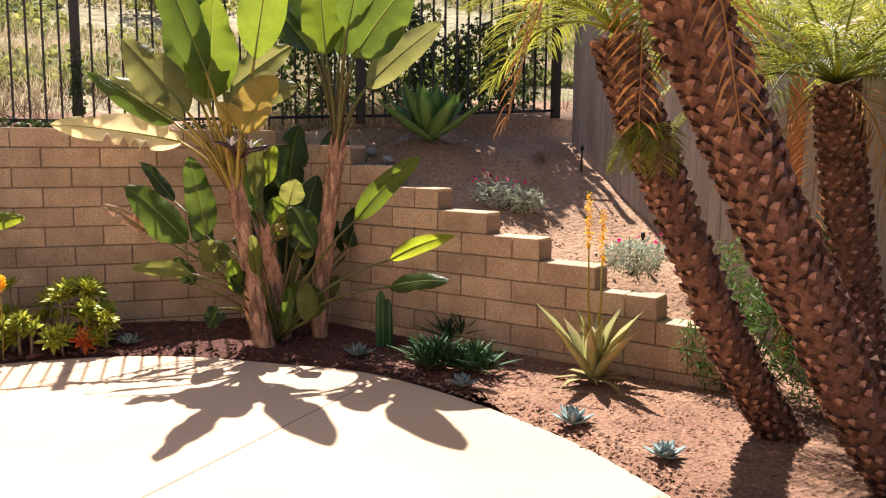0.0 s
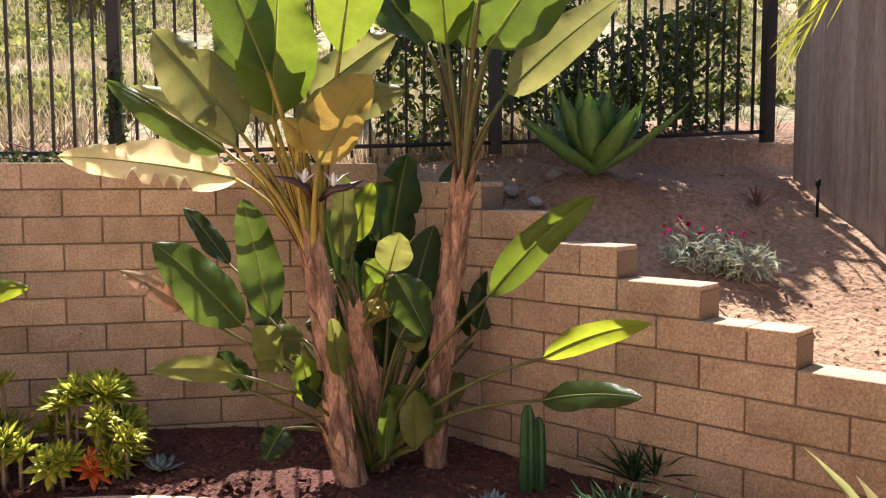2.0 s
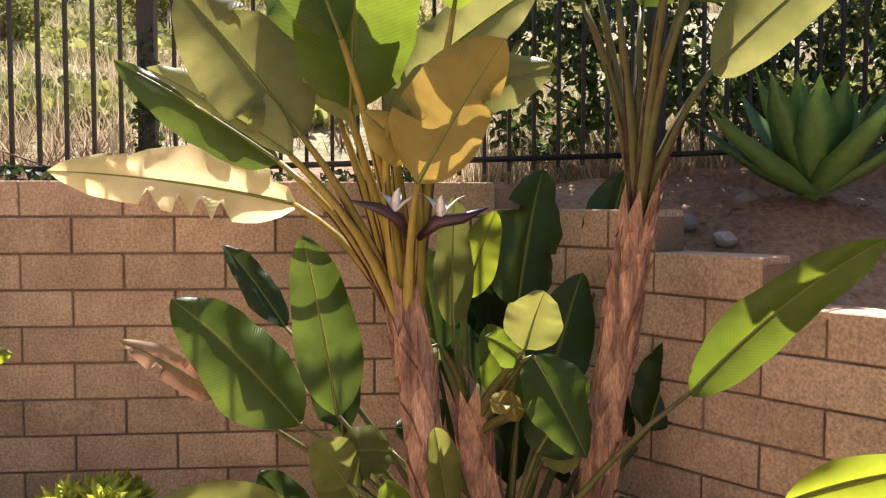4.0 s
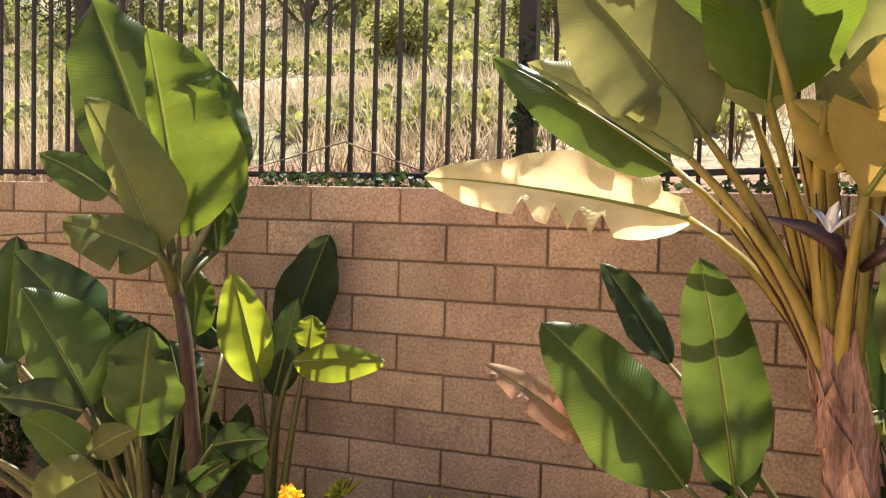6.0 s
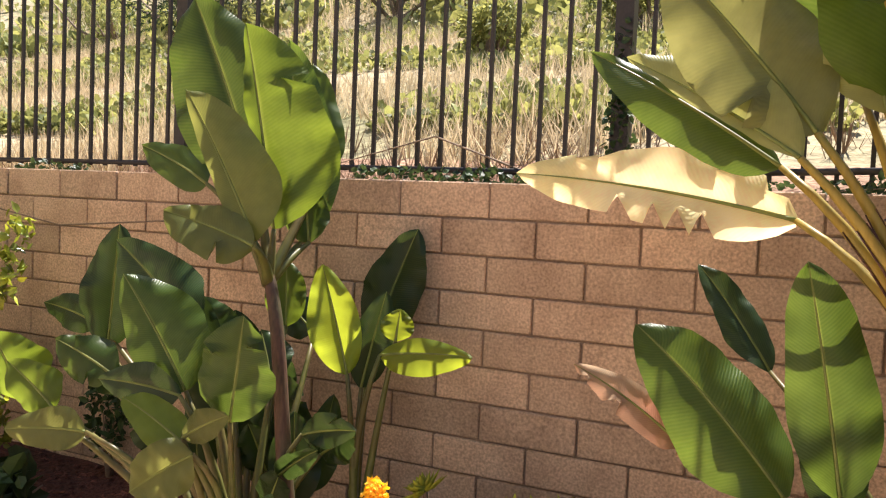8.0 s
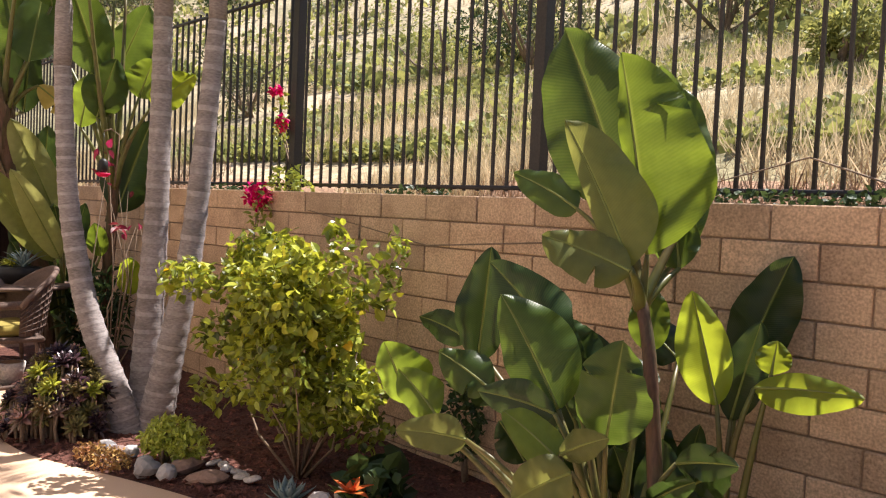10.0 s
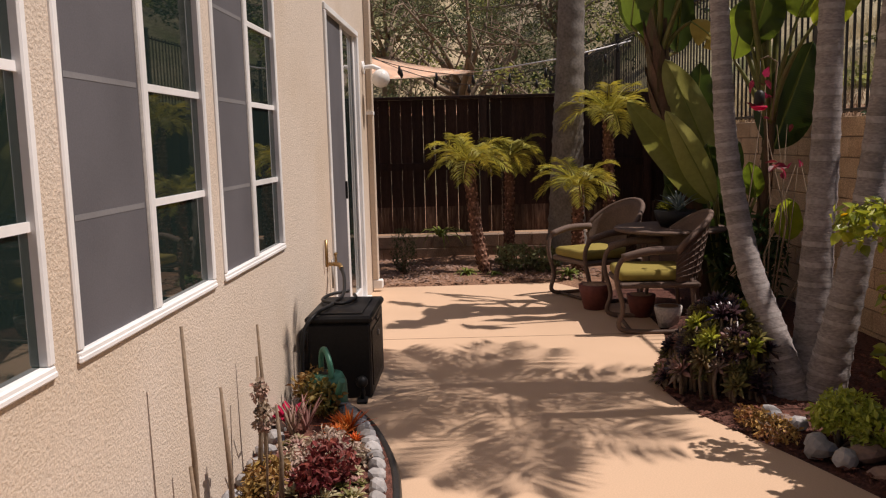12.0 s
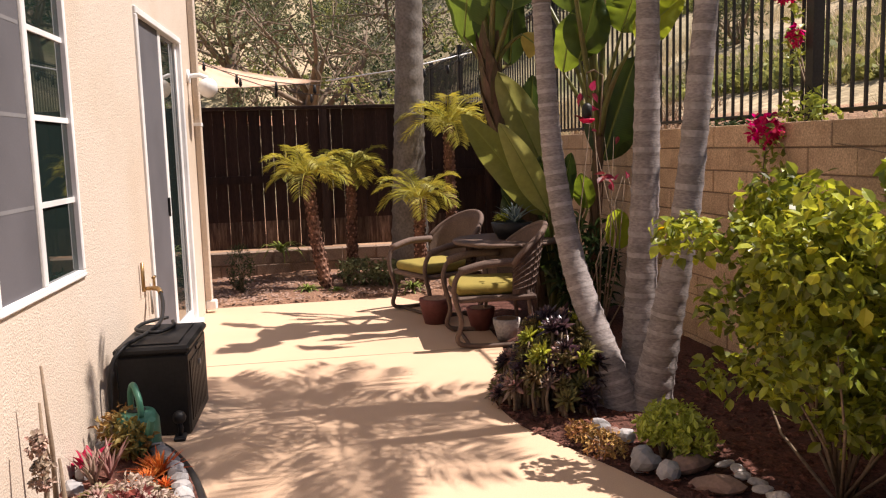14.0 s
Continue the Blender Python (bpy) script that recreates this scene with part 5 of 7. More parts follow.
pygmy_palm("low pygmy date palm with yellow-green fronds", [(-9.05, 5.34, 0.0), (-9.02, 5.33, 0.4), (-9.0, 5.33, 0.92)], 0.075, 0.06, 13, 0.52, 16, 20, 8, 0.17)
pygmy_palm("taller pygmy date palm before the board fence", [(-9.7, 5.85, 0.0), (-9.65, 5.80, 0.8), (-9.6, 5.78, 1.66)], 0.075, 0.06, 15, 0.65, 17, 30, 8, 0.18)

# ---- shrubs and small plants, east ----
rh = random.Random(41)
lobes = []
for k in range(46):
    x = rh.uniform(-4.05, -2.95)
    z = rh.uniform(0.30, 1.18)
    q = rh.uniform(0.12, 0.2)
    lobes.append((x, rh.uniform(5.66, 6.25), z, q * 1.15, q, q * 0.8))
tops = [(x, y, 1.14 + 0.05 * (k % 3), 0.08, 0.08, 0.14) for k, (x, y) in enumerate(((-3.95, 5.95), (-3.55, 6.0), (-3.3, 6.15), (-3.12, 6.2), (-2.95, 6.25)))]
# yellow-green leaves on high lobes only: the sunlit top put into colour
bush("hibiscus_bush", "leafy hibiscus bush against the wall, coloured yellow-green where the sun lights its top", lobes + tops, 6400, 0.056, M_HIBISCUS, (-3.42, 6.05, 0.02), 21, branches=22, aspect=0.7, stem_r=0.009,
     flowers=[(M_AEONIUM, 900, 0.062, [l for l in lobes if l[2] > 0.8]), (M_YELLOW, 22, 0.06, [l for l in lobes if l[2] > 0.7])])
bush("bougainvillea", "crimson bougainvillea climbing the iron fence", [(-5.0, 6.92, 1.62, 0.22, 0.08, 0.12), (-5.12, 6.94, 2.05, 0.06, 0.05, 0.25), (-4.75, 6.9, 1.5, 0.15, 0.08, 0.12), (-5.0, 6.72, 1.3, 0.12, 0.06, 0.25)], 380, 0.05, M_SHRUB, (-4.98, 6.7, 0.02), 22,
     "climber", 6, flowers=[(M_RED, 130, 0.05, [(-5.1, 6.74, 1.50, 0.15, 0.06, 0.10)]), (M_RED, 45, 0.045, [(-5.18, 6.93, 2.28, 0.07, 0.04, 0.04)]), (M_RED, 40, 0.045, [(-5.1, 6.93, 2.03, 0.04, 0.04, 0.07)])])
bush("jade_mound", "rounded bright green shrub among stones", [(-4.02, 5.62, 0.18, 0.14, 0.14, 0.10), (-3.90, 5.66, 0.14, 0.11, 0.11, 0.09), (-4.12, 5.60, 0.13, 0.10, 0.10, 0.08)], 1800, 0.036, mat("bright_green_leaf", (0.34, 0.40, 0.06), 0.4, 0.12, 30, 6, 0.0, island=0.25, thin=0.25, spec=0.5), (-4.02, 5.6, 0.02), 23, branches=8, aspect=0.5)
bush("dark_creeper", "dark leafy creeper on the block wall", [(-2.85, 6.68, 0.35, 0.14, 0.06, 0.22)], 260, 0.05, M_DARKLEAF, (-2.85, 6.7, 0.02), 24, branches=3)
bush("leafy_seedling", "small dark leafy plant beside the stones", [(-2.85, 6.1, 0.16, 0.14, 0.14, 0.12)], 70, 0.12, M_DARKLEAF, (-2.85, 6.1, 0.02), 25, branches=5, aspect=0.75)
bush("sedum_patch", "mat of yellow and red stonecrop at the patio edge", [(-4.18, 5.36, 0.05, 0.16, 0.10, 0.05), (-4.36, 5.32, 0.05, 0.12, 0.08, 0.05)], 700, 0.024, mat("ochre_stonecrop", (0.36, 0.22, 0.06), 0.6, 0.2, 40, 12, 0.0, (0.30, 0.10, 0.05), 0.7, island=0.35), (-4.2, 5.36, 0.02), 26, "ground cover", 3)
bush("silver_bush", "silvery felted bush with dark pink flowers on the terrace", [(2.55, 5.85, 1.06, 0.22, 0.18, 0.10), (2.72, 5.72, 1.02, 0.15, 0.14, 0.09)], 900, 0.055, M_SILVER, (2.6, 5.8, 0.97), 27, branches=8, aspect=0.25, flowers=[(M_RED, 22, 0.035, [(2.58, 5.9, 1.18, 0.26, 0.15, 0.06)])])
bush("silver_bush", "silvery felted bush with a few pink flowers lower on the terrace", [(3.02, 4.66, 0.72, 0.22, 0.2, 0.11)], 750, 0.055, M_SILVER, (3.0, 4.65, 0.62), 28, branches=8, aspect=0.25, flowers=[(M_RED, 10, 0.03, [(3.05, 4.7, 0.84, 0.2, 0.15, 0.05)])])
bush("green_bush", "fresh green feathery bush behind the leaning trunks", [(3.3, 3.9, 0.66, 0.26, 0.26, 0.30), (3.2, 3.62, 0.42, 0.26, 0.24, 0.32), (3.42, 3.6, 0.75, 0.2, 0.22, 0.3), (3.1, 3.9, 0.32, 0.22, 0.2, 0.26), (3.3, 3.3, 0.4, 0.25, 0.25, 0.32)], 4200, 0.055, M_FEATHER, (3.2, 3.8, 0.02), 29, branches=8, aspect=0.18)
bush("wall_ivy", "ivy trailing along the top of the wall", [(x, 6.93, 1.56, 0.3, 0.08, 0.035) for x in (-2.0, -1.4, -0.9, -0.5, -0.1, 0.5)] + [(-0.46, 6.97, 1.75, 0.06, 0.06, 0.2), (-0.46, 6.97, 2.0, 0.04, 0.05, 0.2), (-3.6, 6.95, 1.55, 0.3, 0.06, 0.03), (-6.0, 6.95, 1.55, 0.5, 0.06, 0.03)], 1500, 0.035, M_DARKLEAF, (-0.5, 7.04, 1.5), 30, "climber", 10, aspect=0.8, stem_r=0.006)
bush("fence_hedge", "dark green hedge just behind the iron fence", [(x, 7.34 + 0.1 * (i % 2), 2.0 + 0.12 * (i % 3), 0.30, 0.20, 0.50) for i, x in enumerate((1.3, 1.75, 2.2, 2.6, 3.0, 3.4))], 5000, 0.065, M_HEDGE, (2.3, 7.5, 1.65), 31, branches=14)
bush("weed_thicket", "yellow-green weedy shoots above the hedge", [(x, 7.5, 2.38 + 0.1 * (i % 3), 0.2, 0.15, 0.16) for i, x in enumerate((1.5, 2.0, 2.5, 2.9, 3.3, 3.6))], 1300, 0.055, M_WEED, (2.6, 7.5, 1.65), 32, branches=8)

rosette_plant("agave", "large green fox-tail agave on the terrace", "agave", (2.20, 6.45, terrace(2.20, 6.45) + 0.09), 38, 0.66, 0.19, M_AGAVE, 1, rise0=0.45, rise1=1.48, curve=-0.12, thick=0.22)
al = rosette_plant("aloe", "olive aloe with upright pale leaves and dry tips", "aloe", (2.48, 4.22, 0.04), 22, 0.60, 0.105, M_ALOE, 2, rise0=0.85, rise1=1.50, curve=0.1, thick=0.3)
for k in range(9):
    part("dry_leaf", rosette(bmesh.new(), (0, 0, 0.02), 9, 0.36, 0.06, 0.1, 0.35, 0.2, 0.3, 6, only=k), M_LEAF_BROWN, al, "withered red-brown lower leaf")
for k, (dx, dy, h) in enumerate(((-0.02, 0.05, 1.13), (0.05, 0.02, 1.02))):
    part("flower_stalk", tube(bmesh.new(), [(0, 0, 0), (dx, dy, 0.5), (dx, dy * 1.3, h - 0.30)], [0.009, 0.007, 0.005], 6), M_STALK, al)
    rng = np.random.default_rng(k)
    pts = [(dx + rng.normal() * 0.008, dy * 1.3 + rng.normal() * 0.008, h - 0.32 + 0.32 * i / 150) for i in range(150)]
    part("flower_spike", leafy(pts, 0.026, k, 0.3, -0.5), M_YELLOW, al, "yellow flower spike")
for i, (x, y, L, lab) in enumerate(((1.72, 4.86, 0.30, "clump of deep green spiky aloe"), (1.92, 4.72, 0.25, "smaller clump of deep green spiky aloe"), (2.08, 5.36, 0.33, "deep green spiky aloe before the wall"))):
    t = thing("spiky_aloe", lab, "aloe", "spiky aloes", Matrix.Translation((x, y, 0.03)))
    for k in range(5 if i < 2 else 3):
        part("rosette", rosette(bmesh.new(), (0.10 * math.cos(k * 1.3) * (k > 0), 0.10 * math.sin(k * 1.3) * (k > 0), 0.02 + 0.03 * (k == 0) + (0.015 if i == 2 else 0)), 26, L, 0.022, 0.25, 1.45, 0.35, 0.1, 30 * i + k), M_SPIKY, t)
for i, (x, y, L) in enumerate(((2.02, 3.62, 0.15), (2.20, 3.08, 0.12), (1.30, 5.28, 0.13), (1.72, 4.42, 0.10), (-3.12, 5.78, 0.17), (-0.15, 6.1, 0.12))):
    rosette_plant("blue_agave", "small powder blue agave rosette", "agave", (x, y, 0.03), 24, L, 0.055, M_BLUE, 60 + i, "blue agaves", rise0=0.2, rise1=1.4, curve=-0.15, thick=0.25)
ca = thing("column_cactus", "slim ribbed columnar cactus beside the wall", "cactus", at=Matrix.Translation((1.52, 5.50, 0.0)))
for k, (dx, h) in enumerate(((0, 0.42), (0.05, 0.36))):
    bm = bmesh.new()
    prof = [(0, 0.034), (0.1, 0.037), (h * 0.6, 0.036), (h * 0.9, 0.03), (h, 0.012)]
    rings = [[bm.verts.new((dx + math.cos(a * math.pi / 8) * r * (1 if a % 2 else 0.72), math.sin(a * math.pi / 8) * r * (1 if a % 2 else 0.72), z)) for a in range(16)] for z, r in prof]
    for p, q in zip(rings, rings[1:]):
        for a in range(16):
            bm.faces.new((p[a], p[(a + 1) % 16], q[(a + 1) % 16], q[a]))
    bm.faces.new(rings[-1])
    part("column", bm, M_SPIKY, ca)
rosette_plant("red_grass", "reddish strappy grass tuft on the terrace", "grass", (3.22, 6.45, terrace(3.22, 6.45)), 22, 0.26, 0.014, M_PINK, 70, rise0=0.5, rise1=1.45, curve=0.2)


def rosette_bush(name, label, spots, material, n, size, seed, category="succulent", width=0.35, extra=None):
    """A succulent bush: bare stems, each ending in a leaf rosette."""
    t = thing(name, label, category)
    r = random.Random(seed)
    stems = bmesh.new()
    cx, cy = sum(p[0] for p in spots) / len(spots), sum(p[1] for p in spots) / len(spots)
    for k, (x, y, z0, z1) in enumerate(spots):
        tube(stems, [(x * 0.999, y, z0), (x + r.uniform(-0.02, 0.02), y + r.uniform(-0.02, 0.02), (z0 + z1) / 2), (x, y, z1)], [0.012, 0.01, 0.009], 5)
        m = material if not extra or r.random() < 0.6 else r.choice(extra)
        s = size * r.uniform(0.75, 1.25)
        part("rosette", rosette(bmesh.new(), (x, y, z1 - 0.01), n, s, s * width, -0.05, 1.25, 0.3, -0.1, seed * 30 + k, axis=((x - cx) * 3.0 + r.uniform(-0.25, 0.25), (y - cy) * 3.0 - 0.4 + r.uniform(-0.25, 0.25), 1)), m, t)
    part("stem_tangle", stems, M_TWIG, t)
    return t


r5 = random.Random(77)
spots = [(r5.uniform(-0.95, -0.28), r5.uniform(5.98, 6.35), 0.0, r5.uniform(0.20, 0.46) if i < 20 else r5.uniform(0.08, 0.22)) for i in range(32)]
rosette_bush("aeonium_bush", "yellow-green aeonium rosettes on bare stems", spots, M_AEONIUM, 44, 0.125, 3, width=0.36, extra=[M_AEONIUM, M_AEONIUM, M_ORANGE])
spots = []
for _ in range(135):
    a, q = r5.uniform(0, 6.28), r5.uniform(0, 1) ** 0.5
    spots.append((-5.0 + 0.38 * q * math.cos(a), 5.42 + 0.34 * q * math.sin(a), 0.0, 0.05 + 0.46 * (1 - q * q) ** 0.6 * r5.uniform(0.6, 1.0) + r5.uniform(-0.04, 0.06)))
rosette_bush("aeonium_mound", "mound of dark purple and bronze aeonium rosettes", spots, M_PURPLE, 30, 0.092, 4, width=0.34, extra=[M_BRONZE, M_BRONZE, M_PINK, M_BRONZE, M_AEONIUM])
mg = thing("marigold", "yellow flower head on a thin stem", "flower", at=Matrix.Translation((-0.92, 5.98, 0.0)))
part("stem", tube(bmesh.new(), [(0, 0, 0), (0.01, 0, 0.25), (0, 0, 0.47)], 0.006, 5), M_STALK, mg)
part("flower_head", leafy(clump_points(np.random.default_rng(3), [(0, 0, 0.52, 0.035, 0.035, 0.05)], 220), 0.022, 5, 0.9), M_YELLOW, mg, "yellow flower head")
og = thing("bromeliad", "orange and red bromeliad among edging stones", "bromeliad", at=Matrix.Translation((-2.87, 5.98, 0.04)))
part("leaves", rosette(bmesh.new(), (0, 0, 0), 14, 0.20, 0.055, 0.3, 1.3, 0.15, 0.2, 9), M_SHRUB, og)
part("red_leaves", rosette(bmesh.new(), (0.03, -0.04, 0.08), 10, 0.13, 0.055, 0.3, 1.2, 0.15, 0.2, 10), M_ORANGE, og, "orange red leaves")

# stones
for i, (x, y, s, m, lab) in enumerate(((-3.92, 5.44, (0.10, 0.08, 0.07), M_STONE, "grey boulder at the patio edge"), (-3.80, 5.50, (0.07, 0.07, 0.06), M_STONE, "rounded grey stone in the bed"), (-4.0, 5.47, (0.08, 0.07, 0.06), M_STONE, "rounded grey stone in the bed"),
                                       (-3.62, 5.62, (0.16, 0.10, 0.05), M_FLAG, "rusty flat flagstone lying in the bed"), (-3.85, 5.62, (0.14, 0.10, 0.06), M_FLAG, "rusty flat flagstone lying in the bed"), (-2.93, 5.83, (0.085, 0.08, 0.09), M_PALESTONE, "pale pitted stone in the mulch"), (-2.98, 6.02, (0.10, 0.08, 0.07), M_PALESTONE, "pale pitted stone in the mulch"),
                                       (-4.30, 5.45, (0.07, 0.05, 0.05), M_PINKSTONE, "pinkish stone at the patio edge"), (-4.42, 5.44, (0.08, 0.05, 0.05), M_STONE, "grey stone at the patio edge"), (-4.25, 5.5, (0.06, 0.05, 0.05), M_STONE, "grey stone at the patio edge"))):
    s = tuple(0.74 * c for c in s)
    stone("stone", lab, (x, y, 0.03 + s[2] * 0.4), s, m, 200 + i, "bed stones")
for i in range(9):
    stone("edging_stone", "pinkish edging stone in a row", (-2.82 + 0.085 * i, 5.84 + 0.05 * i + 0.012 * math.sin(i * 3), 0.055), (0.055, 0.045, 0.05), M_PINKSTONE, 230 + i, "row of edging stones")
for i in range(6):
    stone("pebble", "pale flat pebble lying on the mulch", (-3.78 + 0.07 * i, 5.75 + 0.02 * (i % 2), 0.06), (0.045, 0.03, 0.015), M_PALESTONE, 250 + i, "flat pebbles")
for i, (x, y) in enumerate(((1.55, 6.55), (1.75, 6.6), (1.85, 6.45), (1.65, 6.4), (2.05, 6.7))):
    stone("terrace_stone", "grey stone on the terrace", (x, y, terrace(x, y) + 0.02), (0.055, 0.045, 0.035), M_STONE, 260 + i, "terrace stones")
sp = thing("sprinkler_head", "small white sprinkler riser on the terrace", "sprinkler", at=Matrix.Translation((2.04, 5.72, terrace(2.04, 5.72) - 0.02)))
part("riser", tube(bmesh.new(), [(0, 0, 0), (0, 0, 0.16)], 0.008, 6), M_GREYMETAL, sp)
part("cap", tube(bmesh.new(), [(0, 0, 0.16), (0, 0, 0.165), (0, 0, 0.2)], [0.012, 0.018, 0.016], 10), M_WHITE, sp, "white cap")
for x, y in ((3.33, 5.04), (3.55, 6.35)):
    st = thing("garden_stake", "thin dark irrigation stake", "stake", "stakes", Matrix.Translation((x, y, terrace(x, y) - 0.03)))
    part("rod", tube(bmesh.new(), [(0, 0, 0), (0, 0, 0.22)], 0.009, 6), M_BLACK, st)
    part("head", tube(bmesh.new(), [(0, 0, 0.22), (0, 0, 0.26)], 0.016, 8), M_BLACK, st)


# ---- patio things ----
def wicker_chair(at):
    """A barrel-backed wicker chair on bent sled legs, with a cushion. It faces local -y."""
    t = thing("patio_chair", "brown wicker patio chair with a mustard cushion", "chair", "chairs at the patio table", at)
    bm = bmesh.new()
    N, K = 18, 8
    grid = []
    for i in range(N + 1):
        a = math.pi * (i / N) - math.pi / 2                      # round from one arm over the back to the other
        x, y = 0.29 * math.sin(a), 0.10 + 0.22 * math.cos(a)
        top = 0.60 + 0.26 * max(0.0, math.cos(a)) ** 0.8
        grid.append([(x * (1 + 0.10 * k / K), y + 0.09 * (k / K) * max(0, math.cos(a)), 0.38 + (top - 0.38) * k / K) for k in range(K + 1)])
    out = [[bm.verts.new(p) for p in r] for r in grid]
    inn = [[bm.verts.new((p[0] * 0.94, (p[1] - 0.1) * 0.93 + 0.1, p[2])) for p in r] for r in grid]
    for i in range(N):
        for k in range(K):
            bm.faces.new((out[i][k], out[i + 1][k], out[i + 1][k + 1], out[i][k + 1]))
            bm.faces.new((inn[i][k + 1], inn[i + 1][k + 1], inn[i + 1][k], inn[i][k]))
        bm.faces.new((out[i][K], out[i + 1][K], inn[i + 1][K], inn[i][K]))
    part("backrest", bm, M_WICKER, t, "woven wicker back", True)
    # strands of the weave
    bm = bmesh.new()
    for k in range(1, K):
        tube(bm, [Vector(grid[i][k]) * 1.012 for i in range(N + 1)], 0.006, 4)
    for i in range(1, N, 1):
        tube(bm, [(p[0] * 1.015, p[1] + 0.002, p[2]) for p in grid[i]], 0.004, 4)
    part("weave", bm, M_WICKER, t)
    part("rim", tube(bmesh.new(), [grid[i][K] for i in range(N + 1)], 0.022, 8), M_WICKER, t)
    for sx in (-1, 1):
        pts = smooth_line3([(sx * 0.29, 0.10, 0.61), (sx * 0.31, -0.12, 0.60), (sx * 0.31, -0.28, 0.56), (sx * 0.30, -0.33, 0.42), (sx * 0.29, -0.28, 0.20), (sx * 0.29, -0.31, 0.06), (sx * 0.29, -0.20, 0.018), (sx * 0.29, 0.15, 0.018), (sx * 0.28, 0.32, 0.05)], 4)
        part("leg", tube(bmesh.new(), pts, 0.019, 8), M_WICKER, t)
        part("back_leg", tube(bmesh.new(), smooth_line3([(sx * 0.28, 0.25, 0.03), (sx * 0.26, 0.24, 0.2), (sx * 0.25, 0.22, 0.40)], 3), 0.017, 8), M_WICKER, t)
        part("arm_pad", tube(bmesh.new(), smooth_line3([(sx * 0.29, 0.12, 0.615), (sx * 0.315, -0.1, 0.612), (sx * 0.31, -0.29, 0.565)], 4), 0.030, 8), M_WICKER, t)
    part("seat_frame", boxes((-0.29, 0.29, -0.30, 0.28, 0.335, 0.375), bevel=0.012), M_WICKER, t)
    part("cross_bar", tube(bmesh.new(), [(-0.29, -0.22, 0.02), (0.29, -0.22, 0.02)], 0.014, 6), M_WICKER, t)
    bm = bmesh.new()
    box(bm, -0.25, 0.25, -0.30, 0.22, 0.378, 0.46, bevel=0.035, seg=3)
    part("cushion", bm, M_CUSHION, t, "mustard yellow cushion", True)
    return t


ch = wicker_chair(pose(-7.80, 5.28, 0, 0, 0, 22))
copy_thing(ch, pose(-6.62, 5.46, 0, 0, 0, -4))
tb = thing("patio_table", "round dark metal patio table", "table", at=pose(-7.1, 5.72, 0))
bm = tube(bmesh.new(), [(0, 0, 0.672), (0, 0, 0.675), (0, 0, 0.70), (0, 0, 0.703)], [0.40, 0.43, 0.43, 0.40], 32)
part("tabletop", bm, M_WICKER, tb)
part("rim", tube(bmesh.new(), [(0.43 * math.cos(a * math.pi / 16), 0.43 * math.sin(a * math.pi / 16), 0.688) for a in range(33)], 0.016, 6), M_WICKER, tb)
for k in range(4):
    a = k * math.pi / 2 + 0.6
    part("leg", tube(bmesh.new(), [(0.30 * math.cos(a), 0.30 * math.sin(a), 0.67), (0.24 * math.cos(a), 0.24 * math.sin(a), 0.35), (0.32 * math.cos(a), 0.32 * math.sin(a), 0.005)], 0.016, 6), M_WICKER, tb)
pt = thing("planter_pot", "dark pot of succulents on the patio table", "potted plant", at=pose(-7.05, 5.75, 0.704))
part("pot", tube(bmesh.new(), [(0, 0, 0), (0, 0, 0.06), (0, 0, 0.13), (0, 0, 0.135)], [0.11, 0.15, 0.17, 0.14], 20), M_BLACK, pt)
bm = rosette(bmesh.new(), (0.03, 0.02, 0.13), 22, 0.26, 0.03, 0.5, 1.45, seed=3)
part("leaves", bm, M_BLUE, pt)
bm = bmesh.new()
for k in range(6):
    rosette(bm, (-0.09 + 0.03 * (k % 3), -0.09 + 0.04 * (k // 3), 0.15 + 0.02 * (k % 2)), 18, 0.06, 0.03, 0.0, 1.2, seed=k)
part("rosettes", bm, M_AEONIUM, pt, "pale green rosettes")
for k, (x, y, s, m, lab) in enumerate(((-6.95, 5.45, 0.11, M_TERRA, "small red clay pot under the table"), (-7.3, 5.15, 0.13, M_TERRA, "red clay pot beside the chair"), (-6.55, 5.55, 0.10, M_PALESTONE, "pale stoneware pot under the chair"))):
    p = thing("clay_pot", lab, "pot", "pots by the table", pose(x, y, 0))
    part("body", tube(bmesh.new(), [(0, 0, 0), (0, 0, s * 1.2), (0, 0, s * 1.6), (0, 0, s * 1.61)], [s * 0.7, s, s * 1.05, s * 0.85], 16), m, p)
    part("soil", tube(bmesh.new(), [(0, 0, s * 1.3), (0, 0, s * 1.615)], s * 0.8, 12), M_SOIL, p)

# black hose box
bx = thing("hose_box", "black moulded resin hose box against the house", "storage box", at=HOUSE)
X0, X1, Y0, Y1 = -2.55, -1.93, 0.05, 0.43
part("body", boxes((X0 + 0.012, X1 - 0.012, Y0 + 0.01, Y1 - 0.012, 0.0, 0.43), bevel=0.012), M_BLACK, bx)
part("lid", boxes((X0, X1, Y0, Y1, 0.432, 0.475), bevel=0.014), M_BLACK, bx)
part("lid_panel", boxes((X0 + 0.06, X1 - 0.06, Y0 + 0.06, Y1 - 0.06, 0.4752, 0.482), bevel=0.003), M_BLACK, bx)
for i in range(11):
    x = X0 + 0.07 + i * 0.046
    part("side_slat", boxes((x, x + 0.03, Y1 - 0.012, Y1 - 0.006, 0.06, 0.38), bevel=0.002), M_BLACK, bx)
part("handle_hole", boxes(((X0 + X1) / 2 - 0.05, (X0 + X1) / 2 + 0.05, Y1 - 0.011, Y1 - 0.004, 0.395, 0.415)), M_IRON, bx)
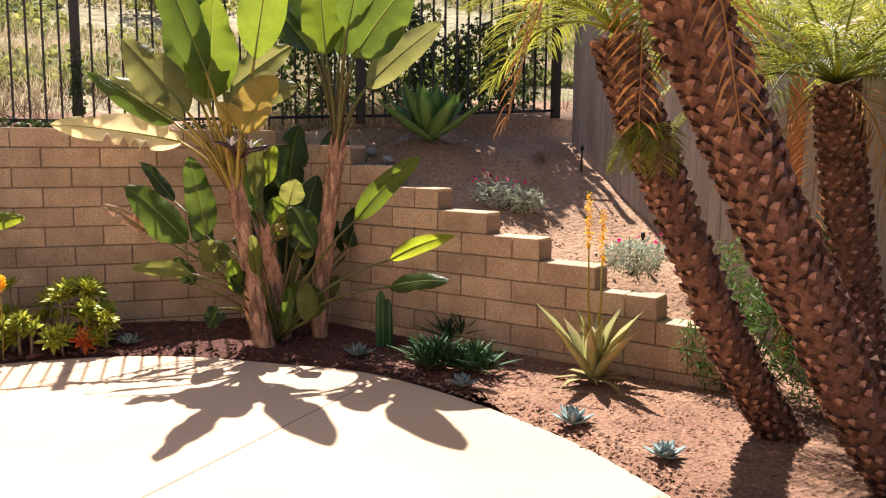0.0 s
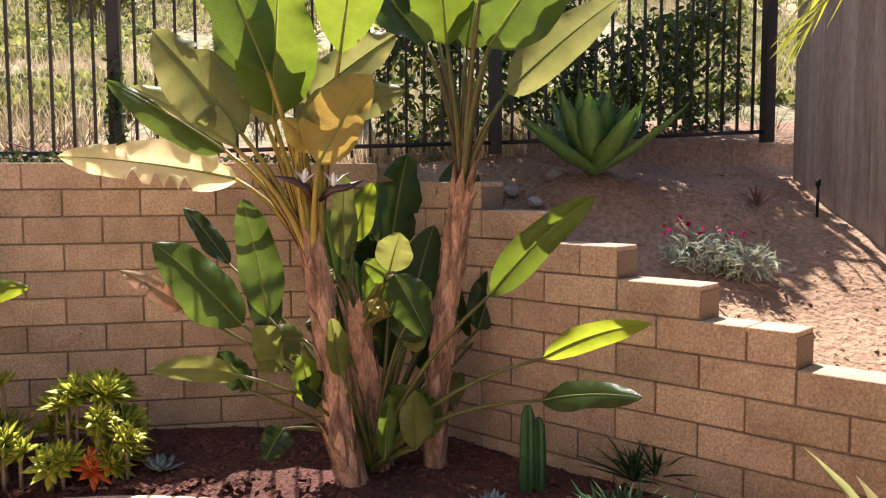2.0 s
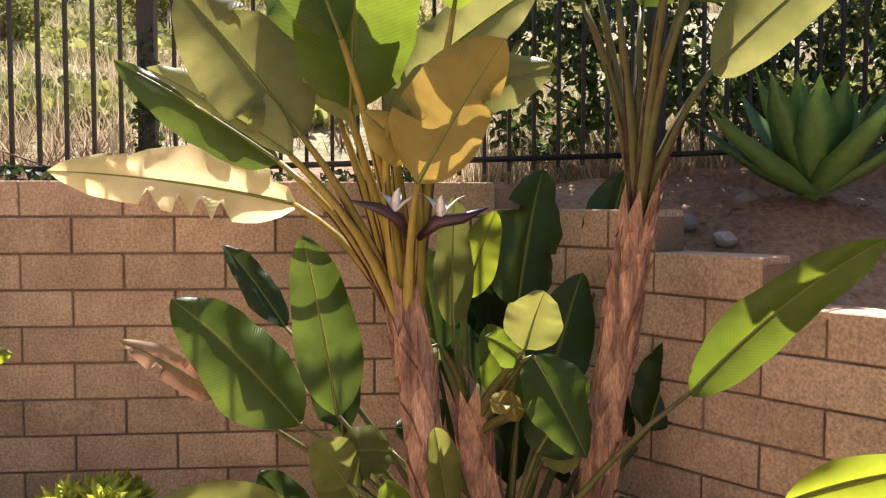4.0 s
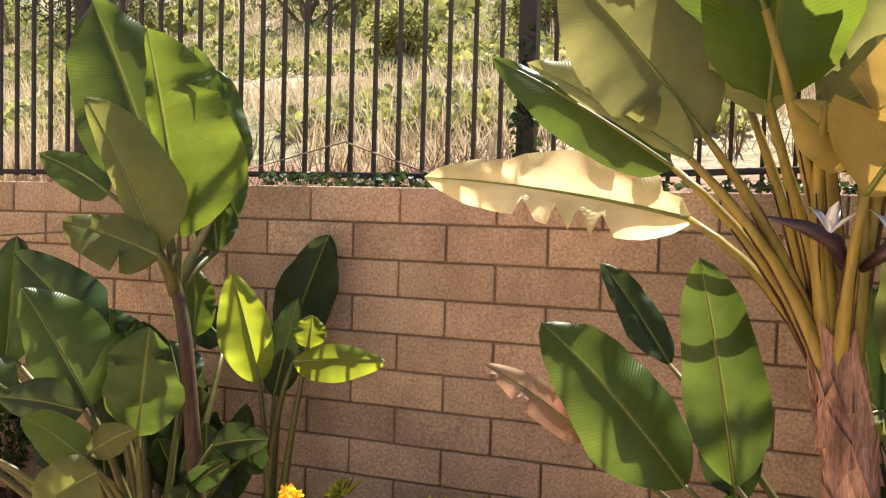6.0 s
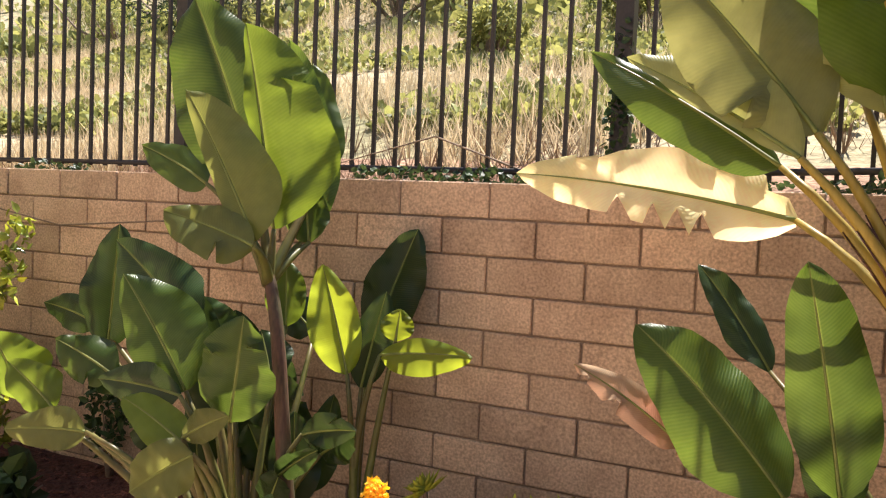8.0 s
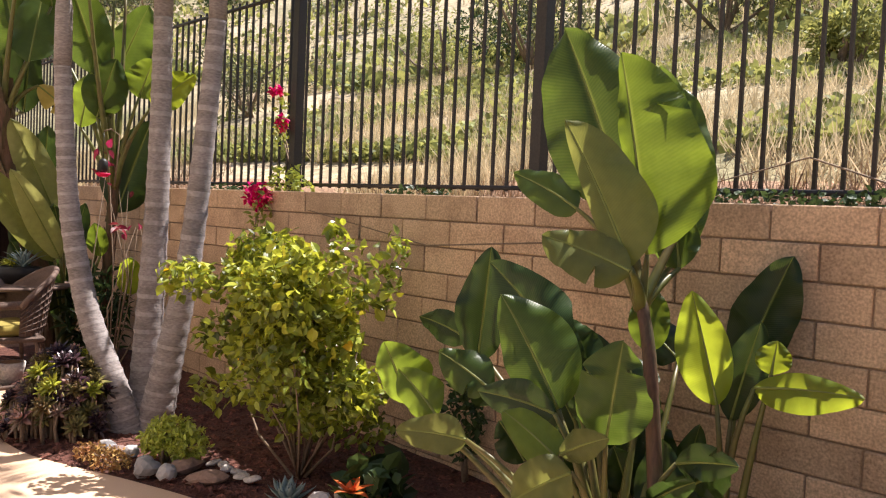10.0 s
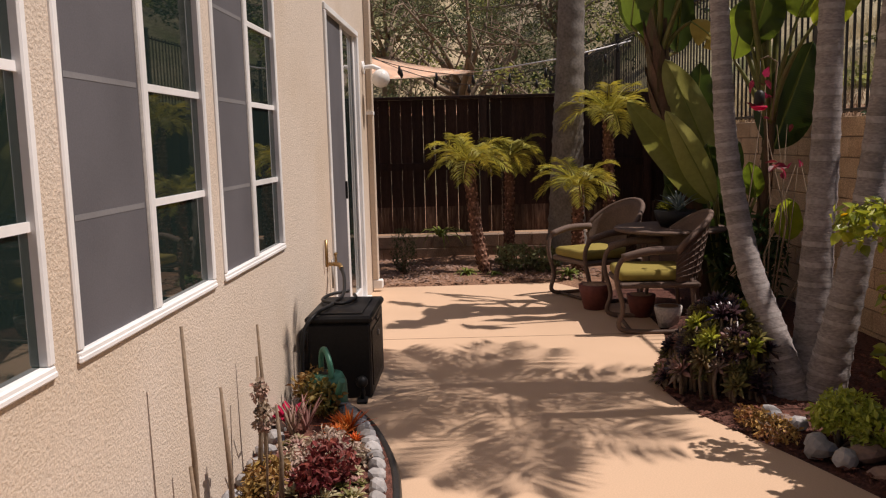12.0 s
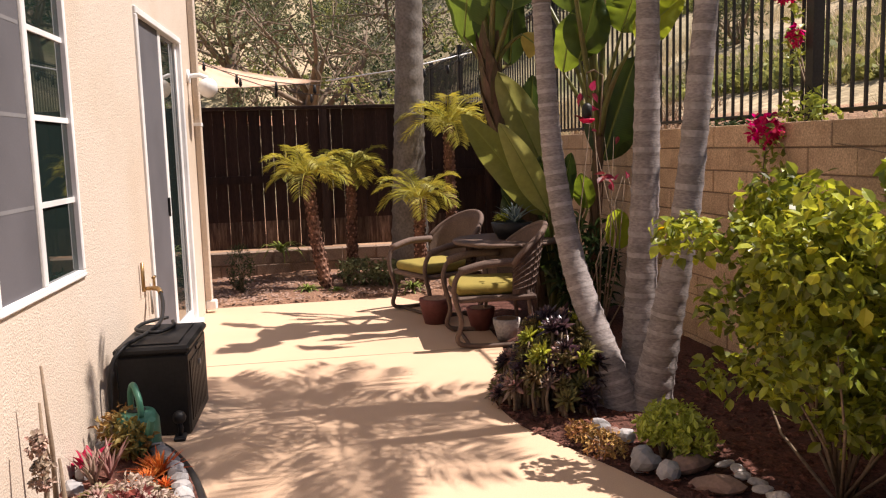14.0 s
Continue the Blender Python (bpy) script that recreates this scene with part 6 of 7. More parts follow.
part("latch", boxes(((X0 + X1) / 2 - 0.012, (X0 + X1) / 2 + 0.012, Y1 - 0.008, Y1 + 0.004, 0.30, 0.33), bevel=0.003), M_GREYMETAL, bx)
hs = thing("garden_hose", "black garden hose looping from the tap over the box", "hose")
part("hose", tube(bmesh.new(), [HOUSE @ p for p in smooth_line3([(-2.90, 0.11, 0.60), (-2.75, 0.15, 0.56), (-2.5, 0.18, 0.496), (-2.15, 0.16, 0.498), (-1.93, 0.11, 0.486), (-1.86, 0.06, 0.40), (-1.85, 0.045, 0.2), (-1.87, 0.05, 0.012)], 6)], 0.0115, 7), M_BLACK, hs)
part("coil", tube(bmesh.new(), [HOUSE @ p for p in smooth_line3([(-2.62, 0.2, 0.497), (-2.5, 0.10, 0.497), (-2.3, 0.09, 0.498), (-2.2, 0.22, 0.498), (-2.35, 0.28, 0.498), (-2.5, 0.25, 0.4975)], 5)], 0.0105, 7), M_BLACK, hs)
tp = thing("garden_tap", "brass garden tap on a grey pipe", "tap", at=HOUSE)
part("pipe", tube(bmesh.new(), [(-2.98, 0.0, 0.62), (-2.98, 0.07, 0.62)], 0.013, 8), M_BRASS, tp)
part("spout", tube(bmesh.new(), smooth_line3([(-2.98, 0.05, 0.62), (-2.94, 0.09, 0.62), (-2.90, 0.11, 0.60)], 4), 0.016, 8), M_BRASS, tp)
part("valve_stem", tube(bmesh.new(), [(-2.98, 0.06, 0.62), (-2.98, 0.06, 0.69)], 0.008, 6), M_BRASS, tp)
part("hand_wheel", tube(bmesh.new(), [(-3.01, 0.06, 0.69), (-2.95, 0.06, 0.69)], 0.010, 6), M_BRASS, tp)
part("riser_pipe", tube(bmesh.new(), [(-2.86, 0.02, 0.62), (-2.86, 0.02, 0.80)], 0.011, 6), M_BRASS, tp)
part("drop_pipe", tube(bmesh.new(), [(-3.06, 0.02, 0.64), (-3.06, 0.02, 0.44)], 0.008, 6), M_GREYMETAL, tp)
wc = thing("watering_can", "sage green plastic watering can", "watering can", at=pose(-4.70, 3.20, 0.003, 0, 0, 25) @ Matrix.Diagonal((1.08, 1.08, 1.08, 1)))
part("body", tube(bmesh.new(), [(0, 0, 0), (0, 0, 0.02), (0, 0, 0.18), (0, 0, 0.22), (0, 0, 0.225)], [0.085, 0.10, 0.095, 0.075, 0.05], 18), M_GREENPLASTIC, wc)
part("handle", tube(bmesh.new(), smooth_line3([(-0.08, 0, 0.20), (-0.08, 0, 0.29), (-0.02, 0, 0.335), (0.05, 0, 0.28), (0.07, 0, 0.21)], 5), 0.014, 8), M_GREENPLASTIC, wc)
part("spout", tube(bmesh.new(), [(0.08, 0, 0.06), (0.16, 0, 0.16), (0.22, 0, 0.24)], [0.026, 0.018, 0.015], 10), M_GREENPLASTIC, wc)
part("filler_hole", tube(bmesh.new(), [(0.0, 0, 0.224), (0.0, 0, 0.228)], 0.04, 12), M_IRON, wc)
nz = thing("hose_nozzle", "black hose sprinkler head on a foot", "sprinkler", at=pose(-4.95, 3.36, 0.0))
part("foot", boxes((-0.045, 0.045, -0.03, 0.03, 0.0, 0.02), bevel=0.006), M_BLACK, nz)
part("neck", tube(bmesh.new(), [(0, 0, 0.02), (0.0, 0.005, 0.06), (0, 0, 0.09)], 0.013, 8), M_BLACK, nz)
bm = bmesh.new()
bmesh.ops.create_uvsphere(bm, u_segments=12, v_segments=8, radius=0.035, matrix=Matrix.Translation((0, 0, 0.115)))
part("head", bm, M_BLACK, nz, "", True)

# ---- bed along the house ----
BED = smooth_line([(-4.95, 3.02), (-4.88, 3.20), (-4.62, 3.37), (-4.25, 3.50), (-3.75, 3.585), (-3.1, 3.58), (-2.6, 3.45), (-2.35, 3.15), (-2.30, 2.83)], 5)
hb = part("house_bed", poly_slab([(p[0], p[1]) for p in BED][::-1] + [(-4.95, 2.99)], 0.0, 0.05), M_MULCH)
tagged(hb, "raised bed of succulents along the house", "planting bed", kind="structure")
ed = thing("bed_edging", "dark plastic edging strip round the house bed", "edging")
part("strip", tube(bmesh.new(), [(p[0], p[1], 0.035) for p in BED[3:-2]], 0.022, 5), M_IRON, ed)
k = 0
for i in range(4, len(BED) - 4):
    x, y = BED[i][0], BED[i][1]
    n = Vector((-3.6, 2.6)) - Vector((x, y))
    n.normalize()
    stone("border_stone", "rounded grey border stone of the house bed", (x + n.x * 0.075, y + n.y * 0.075, 0.07), (0.045, 0.038, 0.035), M_STONE, 300 + i, "border stones")
    k += 1
for i in range(9):
    p = HOUSE @ Vector((-1.65 + 0.17 * i, 0.06, 0.07))
    stone("border_stone", "rounded grey stone against the house wall", p, (0.05, 0.04, 0.035), M_STONE, 340 + i, "border stones")
bush("succulent_mound", "olive and ochre leafy succulent mound", [(-4.66, 3.13, 0.18, 0.12, 0.11, 0.10), (-4.56, 3.20, 0.15, 0.10, 0.09, 0.08)], 700, 0.035, mat("olive_ochre_leaf", (0.19, 0.16, 0.04), 0.6, 0.2, 30, 8, 0.0, (0.33, 0.15, 0.05), 0.7, island=0.35, thin=0.15), (-4.62, 3.15, 0.05), 61, "succulent", 6)
for i, (x, y, s) in enumerate(((-4.35, 3.34, 0.18), (-4.25, 3.30, 0.12), (-4.42, 3.28, 0.10), (-4.18, 3.38, 0.08))):
    rosette_plant("fire_sticks", "orange red finger-leaved succulent", "succulent", (x, y, 0.05), 40, s, 0.016, M_ORANGE, 80 + i, "orange succulents", rise0=0.2, rise1=1.45, curve=0.1)
for i, (x, y, s) in enumerate(((-4.35, 3.13, 0.22), (-4.28, 3.08, 0.2), (-4.42, 3.06, 0.18))):
    rosette_plant("dudleya", "tall dusty pink finger succulent", "succulent", (x, y, 0.05), 16, s, 0.022, M_PINK, 90 + i, "pink finger succulents", rise0=1.0, rise1=1.5, curve=0.1)
rosette_plant("red_paddle_plant", "red paddle-leaved succulent by the wall", "succulent", (-4.45, 3.02, 0.05), 9, 0.2, 0.06, M_RED, 95, rise0=0.7, rise1=1.4)
rp = random.Random(8)
bush("red_succulent_mound", "dark wine-red leafy succulent mound", [(-3.72, 3.32, 0.14, 0.11, 0.11, 0.10), (-3.62, 3.27, 0.11, 0.09, 0.09, 0.07)], 700, 0.034, mat("wine_red_leaf", (0.13, 0.022, 0.022), 0.55, 0.2, 30, 8, 0.0, (0.20, 0.05, 0.03), 0.7, island=0.4, thin=0.15), (-3.68, 3.3, 0.04), 62, "succulent", 5)
bush("ochre_succulent_mound", "ochre and rust leafy succulent mound near the wall", [(-3.72, 3.06, 0.10, 0.11, 0.09, 0.07), (-3.58, 3.05, 0.10, 0.10, 0.08, 0.06)], 600, 0.03, mat("rust_ochre_leaf", (0.24, 0.13, 0.04), 0.6, 0.2, 30, 8, 0.0, (0.26, 0.19, 0.05), 0.7, island=0.35, thin=0.15), (-3.66, 3.06, 0.04), 63, "succulent", 4)
bush("pale_sedum_mound", "pale pinkish grey stonecrop mound", [(-4.05, 3.28, 0.10, 0.13, 0.10, 0.06), (-3.92, 3.40, 0.09, 0.10, 0.08, 0.05), (-3.95, 3.18, 0.09, 0.10, 0.08, 0.05)], 800, 0.026, mat("pale_pink_grey_leaf", (0.42, 0.31, 0.26), 0.7, 0.2, 30, 8, 0.0, (0.34, 0.30, 0.18), 0.7, island=0.3, thin=0.1), (-4.0, 3.28, 0.04), 64, "succulent", 4)
for i in range(120):
    x, y = rp.uniform(-4.3, -2.6), rp.uniform(3.0, 3.46)
    if inside(x, y, [(p[0], p[1]) for p in BED]):
        rosette_plant("stonecrop", "small dusty pink and straw stonecrop clump", "succulent", (x, y, 0.045), 22, rp.uniform(0.05, 0.09), 0.024, rp.choice((M_PINK, M_PINK, M_STRAW, M_BRONZE)), 400 + i, "stonecrops", rise0=0.0, rise1=1.3)
for i, (s, y, h, lean) in enumerate(((0.10, 0.12, 0.86, 0.02), (-0.07, 0.18, 0.62, 0.03), (-0.62, 0.12, 0.55, -0.04), (-0.82, 0.10, 0.66, 0.02), (0.3, 0.2, 0.5, 0.03), (-0.45, 0.25, 0.42, 0.0))):
    t = thing("bare_twig", "leafless grey-brown twig rising from the bed", "twig", "bare twigs", HOUSE @ pose(s, y, 0.03))
    part("stem", tube(bmesh.new(), [(0, 0, 0), (lean, 0.01, h * 0.5), (lean * 1.6, 0.0, h)], [0.011, 0.009, 0.005], 6), M_TWIG, t)
    if i in (2, 3):
        part("side_shoot", tube(bmesh.new(), [(lean * 0.8, 0, h * 0.42), (0.05 + lean, 0.02, h * 0.46), (0.10 + lean, 0.02, h * 0.60)], 0.004, 5), M_TWIG, t)
t = thing("seed_head", "dried brown seed heads on thin stalks", "dried flower", at=HOUSE @ pose(-0.36, 0.22, 0.04))
part("stalk", tube(bmesh.new(), [(0, 0, 0), (0.0, 0.01, 0.3), (0.01, 0, 0.52)], 0.005, 5), M_TWIG, t)
part("head", leafy(clump_points(np.random.default_rng(6), [(0.01, 0, 0.50, 0.03, 0.03, 0.04), (0.0, 0, 0.42, 0.035, 0.035, 0.025), (0.0, 0, 0.36, 0.03, 0.03, 0.02)], 260), 0.022, 3, 0.8), M_PINK, t, "dusty brown seed head")

# ---- bed before the board fence ----
for i, (x, y, L, n, m, lab) in enumerate(((-10.25, 3.92, 0.40, 26, M_SHRUB, "strappy green agapanthus over the low wall"), (-9.1, 4.17, 0.20, 20, M_SHRUB, "small strappy green plant in the bed"), (-8.82, 5.20, 0.24, 22, M_SHRUB, "small strappy green plant by the chair"), (-9.0, 4.45, 0.14, 16, M_SHRUB, "small strappy green plant in the bed"))):
    rosette_plant("strappy_plant", lab, "plant", (x, y, 0.3 if i == 0 else 0.03), n, L, 0.035, m, 500 + i, "strappy plants", rise0=0.5, rise1=1.4, curve=0.9, thick=0.1)
bush("rosemary", "dark upright rosemary in the fence bed", [(-9.35, 3.5, 0.28, 0.14, 0.14, 0.26)], 900, 0.04, M_DARKLEAF, (-9.35, 3.5, 0.02), 62, branches=8, aspect=0.15)
bush("low_shrub", "low grey-green shrub in the fence bed", [(-9.3, 4.7, 0.18, 0.22, 0.22, 0.15), (-9.2, 5.0, 0.16, 0.2, 0.2, 0.14)], 1100, 0.05, M_SAGE, (-9.3, 4.8, 0.02), 63, branches=8)
bush("red_leaf_shrub", "bare branching shrub with dark red leaves", [(-6.3, 6.2, 1.5, 0.14, 0.14, 0.16), (-6.2, 6.35, 1.2, 0.22, 0.2, 0.06), (-6.4, 6.15, 1.75, 0.1, 0.1, 0.1)], 22, 0.085, mat("dark_red_leaf", (0.18, 0.02, 0.02), 0.5, 0.2, 30, 6, 0.0, island=0.4, thin=0.3), (-6.3, 6.2, 0.02), 64, branches=8, stem_r=0.007)
bush("table_fern", "dense dark strappy foliage behind the table", [(-6.9, 6.3, 0.45, 0.35, 0.25, 0.4)], 420, 0.16, M_DARKLEAF, (-6.9, 6.3, 0.02), 65, branches=8, aspect=0.2)
scatter("fence_bed_chips", "tan chips in the bed before the fence", M_FLAG, 1500, lambda r: (r.uniform(-10.4, -8.66), r.uniform(3.2, 5.6), 0.03), 0.02, 15)

# hummingbird feeder hung from a branch
fd = thing("bird_feeder", "small dark red hanging bird feeder", "bird feeder", at=pose(-6.28, 6.1, 1.62))
part("reservoir", tube(bmesh.new(), [(0, 0, 0), (0, 0, 0.02), (0, 0, 0.09), (0, 0, 0.11)], [0.02, 0.035, 0.035, 0.012], 12), M_BLACK, fd)
part("base", tube(bmesh.new(), [(0, 0, -0.03), (0, 0, -0.01), (0, 0, 0.0)], [0.03, 0.055, 0.05], 14), M_RED, fd, "red feeding dish")
part("hanger", tube(bmesh.new(), [(0, 0, 0.11), (0, 0, 0.32)], 0.003, 4), M_IRON, fd)
part("branch_hook", tube(bmesh.new(), [(0, 0, 0.32), (0.01, 0.05, 0.34), (0.0, 0.12, 0.30), (-0.02, 0.1, -0.1)], 0.006, 5), M_TWIG, fd)


# ---- beyond the fences ----
def far_tree(name, label, at, h, spread, material, n, size, seed, bare=False):
    rng = np.random.default_rng(seed)
    t = thing(name, label, "tree", "hillside trees")
    A = Vector(at)
    bm = bmesh.new()
    ends = []
    tube(bm, [A - Vector((0, 0, 0.3)), A + Vector((0.05 * h, 0, h * 0.3)), A + Vector((0, 0.04 * h, h * 0.55))], [0.06 * h, 0.045 * h, 0.03 * h], 7)
    for i in range(14):
        a = i * 2.4
        z0 = h * rng.uniform(0.22, 0.5)
        e = A + Vector((math.cos(a) * spread * rng.uniform(0.4, 1), math.sin(a) * spread * rng.uniform(0.4, 1), h * rng.uniform(0.5, 1.0)))
        s = A + Vector((0.02 * h, 0, z0))
        m = s.lerp(e, 0.5) + Vector(rng.normal(size=3)) * 0.08 * h
        tube(bm, [s, m, e], [0.02 * h, 0.012 * h, 0.004 * h], 5)
        ends.append(e)
        for _ in range(7 if bare else 2):
            q = m.lerp(e, rng.uniform(0.1, 1))
            w = q + Vector(rng.normal(size=3)) * 0.14 * h
            tube(bm, [q, q.lerp(w, 0.5) + Vector(rng.normal(size=3)) * 0.02 * h, w], [0.006 * h, 0.004 * h, 0.002 * h], 4)
            ends.append(w)
    part("trunk", bm, M_TWIG, t)
    lobes = [(e.x, e.y, e.z, spread * 0.26, spread * 0.26, h * 0.10) for e in ends]
    part("crown", leafy(clump_points(rng, lobes, n), size, seed), material, t)
    return t


far_tree("grey_tree", "grey half-bare tree on the slope beyond the fence", (-27.0, 5.0, hill(-27, 5)), 5.6, 3.4, M_SAGE, 2600, 0.13, 1, True)
far_tree("grey_tree", "grey half-bare tree on the slope beyond the fence", (-31.0, 8.8, hill(-31, 8.8)), 5.5, 3.4, M_SAGE, 2600, 0.13, 2, True)
far_tree("green_tree", "light green feathery tree in the next garden", (-20.0, 7.0, -0.4), 3.5, 1.5, M_WEED, 2600, 0.12, 3)
far_tree("dark_tree", "dark green tree behind the far fence", (-24.0, 10.6, hill(-24, 10.6)), 3.0, 1.5, M_DARKLEAF, 1800, 0.13, 4)
far_tree("grey_tree", "grey half-bare tree on the slope beyond the fence", (-33.0, 2.5, hill(-33, 2.5)), 5.0, 3.2, M_SAGE, 2600, 0.13, 6, True)

st = thing("slope_tree", "tree just behind the iron fence, its crown added out of view to shade the terrace", "tree")
P = Vector((1.02, 8.2, hill(1.02, 8.2) - 0.1))
part("trunk", tube(bmesh.new(), [P, P + Vector((0.03, 0, 1.0)), P + Vector((0.1, 0, 2.0)), P + Vector((0.3, 0.05, 2.8))], [0.09, 0.075, 0.065, 0.04], 9), M_TWIG, st)
# limbs and crown are added out of view so that shade falls on the terrace
for e in ((2.2, 8.0, 4.3), (2.9, 8.2, 4.4), (1.5, 8.1, 4.5), (1.0, 8.5, 4.6)):
    part("limb", tube(bmesh.new(), [P + Vector((0.08, 0, 1.9)), (P + Vector((0.1, 0, 2.3))).lerp(Vector(e), 0.5), e], [0.04, 0.03, 0.012], 6), M_TWIG, st)
part("crown", leafy(clump_points(np.random.default_rng(31), [(2.1, 8.0, 4.2, 0.55, 0.5, 0.3), (2.8, 8.1, 4.3, 0.5, 0.5, 0.3), (1.5, 8.1, 4.4, 0.5, 0.5, 0.35), (3.3, 8.2, 4.4, 0.4, 0.4, 0.25)], 3600), 0.13, 31), M_DARKLEAF, st)
for k, (x, y, s_, m) in enumerate(((-7.6, 12.6, 1.15, M_SAGE), (-8.6, 13.2, 1.0, M_DARKLEAF), (-5.2, 13.6, 1.0, M_SAGE), (-4.6, 14.2, 0.9, M_WEED), (-12.5, 11.0, 0.9, M_SAGE), (-10.8, 14.0, 1.1, M_WEED), (-1.5, 12.2, 0.5, M_WEED), (0.5, 11.5, 0.5, M_WEED), (-2.6, 10.6, 0.4, M_WEED))):
    z = hill(x, y)
    r9 = np.random.default_rng(900 + k)
    bush("hill_brush", "large rounded brush on the dry hillside", [(x + r9.normal() * s_ * 0.45, y + r9.normal() * s_ * 0.45, z + s_ * r9.uniform(0.3, 1.0), s_ * 0.5, s_ * 0.5, s_ * 0.4) for _ in range(7)], 1500, 0.09, m, (x, y, z), 900 + k, branches=9, group="hillside brush", stem_r=0.03, aspect=0.3)

r6 = np.random.default_rng(66)
n_b = 0
for k in range(700):
    if n_b >= 180:
        break
    x, y = r6.uniform(-75, 8), r6.uniform(8.5, 45)
    if r6.random() < 0.68:
        x, y = r6.uniform(-70, -27), r6.uniform(-6, 22)
    z = hill(x, y)
    near = math.hypot(x, y - 3)
    s = r6.uniform(0.45, 1.0) * (1 + near / 45)
    if near < 9:
        continue
    m = (M_SAGE, M_SAGE, M_WEED, M_DARKLEAF)[int(r6.integers(0, 4))]
    lobes = [(x + r6.normal() * s * 0.5, y + r6.normal() * s * 0.5, z + s * r6.uniform(0.25, 0.75), s * 0.55, s * 0.55, s * 0.42) for _ in range(5)]
    bush("hill_brush", "scrubby brush on the dry hillside", lobes, int(420 + 160 * s), 0.10 * (1 + near / 60), m, (x, y, z), 700 + k, branches=6, group="hillside brush", stem_r=0.03)
    n_b += 1


def slope_plants(name, label, material, n, x0, x1, y0, y1, size, seed, blade):
    """Grass blades or weeds strewn over the slope, in drifts."""
    rng = np.random.default_rng(seed)
    v, f = [], []
    made = 0
    while made < n:
        x, y = rng.uniform(x0, x1), y0 + (y1 - y0) * rng.uniform(0, 1) ** 1.7
        if noise.noise((x * 0.45, y * 0.6, seed * 1.0)) < -0.08:
            continue
        made += 1
        p = Vector((x, y, hill(x, y) - 0.02))
        s = size * rng.uniform(0.5, 1.4)
        for _ in range(3 if blade else 4):
            d = Vector((rng.normal() * 0.35, rng.normal() * 0.35, 1)) if blade else Vector((rng.normal(), rng.normal(), abs(rng.normal()) + 0.35))
            d.normalize()
            w = d.cross(Vector(rng.normal(size=3))).normalized() * s * (0.018 if blade else 0.24)
            b = len(v)
            q = p + (Vector((0, 0, 0)) if blade else Vector((rng.normal() * 0.4 * s, rng.normal() * 0.4 * s, s * rng.uniform(0, 1.1))))
            e = q + d * s * (1 if blade else 0.6)
            bend = Vector((rng.normal(), rng.normal(), 0)) * s * 0.15
            v += [q - w, q + w, q + d * s * 0.4 + w * 0.9 + bend * 0.4, e + bend, q + d * s * 0.4 - w * 0.9 + bend * 0.4]
            f += [(b, b + 1, b + 2, b + 4), (b + 4, b + 2, b + 3)]
    return tagged(part(name, (v, [], f), material), label, "grass" if blade else "weeds", kind="stuff")


slope_plants("dry_grass", "dry straw-coloured grass on the slope", M_STRAW, 30000, -16, 8, 7.15, 17, 0.20, 5, True)
slope_plants("weeds", "yellow-green weeds over the slope", M_WEED, 16000, -13, 7, 8.2, 15, 0.088, 9, False)
slope_plants("far_dry_grass", "dry grass higher on the hill", M_STRAW, 7000, -60, 16, 14, 45, 0.5, 15, True)
slope_plants("far_weeds", "green weeds higher on the hill", M_WEED, 7000, -50, 16, 13, 35, 0.24, 19, False)
slope_plants("leaf_litter", "brown dry stalks along the fence", mat("brown_dry_stalk", (0.33, 0.23, 0.15), 0.9, 0.25, 30, 3, 0.0, island=0.4), 1600, -10, 4, 7.1, 8.0, 0.16, 25, True)

# shade sail and string lights in the next garden
sl = thing("shade_sail", "beige triangular shade sail in the next garden", "shade sail")
bm = bmesh.new()
A, B, C = Vector((-15.5, 2.2, 3.15)), Vector((-13.6, 4.72, 2.50)), Vector((-20.5, 1.5, 3.0))
n = 10
rows = []
for i in range(n + 1):
    row = []
    for j in range(n + 1 - i):
        a, b = i / n, j / n
        p = A * (1 - a - b) + B * a + C * b
        row.append(bm.verts.new(p - Vector((0, 0, 0.6 * (a * b + a * (1 - a - b) + b * (1 - a - b)) * 0.5))))
    rows.append(row)
for i in range(n):
    for j in range(n - i):
        bm.faces.new((rows[i][j], rows[i + 1][j], rows[i][j + 1]))
        if j < n - i - 1:
            bm.faces.new((rows[i + 1][j], rows[i + 1][j + 1], rows[i][j + 1]))
bmesh.ops.solidify(bm, geom=bm.faces[:], thickness=0.01)
part("cloth", bm, M_SAIL, sl, "", True)
part("rope", tube(bmesh.new(), [B, B + Vector((0.1, 1.2, 0.16)), (-13.5, 7.0, 2.9)], 0.012, 5), M_WHITE, sl)
part("mast", tube(bmesh.new(), [(-20.5, 1.5, -0.5), (-20.5, 1.5, 3.05)], 0.05, 8), M_GREYMETAL, sl)
part("mast", tube(bmesh.new(), [(-15.5, 2.2, -0.5), (-15.5, 2.2, 3.1)], 0.05, 8), M_GREYMETAL, sl)
ls = thing("string_lights", "string of small dark bulbs across the next garden", "string lights")
for a, b, sag in (((-13.0, 2.6, 2.85), (-13.2, 7.0, 2.95), 0.5), ((-14.5, 2.6, 3.05), (-14.0, 7.0, 2.9), 0.65)):
    A, B = Vector(a), Vector(b)
    pts = [A.lerp(B, k / 16) - Vector((0, 0, sag * 4 * (k / 16) * (1 - k / 16))) for k in range(17)]
    part("cable", tube(bmesh.new(), pts, 0.007, 5), M_IRON, ls)
    for k in range(1, 16, 2):
        part("bulb", tube(bmesh.new(), [pts[k], pts[k] - Vector((0, 0, 0.05)), pts[k] - Vector((0, 0, 0.10)), pts[k] - Vector((0, 0, 0.14))], [0.016, 0.02, 0.032, 0.01], 7), M_BLACK, ls)
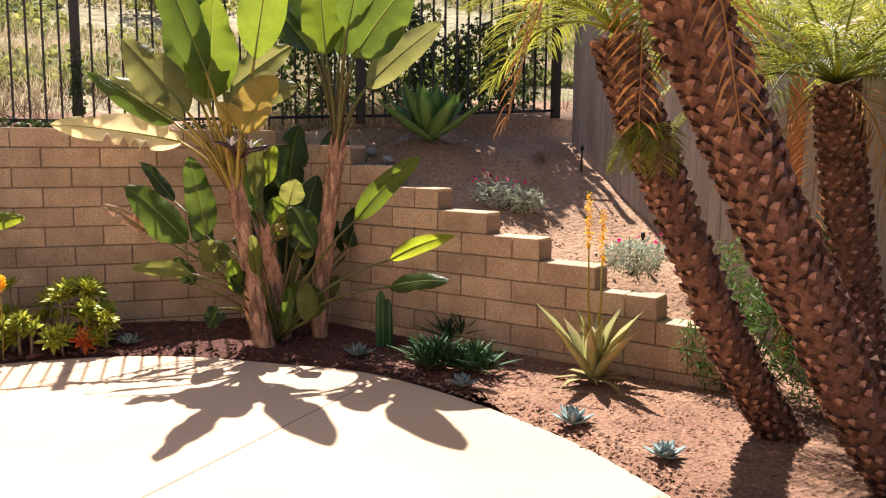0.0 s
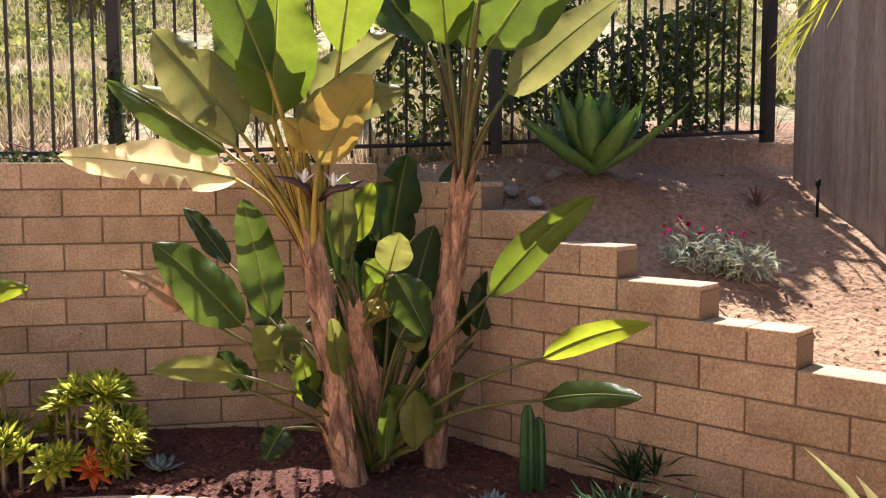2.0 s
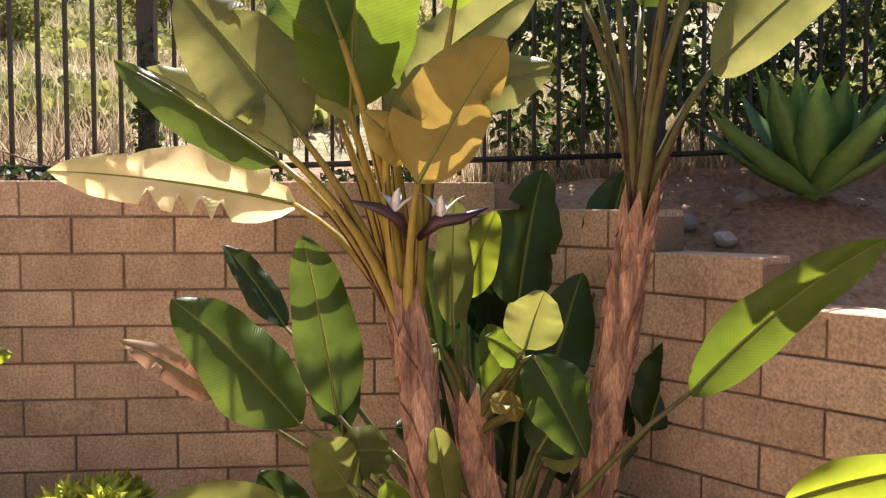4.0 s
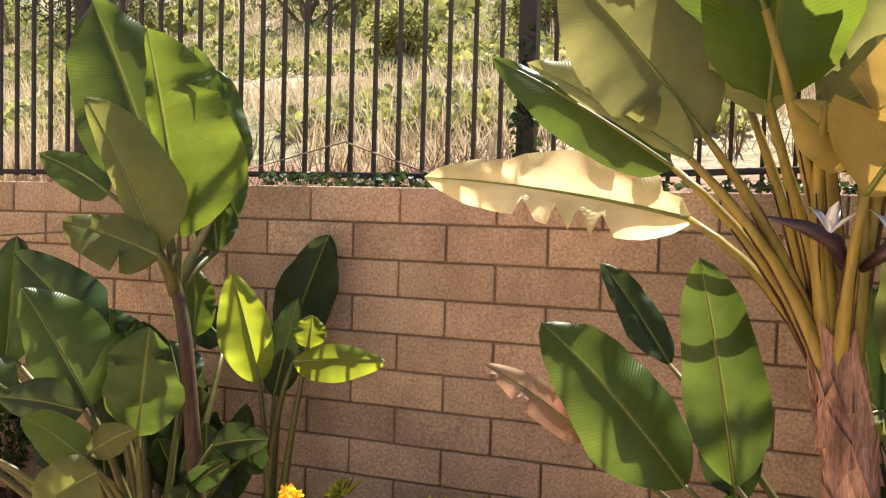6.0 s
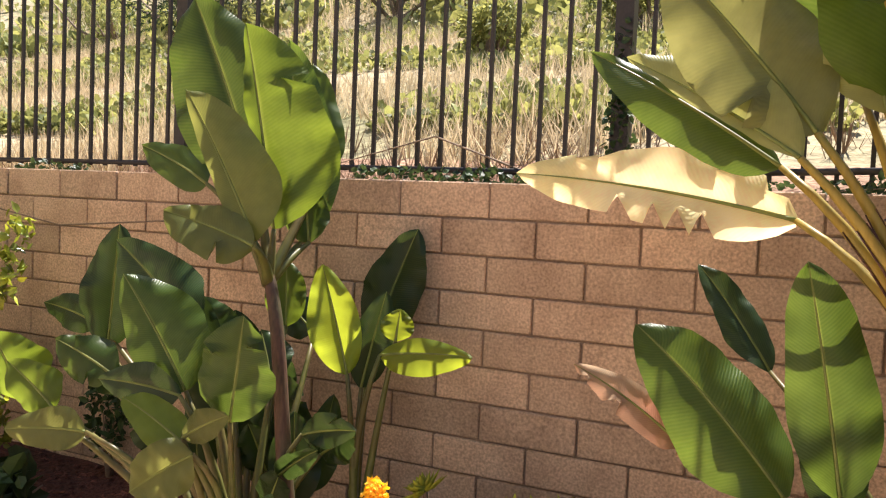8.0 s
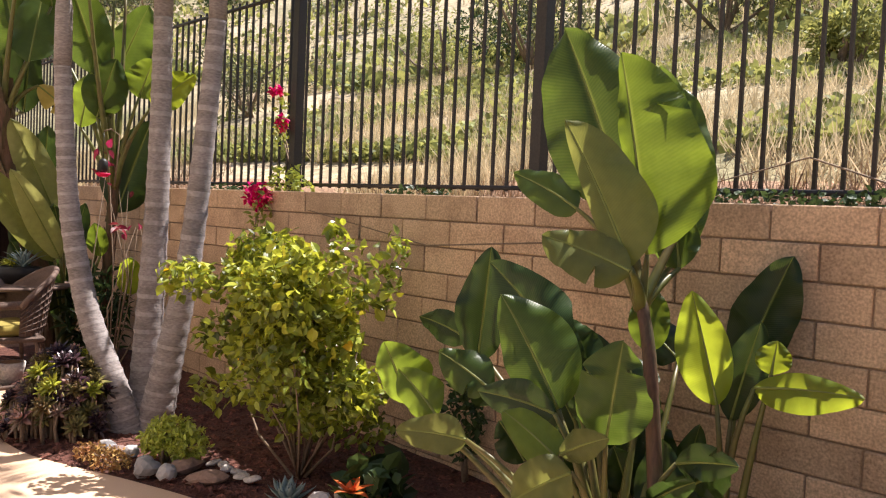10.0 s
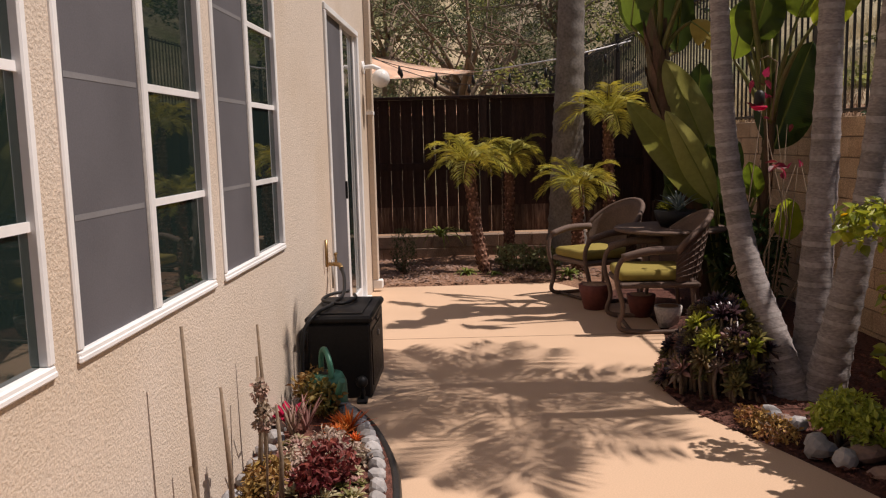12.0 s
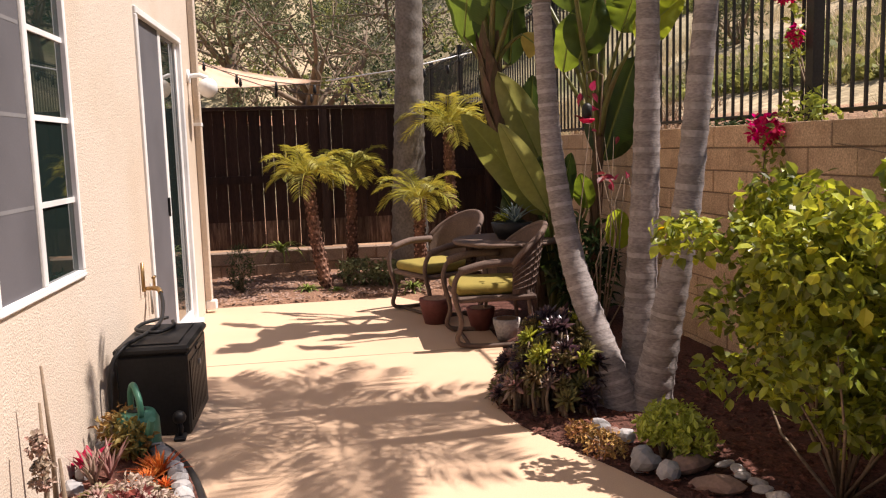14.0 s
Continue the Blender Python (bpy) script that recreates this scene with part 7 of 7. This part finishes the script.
nr = thing("neighbour_shed", "pale low roof beyond the board fence", "roof", at=pose(-16.0, 3.6, -0.5))
part("roof", boxes((-1.0, 1.0, -1.3, 1.3, 2.45, 2.55), bevel=0.02), M_SAIL, nr)
for x in (-0.9, 0.9):
    for y in (-1.2, 1.2):
        part("post", boxes((x - 0.05, x + 0.05, y - 0.05, y + 0.05, 0, 2.45)), M_FENCE_DARK, nr)


# ---- block walls: blocks and mortar ----
def block_mesh(w, depth=0.19):
    return boxes((0.004, w - 0.005, 0, depth, 0.004, COURSE - 0.005), bevel=0.004)


full = [None] * 2


def lay(wall, length, height_at, x_start, at, near, low=0.0):
    """Blocks in running bond from local x = 0 to length; the far ones joined."""
    rest = bmesh.new()
    for c in range(11):
        z = low + c * COURSE
        x = x_start - (BLOCK / 2 if c % 2 else 0)
        while x < length - 0.02:
            x0, x1 = max(x, 0.0), min(x + BLOCK, length)
            x += BLOCK
            if z + COURSE <= height_at(x0 + 0.02) + 0.01 and z + COURSE > height_at(x1 - 0.02) + 0.01:
                x1 = min(x1, x0 + (BLOCK / 2 if x0 > 0 else BLOCK))
            if x1 - x0 < 0.03 or z + COURSE > height_at((x0 + x1) / 2 - 0.03) + 0.01:
                continue
            proud = random.uniform(-0.004, 0.003)
            if not near(x0):
                box(rest, x0 + 0.004, x1 - 0.005, proud, 0.18, z + 0.004, z + COURSE - 0.005)
                continue
            if x1 - x0 > BLOCK - 0.01:
                if full[0] is None:
                    o = part("block", block_mesh(BLOCK), M_BLOCK, wall)
                    full[0] = o.data
                else:
                    o = new("block", full[0])
                    o.parent = wall
            else:
                o = part("block", block_mesh(x1 - x0), M_BLOCK, wall)
            o.matrix_basis = at @ pose(x0, proud, z, 0, 0, random.uniform(-0.25, 0.25))
    if len(rest.verts):
        tagged(part("far_blocks", rest, M_BLOCK, wall), "distant tan blocks", kind="stuff").matrix_basis = at
    else:
        rest.free()


wb = thing("wall_back", "tan concrete block retaining wall", "wall", kind="structure")
LEFT = -22.0
part("mortar", boxes((LEFT, CORNER.x + 0.1, WALL_Y + 0.012, WALL_Y + 0.185, -0.1, WALL_H - 0.03)), M_MORTAR, wb)
lay(wb, CORNER.x - LEFT, lambda x: WALL_H, ((-1.325 - LEFT) % BLOCK) - BLOCK, Matrix.Translation((LEFT, WALL_Y, 0)), lambda x: x + LEFT > -10.3, WALL_H - 11 * COURSE)
ws = thing("wall_stepped", "tan block wall stepping down beside the terrace", "wall", kind="structure")
SM = Matrix.Translation((0.992, 6.822, 0)) @ Matrix.Rotation(math.atan2(STEP_DIR.y, STEP_DIR.x), 4, "Z")
STEP_TOP = 1.577
step_h = lambda x: STEP_TOP - COURSE * max(1, int(max(0, x) / BLOCK + 1e-4))
N = 9
bm = bmesh.new()
for k in range(N):
    box(bm, k * BLOCK, (k + 1) * BLOCK - (0.012 if k == N - 1 else 0), 0.012, 0.185, -0.1, STEP_TOP - COURSE * max(1, k) - 0.03)
part("mortar", bm, M_MORTAR, ws).matrix_basis = SM
lay(ws, N * BLOCK, step_h, 0.0, SM, lambda x: True, STEP_TOP - 11 * COURSE)
# low retaining wall under the dark fence
wl = thing("wall_low", "low block edging in front of the board fence, darkened as in half shade", "wall", kind="structure")
LM = Matrix.Translation((WEST + 0.42, 1.6, 0.0)) @ Matrix.Rotation(radians(90), 4, "Z")
part("mortar", boxes((0, 5.2, 0.012, 0.15, -0.1, 0.285)), M_MORTAR, wl).matrix_basis = LM
before = set(wl.children)
full[0] = None
lay(wl, 5.2, lambda x: 0.30, 0.0, LM, lambda x: True)
# these blocks get the darkened copy in place of shade
for o in wl.children:
    if o not in before:
        o.data.materials[0] = M_BLOCK_SHADED
part("fill_soil", boxes((WEST - 0.2, WEST + 0.27, 1.6, 6.78, -0.1, 0.29)), M_SOIL, wl)
